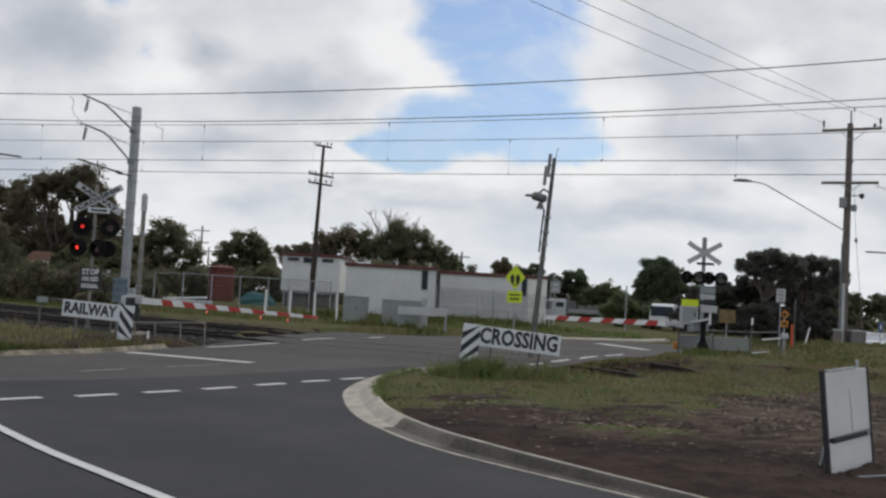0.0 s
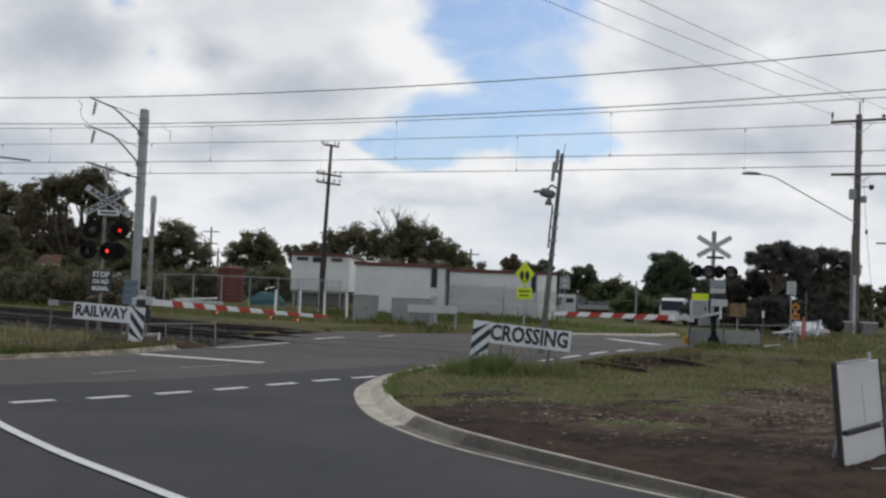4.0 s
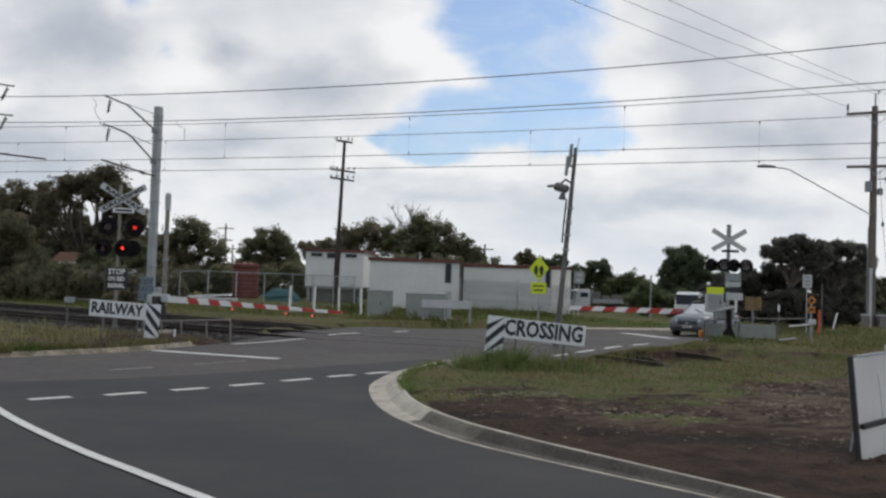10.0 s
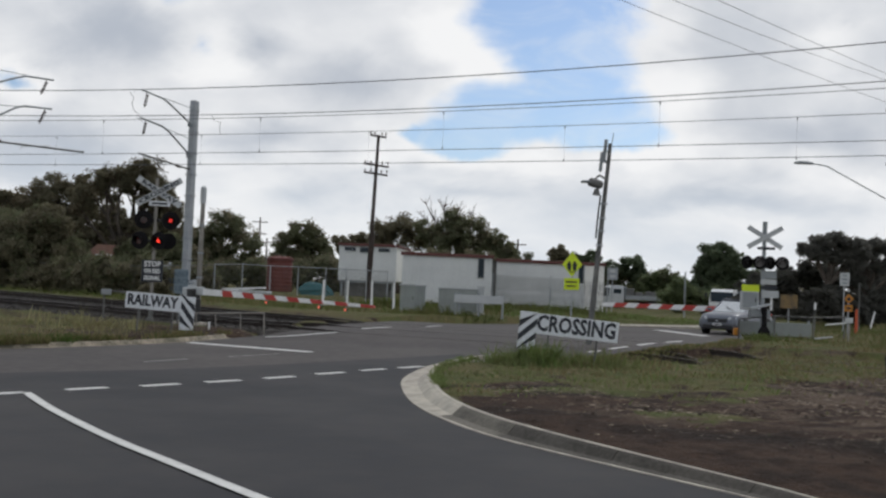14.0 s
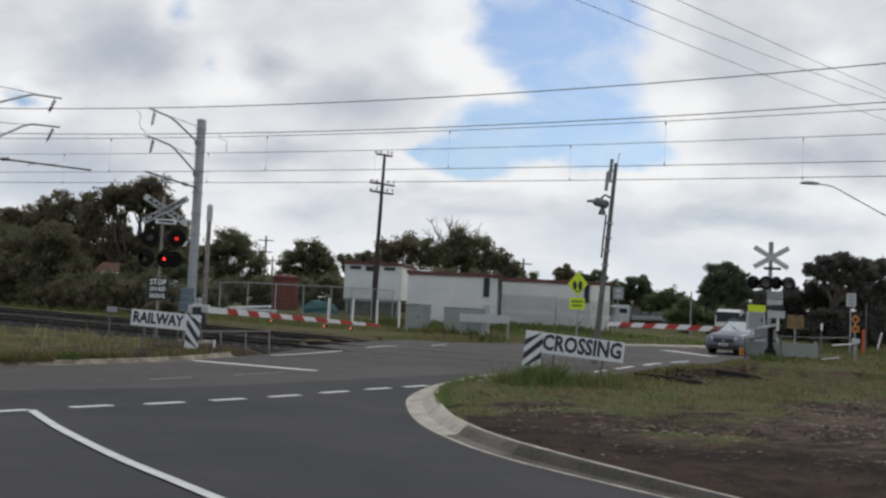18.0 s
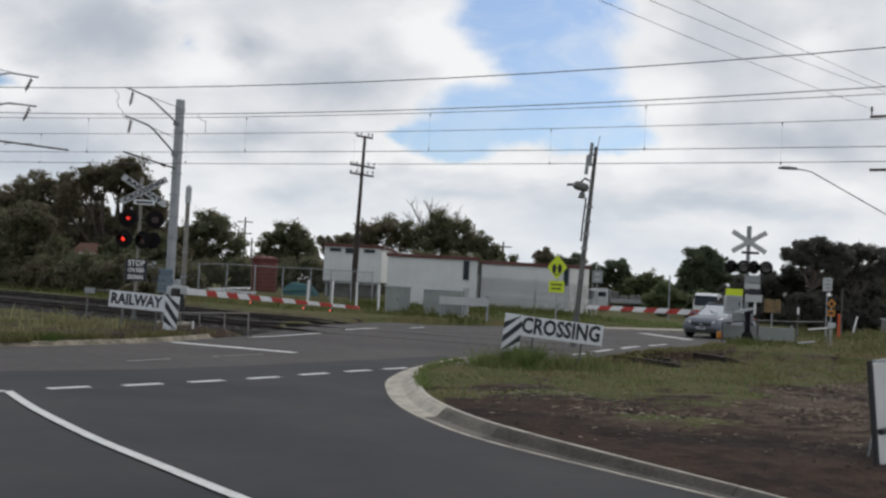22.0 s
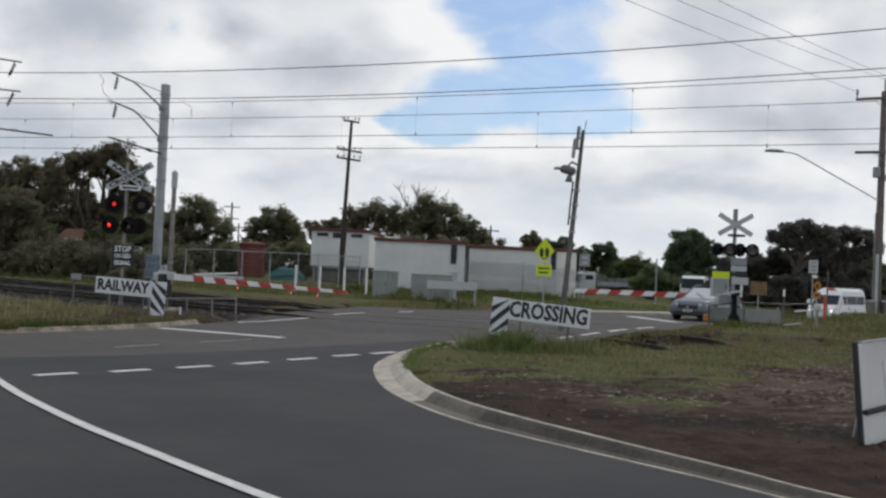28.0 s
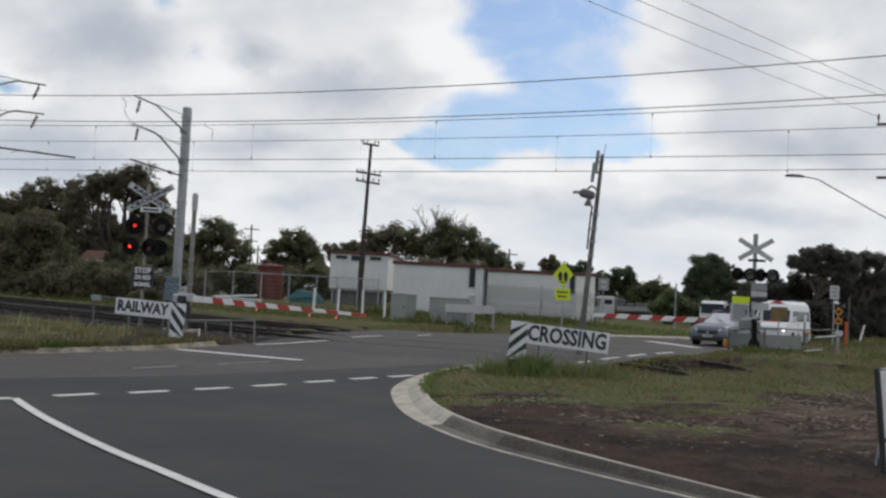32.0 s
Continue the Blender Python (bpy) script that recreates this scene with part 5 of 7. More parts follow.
shed("portable_shed", -7.85, 70.0, 0.35, 3.95, 8.0, 2.45, -4, "white raised portable shed with a maroon roof edge", 1.3, ((0.75, 2.15, 0.75, 0.22), (1.9, 2.12, 0.9, 0.35), (3.1, 2.15, 0.75, 0.22)))
shed("portable_shed", -2.97, 60.0, 0.28, 5.25, 3.2, 3.08, -1, "long white portable shed with a maroon roof edge", 0.0, ((4.62, 2.40, 0.34, 1.12),))
ob = shed("portable_shed", 2.66, 62.0, 0.30, 6.50, 3.0, 2.94, -1.5, "white portable shed with a maroon roof edge and pale end", 0.0, ((5.12, 2.32, 0.30, 1.10),), 0.45)
part("pale_panel", G().box((5.93, -0.035, 1.46), (1.14, 0.05, 2.88), 0.01), M_SHEDW, ob, "whiter wall panel at the right end of the front")
# no wall stands here: an added dark panel imitates the shaded gap
part("gap_shade_panel", G().box((-0.19, 0.6, 1.46), (0.36, 0.9, 2.9), 0.01), M_LEANP, ob, "dull dark panel standing for the shaded gap between two sheds")

# yard clutter
root = thing("water_tank", pose(-12.75, 75.0, 0.6), "rust red corrugated round water tank", "tank")
rings = []
for k in range(17):
    rr = 0.92 + (0.025 if k % 2 else 0)
    rings.append([(rr * math.cos(a), rr * math.sin(a), 0.15 * k) for a in (2 * math.pi * q / 28 for q in range(28))])
part("tank_wall", G().loft(rings), M_TANK, root)
part("tank_lid", G().tube([(0, 0, 2.38), (0, 0, 2.46), (0, 0, 2.62)], [0.98, 0.98, 0.2], 28), M_TANK, root)
part("rim", G().tube([(0, 0, 2.28), (0, 0, 2.38)], 0.99, 28), M_ROOF, root)
for k in range(9):
    part("loose_brick", G().box((rnd(-0.7, 0.7), rnd(-0.6, 0.4), 2.52 + rnd(0, 0.08)), (rnd(0.14, 0.3), 0.2, rnd(0.1, 0.2)), 0.02, pose(0, 0, 0, 0, 0, 0)), M_TILE, root)
root = thing("tarpaulin_stack", pose(-9.2, 68.0, 0.45), "stack of goods under a teal tarpaulin", "stack")
part("tarpaulin", G().loft([[(x * k * rnd(0.85, 1.15), y * k * rnd(0.85, 1.15), z + (rnd(-0.12, 0.14) if z else 0)) for x, y in ((-1.3, -0.6), (0.2, -0.75), (1.3, -0.5), (1.4, 0.6), (0, 0.8), (-1.2, 0.6))] for k, z in ((0.85, 0), (0.82, 0.3), (0.74, 0.55), (0.55, 0.8), (0.25, 0.92))]), M_TEAL, root)
root = thing("pipe_stack", pose(-13.0, 62.0, 0.45), "low stack of pale pipes and sheets in the yard", "stack")
for k in range(5):
    part("pipe", G().tube([(-1.6, k * 0.3, 0.16), (1.8, k * 0.3, 0.16)], 0.14, 8), M_PALE, root)
part("sheet", G().box((0.2, 0.6, 0.4), (2.6, 0.9, 0.12), 0.03, pose(0, 0, 0, 0, -4, 0)), M_WHITE, root)


def wire_fence(pts, h, label, step=2.6, material=M_GALV, n=9, railed=True, wire=0.0055):
    """Chain-wire fence: posts, top rail and a woven net of crossing wires."""
    root = thing("wire_fence", Matrix(), label, "fence", "fences")
    p = []
    for a, b in zip(pts[:-1], pts[1:]):
        m = max(1, round(math.dist(a, b) / step))
        p += [(a[0] + (b[0] - a[0]) * k / m, a[1] + (b[1] - a[1]) * k / m) for k in range(m)]
    p.append(pts[-1])
    q = [Vector((x, y, gz(x, y))) for x, y in p]
    for c in q:
        part("post", G().tube([c + Vector((0, 0, -0.1)), c + Vector((0, 0, h + 0.05))], 0.035, 6), material, root)
    if railed:
        part("top_rail", G().tube([c + Vector((0, 0, h)) for c in q], 0.025, 6), material, root)
    g = G()
    for a, b in zip(q[:-1], q[1:]):
        for k in range(n):
            for s in (0, 1):
                c0, c1 = a.lerp(b, (k + s) / n), a.lerp(b, (k + 1 - s) / n)
                g.tube([c0 + Vector((0, 0, 0.05)), c1 + Vector((0, 0, h - 0.03))], wire, 3, False)
    part("wire_net", g, M_LEANP, root)["kind"] = "stuff"
    return root


wire_fence(((-13.57, 58), (-7.24, 58.2), (-3.6, 56.5)), 1.78, "galvanised chain-wire fence in front of the yard", 1.6, M_GALV)
wire_fence(((-13.6, 58), (-34, 66)), 1.75, "dark chain-wire fence along the far side of the line", 4.0, M_LEANP)
wire_fence(((2.2, 55.6), (8.6, 56.5)), 1.9, "grey chain-wire fence before the white sheds", 3.0, M_GREY, 34, False, 0.009)


def cabinet(name, x, y, w, d, h, label, doors=1, material=M_CAB, yaw=-3):
    z = gz(x, y)
    root = thing(name, pose(x, y, z, 0, 0, yaw), label, "cabinet", "trackside cabinets")
    part("plinth", G().box((w / 2, d / 2, 0.02), (w + 0.1, d + 0.1, 0.16), 0.02), M_CONC, root)
    body = part("body", G().box((w / 2, d / 2, 0.08 + h / 2), (w, d, h), 0.015), material, root)
    part("lid", G().box((w / 2, d / 2, 0.08 + h + 0.03), (w + 0.08, d + 0.1, 0.06), 0.015), M_PALE, root)
    for k in range(doors):
        dr = part("door", G().box((w * (k + 0.5) / doors, -0.012, 0.1 + h / 2), (w / doors - 0.05, 0.024, h - 0.1), 0.006), material, body)
        part("handle", G().box((w * (k + 0.85) / doors, -0.035, 0.1 + h / 2), (0.03, 0.03, 0.18), 0.006), M_BLACK, dr)
    return root


cabinet("relay_cabinet", -2.34, 46.1, 0.90, 0.72, 1.14, "grey steel relay cabinet beside the track", 1, M_CAB, -35)
cabinet("relay_cabinet", -0.60, 46.2, 1.76, 0.8, 1.08, "wide grey steel relay cabinet beside the track", 2)
cabinet("relay_cabinet", 1.17, 46.9, 0.31, 0.4, 1.20, "slim pale steel cabinet beside the track", 1, M_PALE)


def plank_rail(name, x, y, w, z0, z1, label, posts, yaw=0, material=M_PALE):
    root = thing(name, pose(x, y, gz(x, y), 0, 0, yaw), label, "barrier", "barriers")
    part("panel", G().box((w / 2, 0, (z0 + z1) / 2), (w, 0.04, z1 - z0), 0.008), material, root)
    for px in posts:
        part("post", G().box((px, 0.05, (z1 + 0.1) / 2 - 0.05), (0.09, 0.07, z1 + 0.2), 0.008), M_GREY, root)
    return root


plank_rail("low_barrier", 0.12, 45.4, 2.2, 0.56, 0.92, "grey low barrier panel before the cabinets", (0.04, 0.22, 1.1, 2.16), 0, M_PALE)
plank_rail("low_barrier", 11.3, 40.3, 2.9, 0.25, 0.78, "grey low barrier panel behind the crossing signal", (0.1, 1.4, 2.8), 0, M_CAB)
pipe_fence("pipe_railing", ((11.3, 40.15), (12.7, 40.15), (14.2, 40.1), (15.6, 40.6)), 0.86, "grey pipe railing beside the crossing signal", (), M_LEANP)
root = thing("fallen_rail", pose(13.7, 38.6, gz(13.7, 38.6) + 0.48, 0, -6, 12), "white painted barrier arm lying aslant on the railing", "rail")
part("bar", G().box((0.9, 0, 0.1), (0.85, 0.05, 0.05), 0.01), M_WHITE, root)
root = thing("fallen_rail", pose(12.9, 36.6, gz(12.9, 36.6) + 0.06, 0, -6, 12), "white painted bar lying in the grass", "rail")
part("bar", G().box((0.5, 0, 0.1), (0.7, 0.05, 0.05), 0.01), M_PALE, root)

for x, y in ((-6.32, 50), (-5.13, 50), (-3.94, 50.3), (-2.83, 50)):
    root = thing("white_post", pose(x, y, gz(x, y), 0, rnd(-1, 1), 0), "slim white painted steel post in the grass", "post", "white posts")
    part("shaft", G().tube([(0, 0, -0.1), (0, 0, 1.28)], 0.055, 8), M_WHITE, root)
    part("cap", G().tube([(0, 0, 1.28), (0, 0, 1.33)], [0.06, 0.03], 8), M_WHITE, root)

# warning signs
def diamond(name, x, y, zc, half, material, label, plate, gap=0.06, foot=None, yaw=-4):
    zg = gz(x, y) if foot is None else foot
    root = thing(name, pose(x, y, zg, 0, 0, yaw), label, "sign", "signs")
    z = zc - zg
    d = part("diamond_plate", G().prism([(0, -half), (half, 0), (0, half), (-half, 0)], 0.012, pose(0, 0, z) @ FACE), material, root)
    part("post", G().tube([(0, 0.04, -0.1), (0, 0.04, z + half * 0.8)], 0.035, 8), M_GALV, root)
    pl = part("lower_plate", G().box((0, 0, z - half - plate[1] / 2 - gap), (plate[0], 0.012, plate[1]), 0.004), material, root)
    return root, d, pl, z


root, d, pl, z = diamond("yellow_warning_sign", 5.72, 49.0, 2.86, 0.60, M_FLUO, "yellow-green diamond warning sign with a plate below on a post", (0.92, 0.56), 0.06, foot=0.12, yaw=-44)
# plain symbol shapes on the sign
for ox in (-0.17, 0.14):
    part("symbol", G().prism([(a * 1.05, b * 1.05) for a, b in ((ox - 0.06, -0.28), (ox + 0.1, -0.28), (ox + 0.13, 0.0), (ox + 0.05, 0.14), (ox - 0.03, 0.14), (ox - 0.12, -0.02))], 0.006, pose(0, -0.012, z) @ FACE), M_BLACK, d)
part("symbol", G().box((0.03, -0.018, z - 0.36), (0.40, 0.006, 0.05), 0.001), M_BLACK, d)
for k in range(2):
    part("text_bar", G().box((0, -0.018, z - 0.84 - 0.20 * k), (0.66 - 0.1 * k, 0.006, 0.07), 0.001), M_BLACK, pl)
root, d, pl, z = diamond("orange_warning_sign", 16.28, 42.0, 1.76, 0.20, M_ORANGE, "small orange diamond warning sign with a plate below", (0.32, 0.26))
part("symbol", G().prism([(-0.09, -0.02), (0, -0.1), (0.09, -0.02), (0.05, 0.06), (-0.05, 0.06)], 0.006, pose(0, -0.012, z) @ FACE), M_BLACK, d)
part("text_bar", G().box((0, -0.014, z - 0.39), (0.18, 0.006, 0.08), 0.001), M_BLACK, pl)
root, d, pl, z = diamond("orange_warning_sign", 28.0, 55.2, 1.9, 0.55, M_ORANGE, "large orange warning board beside the far road", (0.7, 0.4))
notice("square_sign", 18.0, 47.0, 2.36, 0.44, 0.60, (0.5, 0.6, 0.5), "small grey square sign on a slim post", M_PALE, bars=True, ink=M_GREY)
notice("information_sign", 14.4, 43.7, 1.25, 0.72, 0.58, (), "brown and ochre board beside the road", mat("ochre_board", (0.060, 0.052, 0.045), 0.6, var=0.8, scale=3.5, alt=(0.20, 0.13, 0.05)), bars=True, ink=M_GREY)
notice("blue_sign", 26.7, 55.0, 1.1, 0.28, 0.55, (0.3,), "blue and white marker board at the roadside", mat("blue_sheeting", (0.06, 0.12, 0.26), 0.5), bars=True, ink=M_WHITE)
notice("grey_sign", 9.7, 62.0, 2.35, 0.64, 0.75, (0.5, 0.5), "grey sign board at the end of the sheds", M_GREY, bars=True, ink=M_PALE)
root = thing("sign_post", pose(19.1, 48.0, gz(19.1, 48.0)), "bare slim grey steel sign post", "post")
part("shaft", G().tube([(0, 0, -0.1), (0, 0, 2.3)], 0.035, 8), M_LEANP, root)
root = thing("sign_post", pose(16.4, 46.2, gz(16.4, 46.2) - 0.1), "slim post with a white reflective head", "post")
part("shaft", G().tube([(0, 0, -0.1), (0, 0, 1.3)], 0.035, 8), M_LEANP, root)
part("reflector", G().box((0, -0.02, 1.45), (0.09, 0.05, 0.32), 0.01), M_WHITE, root)
root = thing("orange_post", pose(17.8, 45.0, gz(17.8, 45.0)), "orange plastic roadworks post in the grass", "post")
part("shaft", G().tube([(0, 0, -0.05), (0, 0, 1.05)], [0.065, 0.055], 10), M_ORPOST, root)
part("cap", G().tube([(0, 0, 1.05), (0, 0, 1.1)], [0.055, 0.02], 10), M_ORPOST, root)
root = thing("marker_peg", pose(14.74, 38.0, gz(14.74, 38.0), 0, 3, 0), "leaning timber peg with a pale top in the grass", "peg")
part("stake", G().box((0, 0, 0.36), (0.07, 0.05, 0.85), 0.01), M_PIPE, root)
part("head", G().box((-0.03, -0.02, 0.86), (0.28, 0.08, 0.2), 0.02), M_PALE, root)
root = thing("marker_peg", pose(20.05, 49.0, gz(20.05, 49.0), 0, 14, 0), "leaning white plastic guide post", "peg")
part("stake", G().box((0, 0, 0.40), (0.08, 0.04, 0.95), 0.01), M_WHITE, root)
for x, w in ((22.70, 0.22), (23.42, 0.78)):
    cabinet("roadside_box", x, 51.4, w, 0.6, 0.70, "dull grey steel service box beside the power pole", 1, M_BOX)

# small marker block in the weeds
root = thing("orange_marker", pose(11.25, 40.3, 0.16), "small dull orange marker block in the weeds", "marker")
part("block", G().box((0, 0, 0.12), (0.22, 0.22, 0.30), 0.04), M_ORANGE, root)


# A-frame board on the verge
root = thing("sign_board", pose(4.545, 10.328, 0.03, -4.9, -2.4, 43.9), "blank white sign board with a black edge leaning on its frame", "sign board")
part("upper_panel", G().box((0.545, 0, 0.735), (1.09, 0.025, 0.67), 0.004), M_SHEET, root)
part("lower_panel", G().box((0.545, 0, 0.175), (1.09, 0.025, 0.34), 0.004), M_SHEET, root)
part("edge_strip", G().box((-0.028, 0.01, 0.545), (0.046, 0.05, 1.10), 0.006), M_BLACK, root)
part("edge_strip", G().box((1.105, 0.0, 0.54), (0.035, 0.05, 1.09), 0.006), M_BLACK, root)
part("bottom_strip", G().box((0.62, 0.0, -0.01), (0.94, 0.04, 0.03), 0.006), M_BLACK, root)
part("middle_bar", G().box((0.57, -0.016, 0.37), (1.02, 0.05, 0.055), 0.006), M_BLACK, root)
part("bar_clip", G().box((0.95, -0.045, 0.375), (0.03, 0.012, 0.05), 0.004), M_PALE, root)
part("top_rail", G().box((0.48, 0.02, 1.08), (0.72, 0.05, 0.03), 0.008), M_GREY, root)
part("top_latch", G().box((0.93, 0.02, 1.11), (0.03, 0.03, 0.10), 0.008), M_PALE, root)
part("crease", G().tube([(0.60, -0.0135, 0.42), (0.595, -0.0135, 0.70), (0.57, -0.0135, 0.86)], 0.003, 5), M_GREY, root, "thin dark crease in the sheet")
for lx in (0.45, 0.98):
    part("back_leg", G().tube([(lx, 0.03, 1.05), (lx, 0.30, 0.05)], 0.014, 6), M_GALV, root)
part("foot_rod", G().tube([(0.0, 0.0, 0.0), (0.20, -0.36, 0.02), (0.42, -0.72, 0.04), (0.46, -0.80, 0.0)], 0.011, 6), M_GALV, root)


# ---------------------------------------------------------------- vehicles (front faces -x in their own space)
def wheel(root, x, y, r=0.31):
    s = 1 if y > 0 else -1
    tyre = part("wheel", G().tube([(x, y - 0.10, r), (x, y - 0.085, r), (x, y + 0.085, r), (x, y + 0.10, r)], [r * 0.86, r, r, r * 0.86], 20), M_TYRE, root)
    part("rim", G().tube([(x, y + s * 0.08, r), (x, y + s * 0.108, r)], [r * 0.66, r * 0.6], 16), M_RIM, tyre)


def shell(stations, n=None):
    """Loft along x; a station is x, half width, low z, high z, top half width."""
    rings = []
    for x, wd, lo, hi, tw in stations:
        m = lo + (hi - lo) * 0.55
        rings.append([(x, -wd * 0.92, lo), (x, -wd, lo + 0.12), (x, -wd, m), (x, -tw, hi - 0.04), (x, -tw * 0.85, hi), (x, tw * 0.85, hi), (x, tw, hi - 0.04), (x, wd, m), (x, wd, lo + 0.12), (x, wd * 0.92, lo)])
    return G().loft(rings)


def sedan(name, paint, label, m):
    root = thing(name, m, label, "car", "vehicles")
    body = part("body", shell([(-2.27, 0.66, 0.30, 0.70, 0.58), (-2.18, 0.82, 0.22, 0.79, 0.72), (-1.75, 0.87, 0.20, 0.87, 0.77), (-0.85, 0.88, 0.18, 0.95, 0.80), (0.9, 0.88, 0.18, 0.97, 0.80),
                              (1.7, 0.87, 0.20, 0.98, 0.76), (2.15, 0.80, 0.26, 0.94, 0.68), (2.28, 0.66, 0.36, 0.86, 0.6)]), paint, root, "", True)
    part("roof", shell([(-0.22, 0.58, 1.34, 1.40, 0.52), (0.1, 0.60, 1.36, 1.43, 0.55), (0.7, 0.60, 1.36, 1.44, 0.55), (1.15, 0.57, 1.30, 1.39, 0.52)]), paint, root)
    glass = part("cabin_glass", G().loft([[(-1.05, -0.70, 0.92), (-1.05, 0.70, 0.92), (1.75, 0.66, 0.95), (1.75, -0.66, 0.95)], [(-0.28, -0.57, 1.36), (-0.28, 0.57, 1.36), (1.15, 0.56, 1.36), (1.15, -0.56, 1.36)]]), M_CARGLASS, root)
    for s in (-1, 1):
        part("front_pillar", G().tube([(-1.02, s * 0.71, 0.93), (-0.22, s * 0.575, 1.385)], 0.035, 6), paint, glass)
        part("middle_pillar", G().tube([(0.35, s * 0.72, 0.95), (0.38, s * 0.595, 1.37)], 0.03, 6), paint, glass)
        part("rear_pillar", G().tube([(1.7, s * 0.67, 0.96), (1.1, s * 0.56, 1.36)], 0.06, 6), paint, glass)
        part("headlight", G().box((-2.16, s * 0.60, 0.66), (0.16, 0.36, 0.15), 0.04, pose(0, 0, 0, 0, 0, -s * 24)), M_CLEAR, body)
        part("mirror", G().box((-0.75, s * 0.96, 1.0), (0.12, 0.18, 0.12), 0.04), paint, body)
        part("tail_light", G().box((2.20, s * 0.60, 0.80), (0.12, 0.3, 0.16), 0.03), M_RED, body)
        part("door_seam", G().box((0.33, s * 0.882, 0.62), (0.012, 0.006, 0.6), 0.001), M_PLASTIC, body)
        for x in (-1.4, 1.35):
            part("wheel_arch", G().tube([(x, s * 0.80, 0.33), (x, s * 0.886, 0.33)], 0.375, 18), M_PLASTIC, body)
            wheel(root, x, s * 0.80)
    gr = part("grille", G().box((-2.275, 0, 0.58), (0.06, 0.86, 0.15), 0.03), M_PLASTIC, body)
    part("badge", G().box((-2.31, 0, 0.57), (0.02, 0.12, 0.06), 0.01), M_RIM, gr)
    part("lower_grille", G().box((-2.24, 0, 0.33), (0.08, 1.3, 0.16), 0.03), M_PLASTIC, body)
    part("number_plate", G().box((-2.285, 0, 0.42), (0.02, 0.37, 0.10), 0.004), M_WHITE, body)
    part("plate_bar", G().box((-2.298, 0, 0.42), (0.006, 0.28, 0.05), 0.001), M_NAVY, body)
    root.scale = (1.04, 1.04, 1.05)
    part("wiper", G().tube([(-1.0, -0.2, 0.99), (-0.72, 0.25, 1.14)], 0.012, 6), M_PLASTIC, glass)
    return root


def van(name, m):
    root = thing(name, m, "white minibus with a red roof sign and dark windscreen", "van", "vehicles")
    body = part("body", shell([(-2.42, 0.66, 0.34, 0.75, 0.60), (-2.35, 0.84, 0.26, 0.95, 0.78), (-2.05, 0.92, 0.22, 1.12, 0.86), (-1.55, 0.94, 0.20, 1.18, 0.88), (2.2, 0.94, 0.20, 1.18, 0.88), (2.38, 0.92, 0.26, 1.16, 0.86)]), M_VAN, root)
    cab = part("upper_body", G().loft([[(-1.75, -0.88, 1.12), (-1.75, 0.88, 1.12), (2.36, 0.89, 1.12), (2.36, -0.89, 1.12)], [(-1.2, -0.80, 1.75), (-1.2, 0.80, 1.75), (2.34, 0.83, 1.75), (2.34, -0.83, 1.75)],
                                      [(-0.95, -0.76, 1.98), (-0.95, 0.76, 1.98), (2.25, 0.78, 2.0), (2.25, -0.78, 2.0)], [(-0.6, -0.58, 2.14), (-0.6, 0.58, 2.14), (2.05, 0.62, 2.16), (2.05, -0.62, 2.16)]]), M_VAN, root)
    part("windscreen", G().loft([[(-1.79, -0.78, 1.16), (-1.79, 0.78, 1.16), (-1.74, 0.78, 1.16), (-1.74, -0.78, 1.16)], [(-1.255, -0.71, 1.72), (-1.255, 0.71, 1.72), (-1.2, 0.71, 1.72), (-1.2, -0.71, 1.72)]]), M_GLASSD, cab)
    for s in (-1, 1):
        for x0, x1, nm in ((-1.35, -0.55, "front_window"), (-0.4, 0.9, "side_window"), (1.0, 2.15, "side_window")):
            part(nm, G().loft([[(x0, s * 0.885, 1.20), (x1, s * 0.893, 1.20), (x1, s * 0.86, 1.20), (x0, s * 0.86, 1.20)], [(x0 + (0.3 if x0 < -1 else 0), s * 0.836, 1.68), (x1, s * 0.85, 1.68), (x1, s * 0.80, 1.68), (x0 + (0.3 if x0 < -1 else 0), s * 0.80, 1.68)]]), M_GLASSD, cab)
        part("headlight", G().box((-2.28, s * 0.66, 0.80), (0.16, 0.30, 0.20), 0.05, pose(0, 0, 0, 0, 0, -s * 20)), M_CLEAR, body)
        part("lit_bulb", G().box((-2.375, s * 0.66, 0.78), (0.035, 0.12, 0.10), 0.025), M_HEADON, body, "lit headlight bulb")
        part("mirror", G().box((-1.72, s * 1.04, 1.30), (0.12, 0.2, 0.26), 0.04), M_VAN, body)
        part("door_seam", G().box((-0.48, s * 0.945, 0.72), (0.012, 0.006, 0.85), 0.001), M_PLASTIC, body)
        part("orange_stripe", G().box((1.3, s * 0.946, 0.66), (1.6, 0.006, 0.14), 0.001), M_ORANGE, body)
        for x in (-1.55, 1.35):
            part("wheel_arch", G().tube([(x, s * 0.86, 0.34), (x, s * 0.946, 0.34)], 0.40, 18), M_PLASTIC, body)
            wheel(root, x, s * 0.85, 0.33)
    part("grille", G().box((-2.40, 0, 0.78), (0.06, 0.9, 0.10), 0.02), M_PALE, body)
    part("bumper", G().box((-2.40, 0, 0.42), (0.12, 1.5, 0.22), 0.05), M_PALE, body)
    part("number_plate", G().box((-2.47, 0, 0.44), (0.02, 0.37, 0.10), 0.004), M_WHITE, body)
    part("bonnet_stripe", G().box((-1.97, 0, 1.10), (0.25, 0.9, 0.06), 0.02, pose(0, 0, 0, 0, -32, 0)), mat("faded_red_stripe", (0.55, 0.22, 0.2), 0.5, bump=0), body)
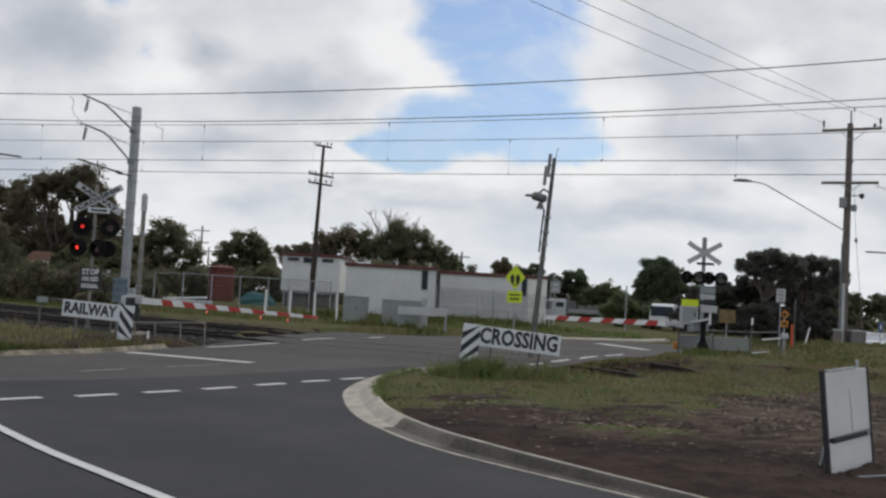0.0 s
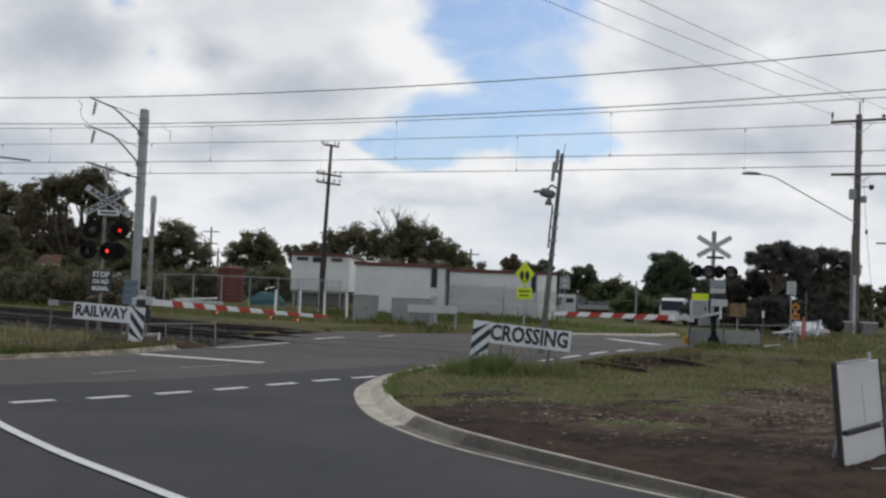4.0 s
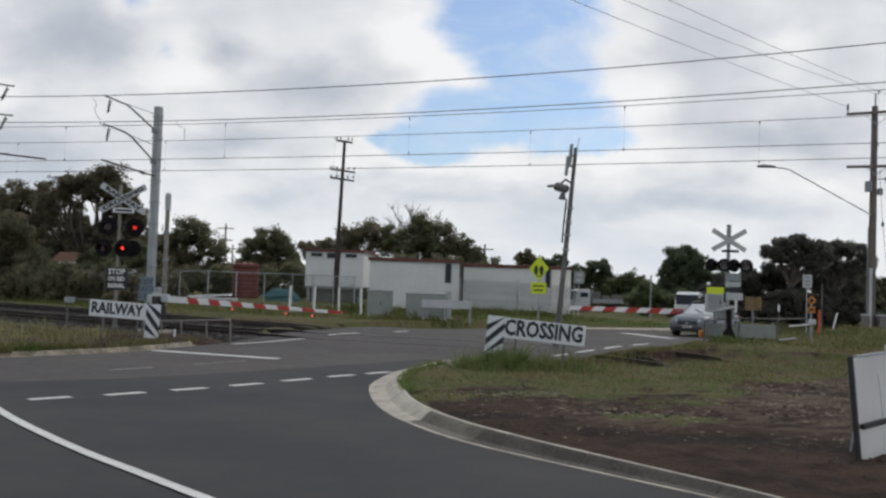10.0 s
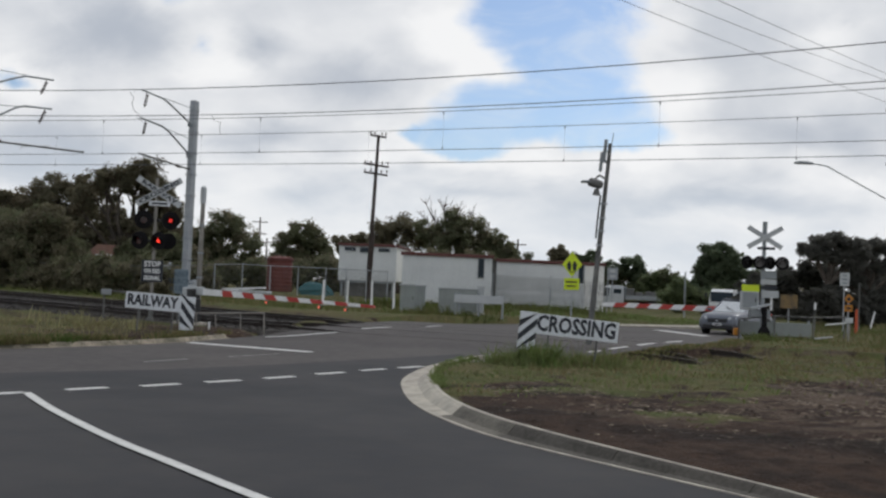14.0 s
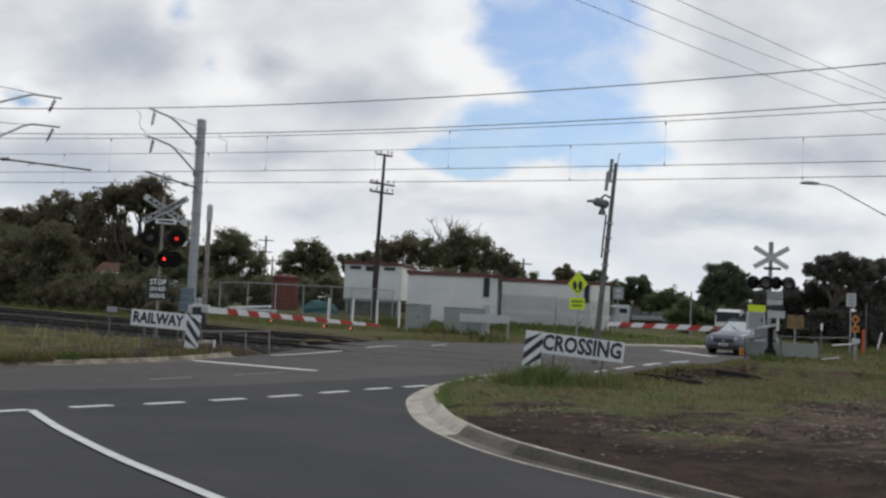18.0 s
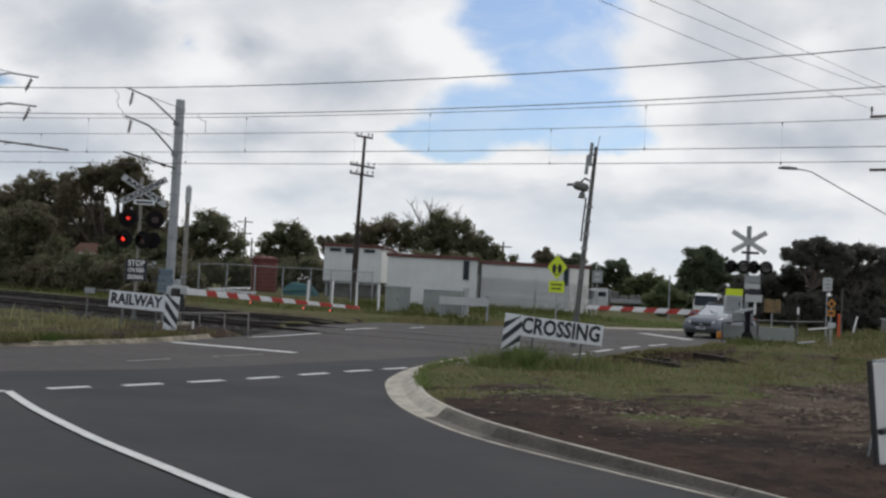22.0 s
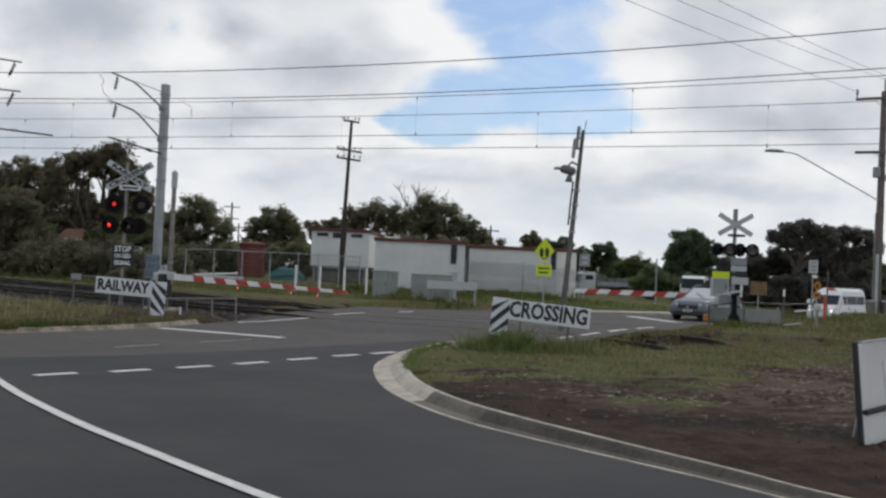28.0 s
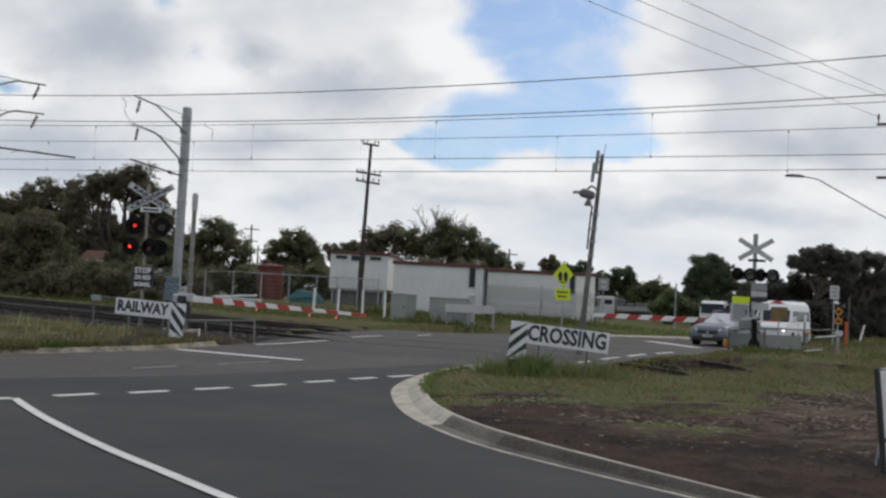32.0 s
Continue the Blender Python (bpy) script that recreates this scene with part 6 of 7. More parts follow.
    rs = part("roof_sign", G().prism([(-0.46, 0), (0.46, 0), (0.40, 0.09), (0.24, 0.14), (0.1, 0.21), (-0.1, 0.21), (-0.24, 0.14), (-0.40, 0.09)], 0.05, pose(-0.85, 0, 1.93) @ pose(0, 0, 0, 0, 0, -90) @ FACE), M_RED, cab, "red roof sign plate")
    root.scale = (1.03, 1.03, 1.06)
    return root


def truck(x, y, yaw, k=1.0, paint=M_VAN, load=1.0):
    root = thing("parked_truck", pose(x, y, 0.15, 0, 0, yaw), "parked white tray truck beyond the crossing", "truck", "parked vehicles")
    cab = part("cab", shell([(-2.6, 0.85, 0.45, 1.2, 0.82), (-2.5, 0.92, 0.4, 2.1, 0.80), (-2.2, 0.95, 0.4, 2.3, 0.80), (-1.1, 0.95, 0.4, 2.3, 0.82)]), paint, root)
    part("windscreen", G().box((-2.56, 0, 1.62), (0.06, 1.62, 0.86), 0.02, pose(0, 0, 0, 0, 7, 0)), M_GLASSD, cab)
    for s in (-1, 1):
        part("side_window", G().box((-1.75, s * 0.92, 1.7), (0.8, 0.05, 0.5), 0.02), M_GLASSD, cab)
        part("mirror", G().box((-2.45, s * 1.15, 1.75), (0.08, 0.16, 0.4), 0.02), M_PLASTIC, cab)
        for wx in (-1.8, 1.6):
            wheel(root, wx, s * 0.82, 0.4)
    part("tray", G().box((1.0, 0, 0.95), (3.8, 2.0, 0.14), 0.02), M_GREY, root)
    part("tray_side", G().box((1.0, -1.0, 1.15), (3.8, 0.05, 0.35), 0.01), M_GREY, root)
    part("headboard", G().box((-0.9, 0, 1.6), (0.08, 1.9, 1.2), 0.01), M_GREY, root)
    part("chassis", G().box((0.2, 0, 0.7), (4.6, 0.8, 0.2), 0.02), M_BLACK, root)
    for lx, lh in ((-0.3, 0.55), (0.6, 0.35), (1.6, 0.25), (2.3, 0.4)):
        part("load", G().box((lx, 0.1, 1.02 + lh * load / 2), (0.8, 1.5, lh * load), 0.04), M_LEANP, root)
    root.scale = (0.95, 1.05, k)
    return root


truck(21.6, 80.0, 64, 0.88)
truck(16.6, 95.0, 12, 0.90, M_PALE, 1.9)
root = thing("steel_post", pose(15.94, 70.0, 0.1), "slim grey steel post beside the far road", "post")
part("shaft", G().tube([(0, 0, -0.2), (0, 0, 3.1)], [0.06, 0.05], 8), M_GREY, root)
SEDAN = sedan("silver_car", M_SILVER, "silver-blue sedan waiting at the lowered boom gate", pose(12.5, 45.5, 0))
VAN = van("minibus", pose(20, 50, 0))
WCAR = sedan("white_car", M_VAN, "white sedan driving away along the far road", pose(35, 66, 0))


# ---------------------------------------------------------------- trees and plants
def leaves(name, blobs, count, size, material, seed, drop=0.0, flatten=1.0, up=0.35, dense=20, puff=0.45):
    """A crown: many small leaf sprays set round uneven clumps, thinner inside, with gaps between the clumps."""
    r = np.random.default_rng(seed)
    cs = []
    for bx, by, bz, br in blobs:
        k = max(8, int(dense * br))
        d = r.normal(size=(k, 3))
        d /= np.linalg.norm(d, axis=1)[:, None]
        rad = br * r.uniform(0.25, 1.05, (k, 1)) ** 0.7
        c = np.array([bx, by, bz]) + d * rad * np.array([1, 1, 0.8 * flatten])
        cs.append(np.hstack([c, r.uniform(0.16, puff, (k, 1)) * br ** 0.8]))
    cs = np.vstack(cs)
    vol = cs[:, 3] ** 2
    pick = r.choice(len(cs), count, p=vol / vol.sum())
    d = r.normal(size=(count, 3))
    d[:, 2] += 0.25
    d /= np.linalg.norm(d, axis=1)[:, None]
    pos = cs[pick, :3] + d * (cs[pick, 3:4] * r.uniform(0.40, 1.15, (count, 1))) * np.array([1, 1, 0.8])
    pos[:, 2] -= drop * r.uniform(0, 1, count) ** 2
    nrm = d * 0.55 + r.normal(size=(count, 3)) * 0.35 + np.array([0, 0, up])
    nrm /= np.linalg.norm(nrm, axis=1)[:, None]
    a = np.cross(nrm, r.normal(size=(count, 3)))
    a /= np.linalg.norm(a, axis=1)[:, None]
    b = np.cross(nrm, a)
    s = size * r.uniform(0.5, 1.3, (count, 1))
    q = np.stack([pos - a * s, pos + b * s * 0.5 - a * 0.1 * s + nrm * s * 0.15, pos + a * s, pos - b * s * 0.5 + nrm * s * 0.1], 1).reshape(-1, 3)
    me = bpy.data.meshes.new(name)
    n = count
    me.vertices.add(4 * n)
    me.vertices.foreach_set("co", q.astype(np.float32).ravel())
    me.loops.add(4 * n)
    me.loops.foreach_set("vertex_index", np.arange(4 * n, dtype=np.int32))
    me.polygons.add(n)
    me.polygons.foreach_set("loop_start", np.arange(0, 4 * n, 4, dtype=np.int32))
    me.update(calc_edges=True)
    me.materials.append(material)
    return me


def tree(name, x, y, blobs, label, material=M_LEAF, count=7000, size=0.2, trunk=0.28, seed=1, flatten=1.0, second=None, z=None, drop=0.0, dense=20, puff=0.45):
    """Tapered trunk, limbs out to each clump, crown of leaf sprays. Blobs: offset x, y, height, radius."""
    zg = gz(x, y) if z is None else z
    root = thing(name, pose(x, y, zg), label, "tree", "trees")
    rr = random.Random(seed)
    zs = min(b[2] - b[3] * 0.4 for b in blobs)
    fork = Vector((rr.uniform(-0.2, 0.2), rr.uniform(-0.2, 0.2), max(0.6, zs * 0.7)))
    part("trunk", G().tube([(0, 0, -0.2), (0.05, 0, fork.z * 0.5), fork], [trunk * 1.25, trunk, trunk * 0.8], 9), M_BARK, root)
    for bx, by, bz, br in blobs:
        e = Vector((bx, by, bz + br * 0.3))
        mid = fork.lerp(e, 0.5) + Vector((rr.uniform(-0.4, 0.4), rr.uniform(-0.4, 0.4), rr.uniform(-0.1, 0.5)))
        limb = part("limb", G().tube([fork, mid, e], [trunk * 0.6, trunk * 0.35, 0.04], 6), M_BARK, root)
        for k in range(3):
            t = Vector((bx + rr.uniform(-1, 1) * br * 0.8, by + rr.uniform(-1, 1) * br * 0.8, bz + rr.uniform(-0.3, 0.9) * br))
            part("branch", G().tube([mid.lerp(e, rr.uniform(0.1, 0.8)), t], [trunk * 0.2, 0.02], 5), M_BARK, limb)
    count, size = int(count * 2.7), size * 0.72
    crown = leaves("crown", blobs, count, size, material, seed, drop, flatten, 0.35, dense, puff)
    part("crown", crown, material, root)
    if second:
        part("outer_foliage", leaves("outer_foliage", [(a, b, c + r * 0.25, r * 0.95) for a, b, c, r in blobs], count // 6, size, second, seed + 50, drop, flatten, 0.35, dense, puff), second, root)
    return root


def cluster(n, sx, sy, z0, z1, r0, r1, seed):
    q = random.Random(seed)
    return [(q.uniform(-sx, sx), q.uniform(-sy, sy), q.uniform(z0, z1), q.uniform(r0, r1)) for _ in range(n)]


GUM = "spreading eucalyptus with dark trunk and uneven olive crown"
# group beyond the tracks, behind the near signal
tree("gum_tree", -22.6, 70.0, [(0.9, 0, 8.1, 1.45), (0.1, 0.2, 7.9, 1.2), (0.6, 0, 8.3, 1.0), (1.4, 0.1, 7.9, 1.1), (2.0, 0, 6.8, 1.1), (-1.7, 0.4, 4.5, 0.9), (-1.0, 0.4, 5.5, 0.5), (1.6, 0.4, 7.3, 1.3), (2.0, 0.3, 4.9, 1.0), (-0.6, 0, 7.7, 1.1), (-1.8, 0.3, 7.6, 1.2), (-2.8, 0, 6.6, 1.2), (1.3, 0, 6.3, 0.9), (2.4, 0.5, 5.9, 1.1), (-1.4, 0, 6.6, 0.6), (3.2, 0, 4.3, 1.2), (-3.2, 0, 5.2, 1.1), (-2.6, 0, 3.2, 1.3), (1.0, 0, 4.5, 1.1), (-0.4, 0.4, 4.7, 0.7), (2.2, 0, 3.0, 1.4), (-0.6, 0.5, 2.9, 1.1), (3.2, 0.2, 5.3, 0.9), (3.0, 0.2, 6.2, 0.7), (1.8, 0.3, 4.5, 1.0), (0.2, 0.5, 3.8, 1.0)], GUM, M_LEAF, 24000, 0.14, 0.32, 11, second=M_LEAF5, dense=13, puff=0.46)
tree("gum_tree", -28.8, 75.0, [(-2.6, 0, 6.0, 1.6), (-0.8, 0, 6.8, 1.6), (1.4, 0, 7.0, 1.5), (2.8, 0, 5.6, 1.4), (-4.3, 0, 5.6, 1.5), (0.5, 0, 4.6, 1.7), (-3.4, 0, 3.6, 1.7), (2.6, 0, 3.2, 1.6)], GUM, M_LEAF, 14000, 0.16, 0.34, 12, second=M_LEAF5, dense=15, puff=0.46)
tree("gum_tree", -34.5, 78.0, [(-2.0, 0, 5.0, 1.9), (1.0, 0, 6.0, 1.7), (2.8, 0, 5.0, 1.6), (0.0, 0, 3.4, 2.0), (2.8, 0, 2.6, 1.8)], GUM, M_LEAF, 7000, 0.18, 0.3, 13, second=M_LEAF5)
tree("shrub_tree", -25.6, 64.0, [(-2.2, 0, 3.3, 1.6), (0.0, 0, 4.0, 1.5), (1.2, 0, 2.6, 1.2), (-3.6, 0, 2.4, 1.4), (0, 0, 1.8, 1.4), (2.8, 0, 1.5, 1.1)], "dense dark shrubby tree behind the far fence", M_LEAF, 8000, 0.16, 0.2, 14, second=M_LEAF2)
tree("shrub_tree", -30.5, 66.0, [(-1.5, 0, 2.9, 1.7), (1.2, 0, 3.6, 1.7), (2.8, 0, 2.2, 1.5), (-3.0, 0, 2.0, 1.5), (0, 0, 1.5, 1.3)], "dense dark shrubby tree behind the far fence", M_LEAF, 8000, 0.16, 0.2, 15, second=M_LEAF2)
tree("shrub_tree", -22.4, 72.5, [(-1.8, 0, 3.6, 1.4), (0.2, 0, 4.4, 1.3), (1.8, 0, 3.8, 1.3), (3.2, 0, 2.6, 1.3), (0.4, 0, 2.4, 1.5), (-2.4, 0, 2.0, 1.3)], "dense dark shrubby tree under the eucalyptus", M_LEAF, 7000, 0.16, 0.2, 38)
tree("shrub_tree", -19.2, 66.0, [(-1.8, 0, 2.4, 1.3), (0.4, 0, 2.8, 1.3), (1.9, 0, 2.0, 1.1), (0, 0, 1.3, 1.2)], "olive shrub behind the far fence", M_LEAF2, 6000, 0.15, 0.15, 16)
tree("shrub", -14.6, 50.5, [(-0.5, 0, 0.5, 0.55), (0.4, 0, 0.55, 0.5)], "low rounded green shrub beside the track", M_LEAF, 2200, 0.09, 0.05, 17)
tree("broad_tree", -20.6, 90.0, [(-1.6, 0, 4.6, 1.7), (0.2, 0, 5.8, 1.6), (1.9, 0, 4.4, 1.6), (2.6, 0, 2.6, 1.3), (-2.4, 0, 2.8, 1.5), (0, 0, 3.0, 1.6), (3.4, 0, 1.6, 1.2)], "rounded green tree beyond the yard fence", M_LEAF2, 8000, 0.19, 0.25, 18, second=M_LEAF)
tree("broad_tree", -16.4, 110.0, [(-1.6, 0, 4.9, 1.7), (0.1, 0, 6.0, 1.7), (1.7, 0, 4.9, 1.7), (2.3, 0, 3.2, 1.4), (-2.1, 0, 3.2, 1.5), (0, 0, 3.4, 1.7)], "rounded green tree beyond the yard", M_LEAF2, 7000, 0.22, 0.25, 19, second=M_LEAF)
tree("broad_tree", -12.4, 128.0, [(-1.4, 0, 5.6, 1.4), (0.6, 0, 6.0, 1.4), (1.8, 0, 4.4, 1.4), (-0.2, 0, 3.8, 1.6)], "small dark tree beyond the yard", M_LEAF, 4000, 0.24, 0.2, 20)
tree("gum_tree", -5.4, 100.0, [(-1.6, 0, 5.9, 1.5), (0.4, 0, 6.6, 1.4), (1.5, 0, 5.2, 1.5), (-1.2, 0, 4.2, 1.4)], GUM, M_LEAF, 4000, 0.19, 0.25, 21, second=M_LEAF5)
tree("gum_tree", -0.6, 98.0, [(-2.0, 0, 6.0, 1.4), (0.6, 0, 7.2, 1.4), (2.4, 0, 6.7, 1.4), (4.2, 0, 5.4, 1.5), (5.8, 0, 4.4, 1.2), (0.9, 0, 5.9, 1.4), (-0.6, 0, 5.0, 1.6), (2.2, 0, 4.8, 1.8), (5.0, 0, 4.0, 1.4)], GUM, M_LEAF2, 8000, 0.19, 0.3, 22, second=M_LEAF)
tree("shrub_tree", 6.6, 104.0, [(-1.6, 0, 4.4, 1.4), (0.4, 0, 3.6, 1.5), (2.2, 0, 2.8, 1.3)], "low green tree behind the sheds", M_LEAF2, 4000, 0.2, 0.2, 23)
tree("small_tree", 9.4, 92.0, [(0, 0, 4.6, 0.9), (0.4, 0, 3.6, 0.8)], "small dark tree behind the sheds", M_LEAF, 1800, 0.16, 0.12, 24)
tree("broad_tree", 16.2, 110.0, [(-3.4, 0, 4.4, 1.3), (-1.5, 0, 4.7, 1.3), (0.4, 0, 4.0, 1.2), (3.0, 0, 4.5, 1.4), (4.0, 0, 3.2, 1.3)], "dark tree beyond the far sheds", M_LEAF4, 5000, 0.22, 0.2, 25)
tree("broad_tree", 26.3, 100.0, [(-1.0, 0, 5.5, 1.4), (0.2, 0, 6.0, 1.2), (0.9, 0, 5.2, 1.4), (-1.9, 0, 4.0, 1.4), (0.4, 0, 3.6, 2.0), (2.2, 0, 4.0, 1.5), (-2.2, 0, 2.2, 1.5), (-0.5, 0, 2.0, 1.8)], "dense green tree beside the far road", M_LEAF4, 10000, 0.2, 0.28, 26)
for k, (x, y, h) in enumerate(((18.5, 112, 3.7), (21.0, 108, 3.4), (14.8, 116, 3.8), (23.0, 106, 3.3), (12.0, 120, 3.7))):
    tree("hedge_tree", x, y, cluster(5, 1.8, 1.0, h * 0.35, h * 0.9, 1.0, 1.4, 60 + k), "bushy light green tree in the far row", M_LEAF6, 3600, 0.2, 0.15, 70 + k, second=M_LEAF2)
PINE = "dark umbrella-shaped pine with bare lower limbs"
tree("pine_tree", 28.0, 76.0, [(-1.4, 0, 5.3, 0.95), (-0.6, 0.2, 5.8, 1.0), (0.4, 0, 5.9, 1.05), (1.3, 0, 5.7, 1.0), (2.0, 0, 5.3, 0.9), (-0.6, 0, 4.9, 0.9), (0.8, 0.2, 4.8, 1.0), (1.8, 0.2, 4.2, 0.9)], PINE, M_LEAF3, 17000, 0.11, 0.26, 31, 0.8, dense=48, puff=0.36)
tree("pine_tree", 31.8, 78.6, [(-1.1, 0, 5.4, 0.95), (-0.1, 0, 5.8, 1.05), (1.0, 0, 5.9, 1.05), (2.2, 0, 5.6, 1.0), (0.4, 0, 4.8, 1.0), (2.8, 0, 4.7, 1.0), (-0.8, 0, 4.3, 0.9), (1.4, 0, 4.2, 0.9), (-1.5, 0.3, 3.4, 1.0), (-0.3, 0.3, 3.0, 1.0)], PINE, M_LEAF3, 16000, 0.11, 0.26, 32, 0.8, dense=48, puff=0.36)
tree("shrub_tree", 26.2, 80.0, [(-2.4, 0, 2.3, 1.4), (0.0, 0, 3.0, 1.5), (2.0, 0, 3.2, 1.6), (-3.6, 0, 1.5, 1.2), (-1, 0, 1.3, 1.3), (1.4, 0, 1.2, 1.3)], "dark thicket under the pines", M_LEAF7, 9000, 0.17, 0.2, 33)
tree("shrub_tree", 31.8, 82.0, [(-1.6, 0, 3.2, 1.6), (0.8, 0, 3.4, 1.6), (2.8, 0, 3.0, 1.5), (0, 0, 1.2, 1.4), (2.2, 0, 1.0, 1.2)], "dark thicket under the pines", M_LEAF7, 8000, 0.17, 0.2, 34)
tree("shrub_tree", 20.6, 84.0, cluster(6, 2.2, 0.8, 0.8, 2.4, 1.0, 1.4, 77), "green thicket beside the far road", M_LEAF6, 6000, 0.17, 0.15, 35)
tree("broad_tree", 46.5, 100.0, [(-3.0, 0, 2.6, 1.3), (-1.0, 0, 3.3, 1.3), (1.4, 0, 3.0, 1.3), (3.4, 0, 3.6, 1.4), (5.0, 0, 3.0, 1.3)], "far green tree along the road", M_LEAF2, 6000, 0.2, 0.2, 36, second=M_LEAF)
tree("broad_tree", 39.6, 92.0, [(-1.4, 0, 3.6, 1.2), (0.4, 0, 4.0, 1.1), (1.0, 0, 2.4, 1.2), (-1.2, 0, 1.8, 1.2)], "far dark tree along the road", M_LEAF, 5000, 0.18, 0.2, 37)

for k, (x, y, h) in enumerate(((-32.5, 63.5, 2.6), (-28.2, 62.0, 2.9), (-23.6, 61.5, 1.5), (-19.8, 61.0, 2.0), (-16.6, 61.5, 1.6), (-36.5, 64.0, 3.0))):
    tree("hedge_shrub", x, y, cluster(6, 2.2, 0.6, h * 0.3, h * 0.85, 0.9, 1.3, 160 + k) + [(q, -0.3, 0.5, 0.75) for q in (-2.1, -0.7, 0.7, 2.1)], "dense dark shrub along the line side", M_LEAF, 5200, 0.15, 0.1, 170 + k, second=M_LEAF2)

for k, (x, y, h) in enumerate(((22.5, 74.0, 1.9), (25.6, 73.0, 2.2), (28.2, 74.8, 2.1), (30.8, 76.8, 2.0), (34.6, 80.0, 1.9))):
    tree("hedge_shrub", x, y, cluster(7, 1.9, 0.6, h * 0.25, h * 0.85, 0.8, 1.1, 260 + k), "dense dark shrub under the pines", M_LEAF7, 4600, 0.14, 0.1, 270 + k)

for k, (x, y, h) in enumerate(((-3.4, 82.0, 3.9), (0.2, 84.0, 3.9), (3.6, 86.0, 3.7), (6.6, 88.0, 3.5), (-11.4, 84.0, 2.5), (-8.8, 86.0, 2.3), (-14.2, 83.0, 2.6), (-17.2, 82.0, 2.4))):
    tree("hedge_shrub", x, y, cluster(6, 1.8, 0.6, h * 0.25, h * 0.85, 0.8, 1.2, 360 + k), "dense dark shrub behind the yard", M_LEAF2, 4200, 0.15, 0.1, 370 + k, second=M_LEAF)

# bare twiggy tree behind the sheds
root = thing("bare_tree", pose(-0.6, 101.0, 0.2), "leafless grey twiggy tree behind the sheds", "tree", "trees")
part("trunk", G().tube([(0, 0, 0), (0.1, 0, 5.6)], [0.2, 0.12], 8), M_POLEG, root)
tw = random.Random(5)
for k in range(34):
    a = Vector((0.1, 0, tw.uniform(3.6, 5.6)))
    b = a + Vector((tw.uniform(-3.2, 2.6), tw.uniform(-1, 1), tw.uniform(2.6, 4.7)))
    br = part("branch", G().tube([a, a.lerp(b, 0.5) + Vector((0, 0, -0.2)), b], [0.06, 0.04, 0.016], 5), M_POLEG, root)
    for j in range(8):
        c = a.lerp(b, tw.uniform(0.4, 1.0))
        part("twig", G().tube([c, c + Vector((tw.uniform(-0.8, 0.8), tw.uniform(-0.4, 0.4), tw.uniform(0.3, 1.2)))], [0.032, 0.018], 4), M_POLEG, br)

# scaled-down stand-in house among the far trees; only its roof shows above the hedge
root = thing("house", pose(-22.9, 66.9, 0.1), "scaled-down pale brick house with terracotta roof among trees", "house")
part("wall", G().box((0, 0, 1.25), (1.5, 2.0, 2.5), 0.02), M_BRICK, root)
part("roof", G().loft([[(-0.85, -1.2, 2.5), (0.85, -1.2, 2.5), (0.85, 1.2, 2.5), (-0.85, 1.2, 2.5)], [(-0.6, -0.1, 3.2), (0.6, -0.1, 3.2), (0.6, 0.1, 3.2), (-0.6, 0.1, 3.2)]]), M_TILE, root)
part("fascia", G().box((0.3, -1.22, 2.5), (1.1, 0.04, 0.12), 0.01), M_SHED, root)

# far woods closing the horizon
def woods(name, pts, h, n, material, seed, label):
    r = np.random.default_rng(seed)
    blobs = []
    for (ax, ay), (bx, by) in zip(pts[:-1], pts[1:]):
        k = max(2, int(math.dist((ax, ay), (bx, by)) / 5))
        for i in range(k):
            t = (i + r.uniform(0, 1)) / k
            hh = h * r.uniform(0.55, 1.1)
            blobs.append((ax + (bx - ax) * t, ay + (by - ay) * t + r.uniform(-4, 4), hh * 0.62, hh * 0.42))
            blobs.append((ax + (bx - ax) * t + r.uniform(-3, 3), ay + (by - ay) * t - 2, hh * 0.25, hh * 0.35))
    ob = new(name, leaves(name, blobs, n, 0.42, material, seed))
    tagged(ob, label, "woods", "", "stuff")


woods("far_woods", [(-130, 60), (-95, 110), (-60, 135), (-20, 160), (20, 165), (60, 160), (110, 130), (150, 80)], 6.0, 42000, M_LEAF, 91, "row of distant trees closing the horizon")
woods("far_woods", [(30, 104), (46, 108), (75, 112), (110, 100)], 4.2, 12000, M_LEAF2, 95, "row of green trees beyond the far road")
woods("far_woods", [(-75, 58), (-48, 76), (-38, 84)], 6.0, 16000, M_LEAF, 92, "dark trees along the railway")
woods("far_woods", [(140, 60), (170, -40), (120, -150), (0, -180), (-120, -140), (-160, -30), (-130, 60)], 7.0, 16000, M_LEAF2, 93, "distant trees round the place")


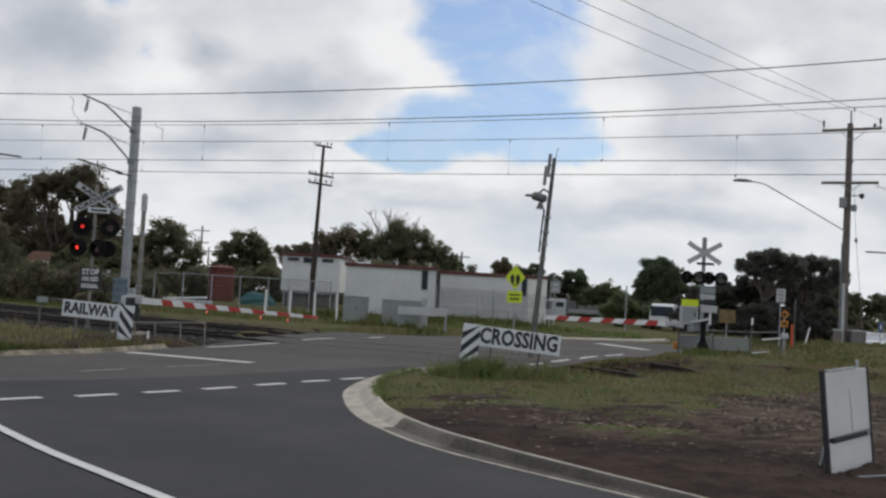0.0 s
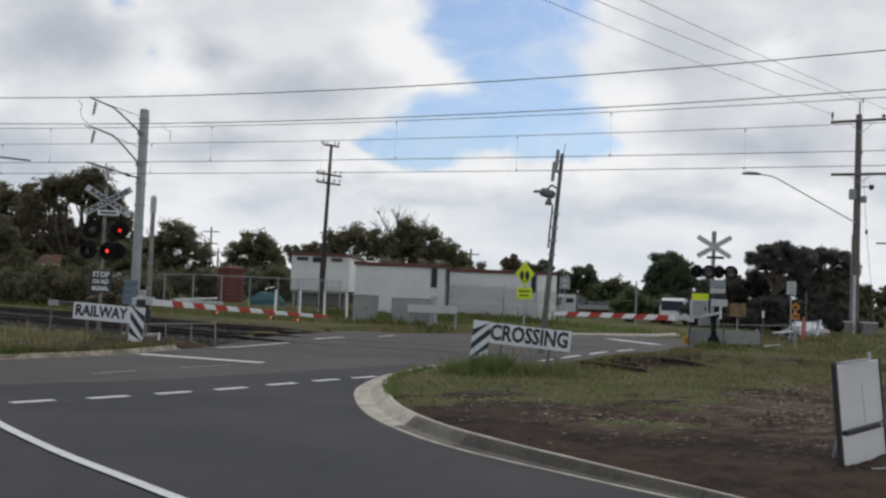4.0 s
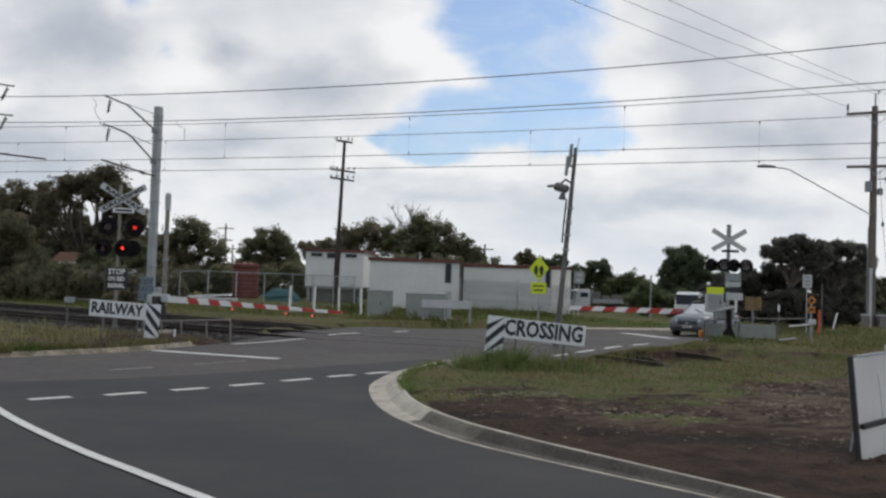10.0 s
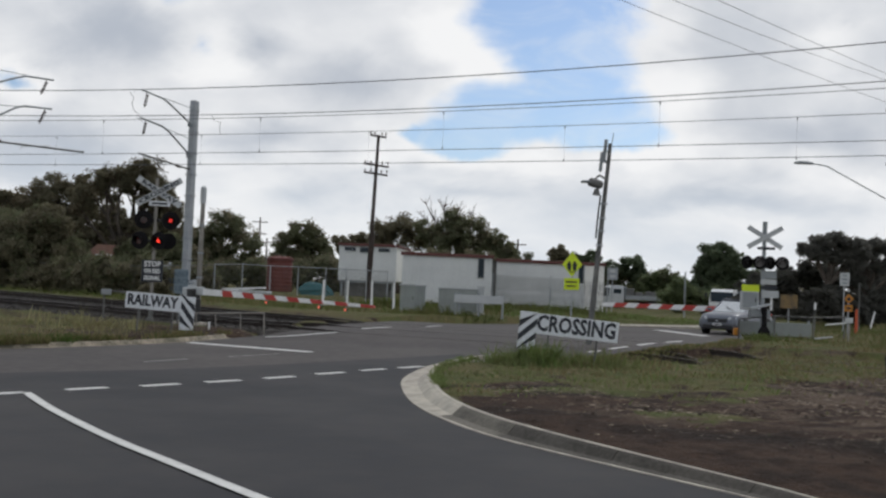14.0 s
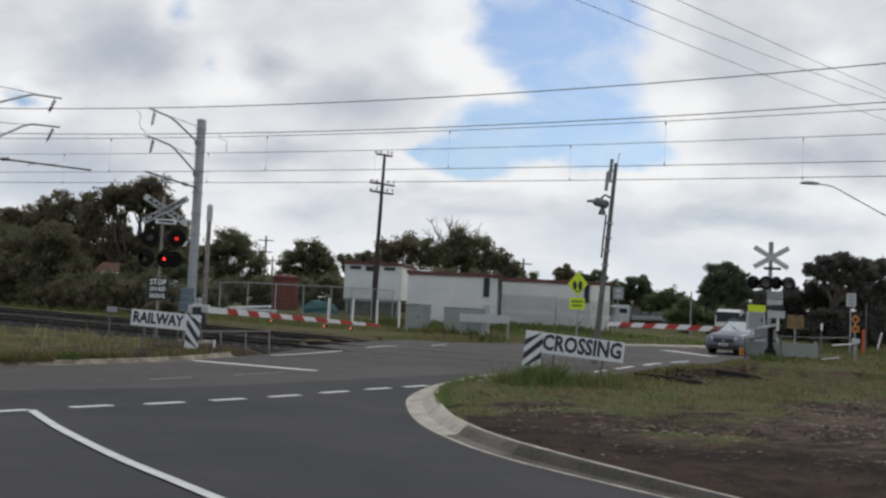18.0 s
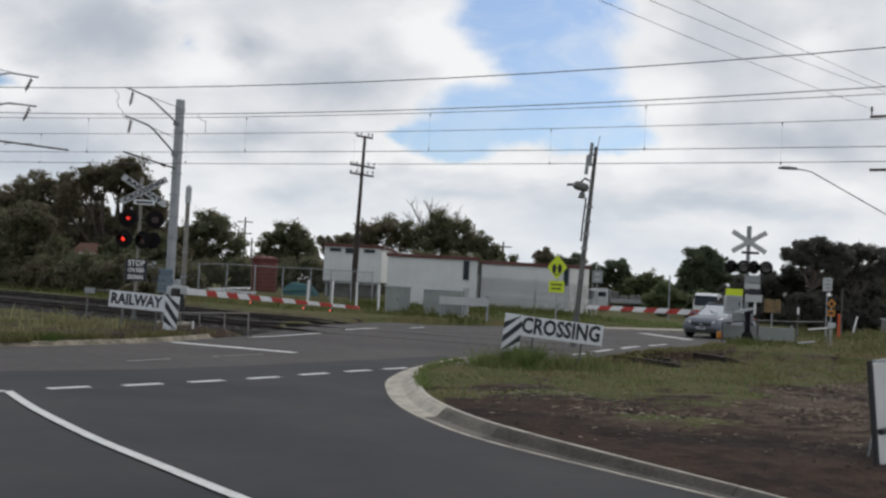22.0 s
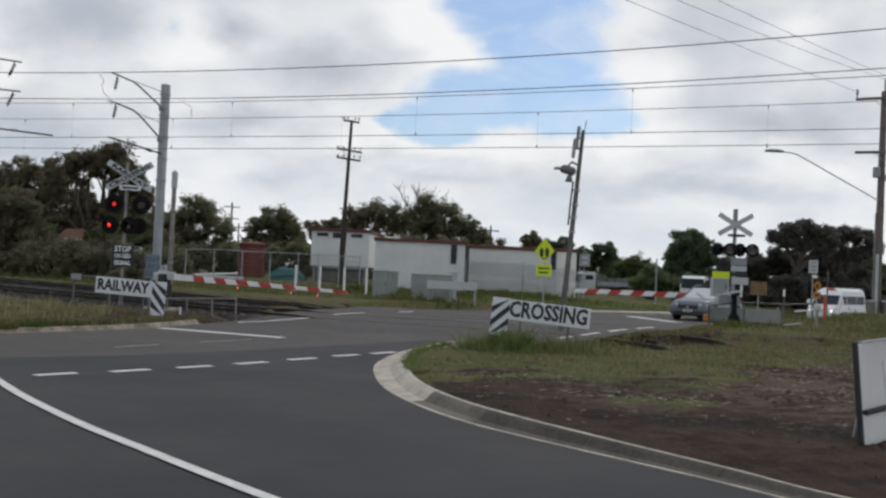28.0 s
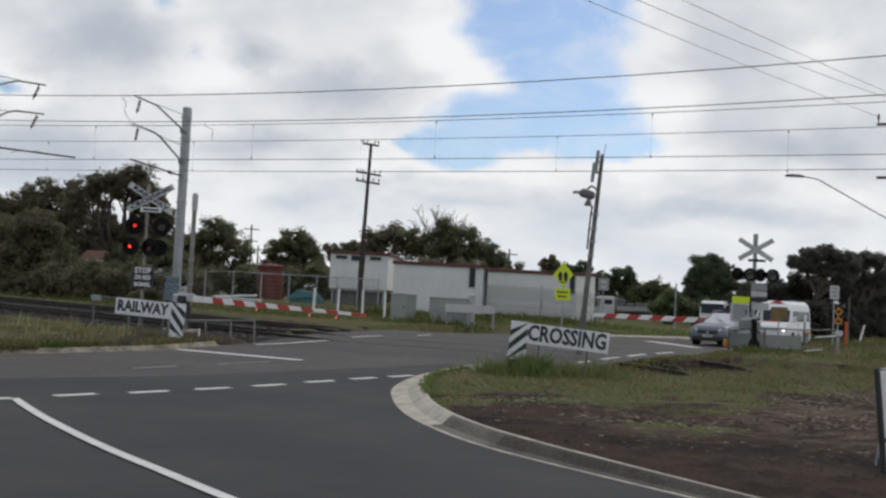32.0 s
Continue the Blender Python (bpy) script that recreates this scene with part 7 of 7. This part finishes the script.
# ---------------------------------------------------------------- grass
def grass(name, n, where, h0, h1, material, label, seed, width=0.007, bend=(0.15, 1.1)):
    """Many bent blades as one mesh of stuff; where gives a place for each blade or nothing."""
    r = random.Random(seed)
    v, f = [], []
    for _ in range(n):
        p = where(r)
        if p is None:
            continue
        x, y = p[0], p[1]
        k = p[2] if len(p) > 2 else 1.0
        z = (gz(x, y) if len(p) < 4 else p[3]) - 0.02
        h = r.uniform(h0, h1) * k
        a = r.uniform(0, 6.283)
        ww = width * r.uniform(0.6, 1.5) * (1 + y * 0.015)
        lean = r.uniform(*bend)
        lx, ly = math.cos(a) * h * lean, math.sin(a) * h * lean
        sx, sy = -math.sin(a) * ww if abs(math.sin(a)) > 0.3 else ww, math.cos(a) * ww * 0.4
        b = len(v)
        v += [(x - sx, y - sy, z), (x + sx, y + sy, z), (x + lx * 0.4 + sx * 0.7, y + ly * 0.4 + sy * 0.7, z + h * 0.6), (x + lx * 0.4 - sx * 0.7, y + ly * 0.4 - sy * 0.7, z + h * 0.6), (x + lx, y + ly, z + h)]
        f += [(b, b + 1, b + 2, b + 3), (b + 3, b + 2, b + 4)]
    me = bpy.data.meshes.new(name)
    me.from_pydata(v, [], f)
    me.materials.append(material)
    tagged(new(name, me), label, "grass", "", "stuff")


MX, MY = np.meshgrid(np.arange(-45, 46, 0.15), np.arange(0, 76, 0.15))
CLEAR = np.minimum(dist_to(MX, MY, KL[:120]), np.minimum(dist_to(MX, MY, ROAD_L), dist_to(MX, MY, ROAD_R)))
CLEAR = np.where(inside(MX, MY, ROADPOLY) | inside(MX, MY, SIDE), 0, CLEAR)


def free(x, y, gap=0.55):
    """True off the roads and kerbs."""
    i, j = int((x + 45) / 0.15), int(y / 0.15)
    return 0 <= i < MX.shape[1] and 0 <= j < MX.shape[0] and CLEAR[j, i] > gap


def patch(x0, x1, y0, y1, clump=0.5, thin=None, knot=3.1):
    """Places of blades in knots and larger drifts, thinned where asked."""
    def where(r):
        x, y = r.uniform(x0, x1), r.uniform(y0, y1)
        k = noise.noise((x * clump, y * clump, 3.0)) + 0.7 * noise.noise((x * knot, y * knot, 5.0))
        if k + 0.15 < r.uniform(-0.3, 0.5):
            return None
        if thin and r.random() > thin(x, y):
            return None
        if not free(x, y) or (4.2 < x < 6.0 and abs(track_across(x, y)) < 1.2):
            return None
        return x, y, max(0.4, 0.75 + 1.1 * k)
    return where


def tufts(cx, cy, sx, sy):
    def where(r):
        x, y = cx + r.gauss(0, sx), cy + r.gauss(0, sy)
        k = 0.55 + 1.5 * noise.noise((x * 4.0, y * 4.0, 11.0)) + 0.6 * noise.noise((x * 11.0, y * 11.0, 2.0))
        if r.random() > 0.45 + k:
            return None
        return (x, y, max(0.25, 1.25 * k + 0.35 - 0.25 * (((x - cx) / sx) ** 2 + ((y - cy) / sy) ** 2) ** 0.5)) if free(x, y, 0.5) else None
    return where


def edge_grass(r):
    """Grass behind and over the old kerb, thick along its near half, sparse farther on."""
    a, b = r.choice(list(zip(ROAD_L[1:6], ROAD_L[2:7])))
    t = r.random()
    x, y = a[0] + (b[0] - a[0]) * t, a[1] + (b[1] - a[1]) * t
    lush = noise.noise((x * 0.7, y * 0.7, 2.0)) + (0.5 if y < 21.0 else -0.15)
    if r.random() > 0.45 + lush:
        return None
    o = (0.10 if lush > 0.4 else 0.24) + abs(r.gauss(0, 0.30))
    return x - 0.86 * o, y + 0.5 * o, 0.5 + 0.8 * r.random(), 0.09


def kerb_mat(r):
    """A thick mat of grass that hides the old kerb where it begins."""
    y = r.uniform(12.5, 23.0)
    if y > 22.2 + r.uniform(-0.5, 0.3):
        return None
    x = np.interp(y, [q[1] for q in ROAD_L[1:8]], [q[0] for q in ROAD_L[1:8]])
    o = r.uniform(0.0 if y < 19.8 else 0.26, 0.95) + 0.22 * noise.noise((y * 1.7, 0, 9.0))
    return float(x) - 0.86 * o, y + 0.5 * o, 0.6 + 0.6 * r.random(), 0.08


def road_edge(r):
    """Sparse dry blades where the verge meets the asphalt at the crossing."""
    a, b = r.choice(((ROAD_R[6], ROAD_R[7]), (ROAD_R[7], ROAD_R[8]), (ROAD_R[7], ROAD_R[8]), (ROAD_R[8], ROAD_R[9]), (ROAD_R[8], ROAD_R[9])))
    t, o = r.random(), abs(r.gauss(0, 0.45)) - 0.03
    x, y = a[0] + (b[0] - a[0]) * t + 0.88 * o, a[1] + (b[1] - a[1]) * t - 0.48 * o
    if noise.noise((x * 1.3, y * 1.3, 8.0)) < r.uniform(-0.5, 0.3):
        return None
    return x, y, 0.5 + r.random(), hump(x, y) + 0.01


def on_grass(x, y):
    """Chance of a blade: full on the grass, in patches over the edge of the soil, rare on the soil."""
    b = float(bare(np.float64(x), np.float64(y)))
    tuft = noise.noise((x * 0.55, y * 0.8, 21))
    near = min(1, max(0, (y - float(edge_of_grass(np.float64(x))) + 3.6) / 2.6))
    b *= 1 - 0.9 * min(1, max(0, (tuft + 0.12) / 0.26)) * near * (1 - 0.75 * min(1, max(0, (x - 4.5) / 1.5)))
    if 1.6 < x < 6.5 and y < 17.2 + 0.35 * (x - 2):
        b = max(b, 0.62 - 0.6 * tuft)
    return min(1, max(0.015, 1 - b))


def straw_bank(x, y):
    """Tall straw stands along the ballast, in separate clumps towards the crossing."""
    t = track_across(x, y)
    if not -5.4 < t < -2.7:
        return 0.03
    k = noise.noise((x * 0.9, y * 0.9, 14.0))
    return min(1, max(0.02, (0.55 if x < -10.2 else 0.15) + 1.6 * k))


grass("grass_corner", 24000, patch(-0.5, 15, 10, 30, 0.6, on_grass), 0.02, 0.055, M_GRASS, "green and straw-coloured grass on the corner verge", 1, 0.010, (1.0, 2.8))
grass("grass_corner", 24000, patch(-0.5, 18, 14, 39, 0.7, on_grass, 2.0), 0.025, 0.085, M_DRY, "dry straw-coloured grass on the corner verge", 2, 0.009, (0.8, 2.4))
grass("grass_road_edge", 5000, road_edge, 0.02, 0.08, M_DRY, "sparse dry grass along the asphalt edge", 61, 0.008, (0.3, 1.6))
grass("grass_road_edge", 3000, road_edge, 0.02, 0.08, M_GRASS, "sparse green grass along the asphalt edge", 62, 0.008, (0.3, 1.6))
grass("grass_tussock", 4200, tufts(1.70, 20.75, 0.42, 0.3), 0.10, 0.36, M_FRESH, "tall green grass tussock at the sign posts", 3, 0.008)
grass("grass_tussock", 260, tufts(2.2, 20.7, 0.6, 0.35), 0.15, 0.40, M_DRY, "seeding straw-coloured stalks at the sign posts", 23, 0.005)
grass("grass_tussock", 700, tufts(3.1, 21.1, 0.4, 0.3), 0.10, 0.30, M_FRESH, "tall green grass tussock at the sign posts", 4, 0.008)
grass("grass_tussock", 1500, tufts(10.6, 38.4, 0.7, 0.5), 0.08, 0.26, M_GRASS, "long weeds at the foot of the signal", 5, 0.014)
grass("grass_tussock", 1600, tufts(9.6, 36.2, 1.2, 0.8), 0.08, 0.22, M_GRASS, "long weeds beside the track", 6, 0.014)
def drift(sign):
    """Straw and green lie in drifts of their own."""
    return lambda x, y: min(1, max(0, 0.45 + sign * 2.6 * noise.noise((x * 0.5, y * 0.5, 6.0))))


grass("grass_verge_left", 15000, patch(-22, -7.0, 14, 29.5, 0.9, drift(1)), 0.04, 0.18, M_DRY, "straw-coloured grass on the verge beside the track", 7)
grass("grass_verge_left", 9000, patch(-22, -6.5, 14, 28.5, 0.6, drift(-1)), 0.04, 0.12, M_GRASS, "green grass on the verge beside the track", 8)
grass("grass_kerb_edge", 12000, kerb_mat, 0.06, 0.20, M_LUSH, "thick green grass grown over the old kerb", 24, 0.010)
grass("grass_kerb_edge", 4500, edge_grass, 0.05, 0.18, M_GRASS, "green grass hanging over the old kerb", 21)
grass("grass_kerb_edge", 6000, edge_grass, 0.05, 0.22, M_DRY, "straw-coloured grass behind the old kerb", 22)
grass("grass_yard", 9000, patch(-14, 3, 42, 58, 0.4), 0.10, 0.3, M_GRASS, "green grass before the yard", 9)
grass("grass_yard", 5000, patch(-14, 9, 42, 60, 0.5), 0.10, 0.32, M_DRY, "straw-coloured grass before the yard", 10)
grass("grass_tussock", 700, tufts(-0.9, 45.1, 0.7, 0.4), 0.10, 0.32, M_GRASS, "tall weeds between the cabinets", 11, 0.015)
grass("grass_tussock", 1300, tufts(2.6, 45.2, 0.9, 0.5), 0.08, 0.24, M_GRASS, "tall weeds before the barrier", 12, 0.015)
grass("grass_yard", 9000, patch(2.5, 17, 46, 62, 0.5), 0.10, 0.26, M_FRESH, "bright green grass beyond the bend", 50, 0.018, (0.4, 1.6))
grass("grass_mound", 20000, patch(13, 34, 33, 51, 0.5), 0.08, 0.22, M_GRASS, "green grass on the mound before the far road", 13)
grass("grass_mound", 14000, patch(13, 34, 30, 51, 0.6), 0.08, 0.24, M_DRY, "straw-coloured grass on the mound before the far road", 14)
grass("grass_far", 6000, patch(-32, -12, 40, 62, 0.4), 0.12, 0.35, M_GRASS, "green grass along the far side of the line", 15)


def kerb_fringe(r):
    """Blades leaning over the back of the corner kerb."""
    i = r.randrange(4, 21)
    (ax, ay), (bx, by) = KL[i], KL[i + 1]
    t, o = r.random(), 0.46 + abs(r.gauss(0, 0.10))
    d = math.dist((ax, ay), (bx, by))
    x, y = ax + (bx - ax) * t - (by - ay) / d * o, ay + (by - ay) * t + (bx - ax) / d * o
    if noise.noise((x * 2.2, y * 2.2, 1.0)) < r.uniform(-0.35, 0.3):
        return None
    return x, y, 0.5 + r.random(), 0.105


grass("grass_kerb_edge", 3200, kerb_fringe, 0.03, 0.10, M_FRESH, "green grass creeping over the corner kerb", 31, 0.007)
grass("grass_tufts", 11000, patch(1.5, 16, 18.0, 33, 0.8, on_grass, 1.7), 0.07, 0.19, M_DRY, "taller straw-coloured tufts at the back of the verge", 32, 0.006, (0.3, 1.3))
grass("grass_tufts", 9000, patch(-0.4, 12, 14.0, 29, 0.8, on_grass, 1.9), 0.05, 0.14, M_FRESH, "fresh green tufts on the corner verge", 33, 0.007, (0.4, 1.5))
grass("grass_tufts", 34000, patch(-20, -8.2, 19, 29.2, 1.1, straw_bank, 2.2), 0.12, 0.42, M_STRAW, "tall dry stalks on the verge beside the track", 34, 0.006)
for k, (x, y, w) in enumerate(((0.5, 53.6, 1.5), (3.6, 54.3, 1.6), (6.6, 54.8, 1.4), (-3.2, 52.8, 1.0))):
    grass("grass_tussock", 1100, tufts(x, y, w, 0.4), 0.12, 0.42, M_GRASS, "tall dark weeds along the shed fence", 40 + k, 0.016)


def clods(name, n, material, s0, s1, seed, label, flat=0.6):
    r = random.Random(seed)
    v, f = [], []
    while n > 0:
        n -= 1
        x, y = r.uniform(0.3, 10.5), r.uniform(7.5, 21.5)
        if not free(x, y, 0.6) or noise.noise((x * 0.55, y * 1.0, seed)) < r.uniform(-0.15, 0.35) or (seed == 8 and y < r.uniform(10.5, 14)) or r.random() > 0.1 + float(bare(np.float64(x), np.float64(y))):
            continue
        s = s0 + (s1 - s0) * r.random() ** 3
        z = gz(x, y) + s * 0.15
        b = len(v)
        a = r.uniform(0, 6.283)
        for k in range(5):
            q = a + k * 1.2566
            v.append((x + math.cos(q) * s * (2.6 if seed == 8 else 1.0) * r.uniform(0.6, 1.2), y + math.sin(q) * s * r.uniform(0.5, 1.0), z + r.uniform(-0.3, 0.2) * s))
        v.append((x + r.uniform(-0.3, 0.3) * s, y, z + s * flat * r.uniform(0.5, 1.2)))
        f += [(b + k, b + (k + 1) % 5, b + 5) for k in range(5)]
    me = bpy.data.meshes.new(name)
    me.from_pydata(v, [], f)
    me.materials.append(material)
    tagged(new(name, me), label, "soil", "", "stuff")


clods("soil_clods", 3000, M_CLOD, 0.012, 0.06, 3, "dark clods of bare soil")
clods("wood_chips", 24000, M_MULCH, 0.005, 0.024, 8, "pale straw litter and chips on the bare soil", 0.25)


# ---------------------------------------------------------------- what moves
def flash_rows(m, lit_first):
    """The added shutter drops away from the ever-glowing lens while its lamp shows lit."""
    period, share, start = 1.4475, 0.452, 1.33 - 1.4475
    shut, clear = m, m @ pose(0, 0.055, 0)
    t = start
    rows, state = [], None
    while t < 33.5:
        for a, first in ((t, True), (t + period * share, False)):
            now = clear if first == lit_first else shut
            old = shut if first == lit_first else clear
            if a <= 0.05:
                state = now
            elif a < 31.9:
                if not rows:
                    rows.append((0.0, old))
                rows += [(a - 0.017, old), (a + 0.017, now)]
                state = now
        t += period
    rows.append((32.0, state))
    return rows


def drive(rows):
    """Rows of seconds, x, y, heading of a vehicle whose front faces -x at heading 0."""
    return [(t, pose(x, y, dip(y), 0, 0, h)) for t, x, y, h in rows]


def motions():
    for sh, m in ADDED_SHUTTERS["first"]:
        walk(sh, flash_rows(m, True))
    for sh, m in ADDED_SHUTTERS["second"]:
        walk(sh, flash_rows(m, False))
    walk(SEDAN, drive([(0, 39.69, 75.88, 40), (1, 35.6, 72.48, 40), (2, 31.75, 69.28, 40), (3, 27.73, 65.94, 42.8), (3.5, 26.53, 64.94, 45.5), (5.5, 21.41, 58.03, 56), (6, 20.3, 56.45, 56), (6.5, 18.47, 53.84, 55.3), (7, 17.24, 52.09, 54.6), (7.5, 16.18, 50.57, 54), (8, 15.32, 49.34, 54), (8.5, 14.59, 48.31, 54), (9, 13.96, 47.41, 54), (9.5, 13.44, 46.66, 54), (10, 13.11, 46.2, 54), (11, 12.84, 45.8, 54), (12, 12.8, 45.75, 54), (32, 12.8, 45.75, 54)]))
    walk(VAN, drive([(0, 90, 117, 40), (22, 90, 117, 40), (24, 57.66, 90.82, 40), (25.5, 39.09, 75.38, 40), (26.5, 32.24, 69.69, 40), (27.5, 27.84, 66.03, 42.6), (28.1, 26.18, 64.65, 46.3), (28.7, 24.22, 62.04, 53.2), (29.3, 22.14, 59.08, 56), (29.9, 20.5, 56.74, 56), (30.5, 19.14, 54.8, 55.7), (31.1, 18.03, 53.22, 56.5), (31.7, 17.44, 52.37, 57.7), (32, 17.32, 52.2, 58.1)]))
    walk(WCAR, drive([(0, 33.2, 68.5, 222), (0.5, 34.2, 69.6, 221), (1, 35.7, 70.9, 220), (1.5, 38.2, 73, 220), (2.5, 44.5, 78.2, 220), (6, 85, 112, 220), (12, 200, 207, 220), (32, 201, 208, 220)]))


motions()
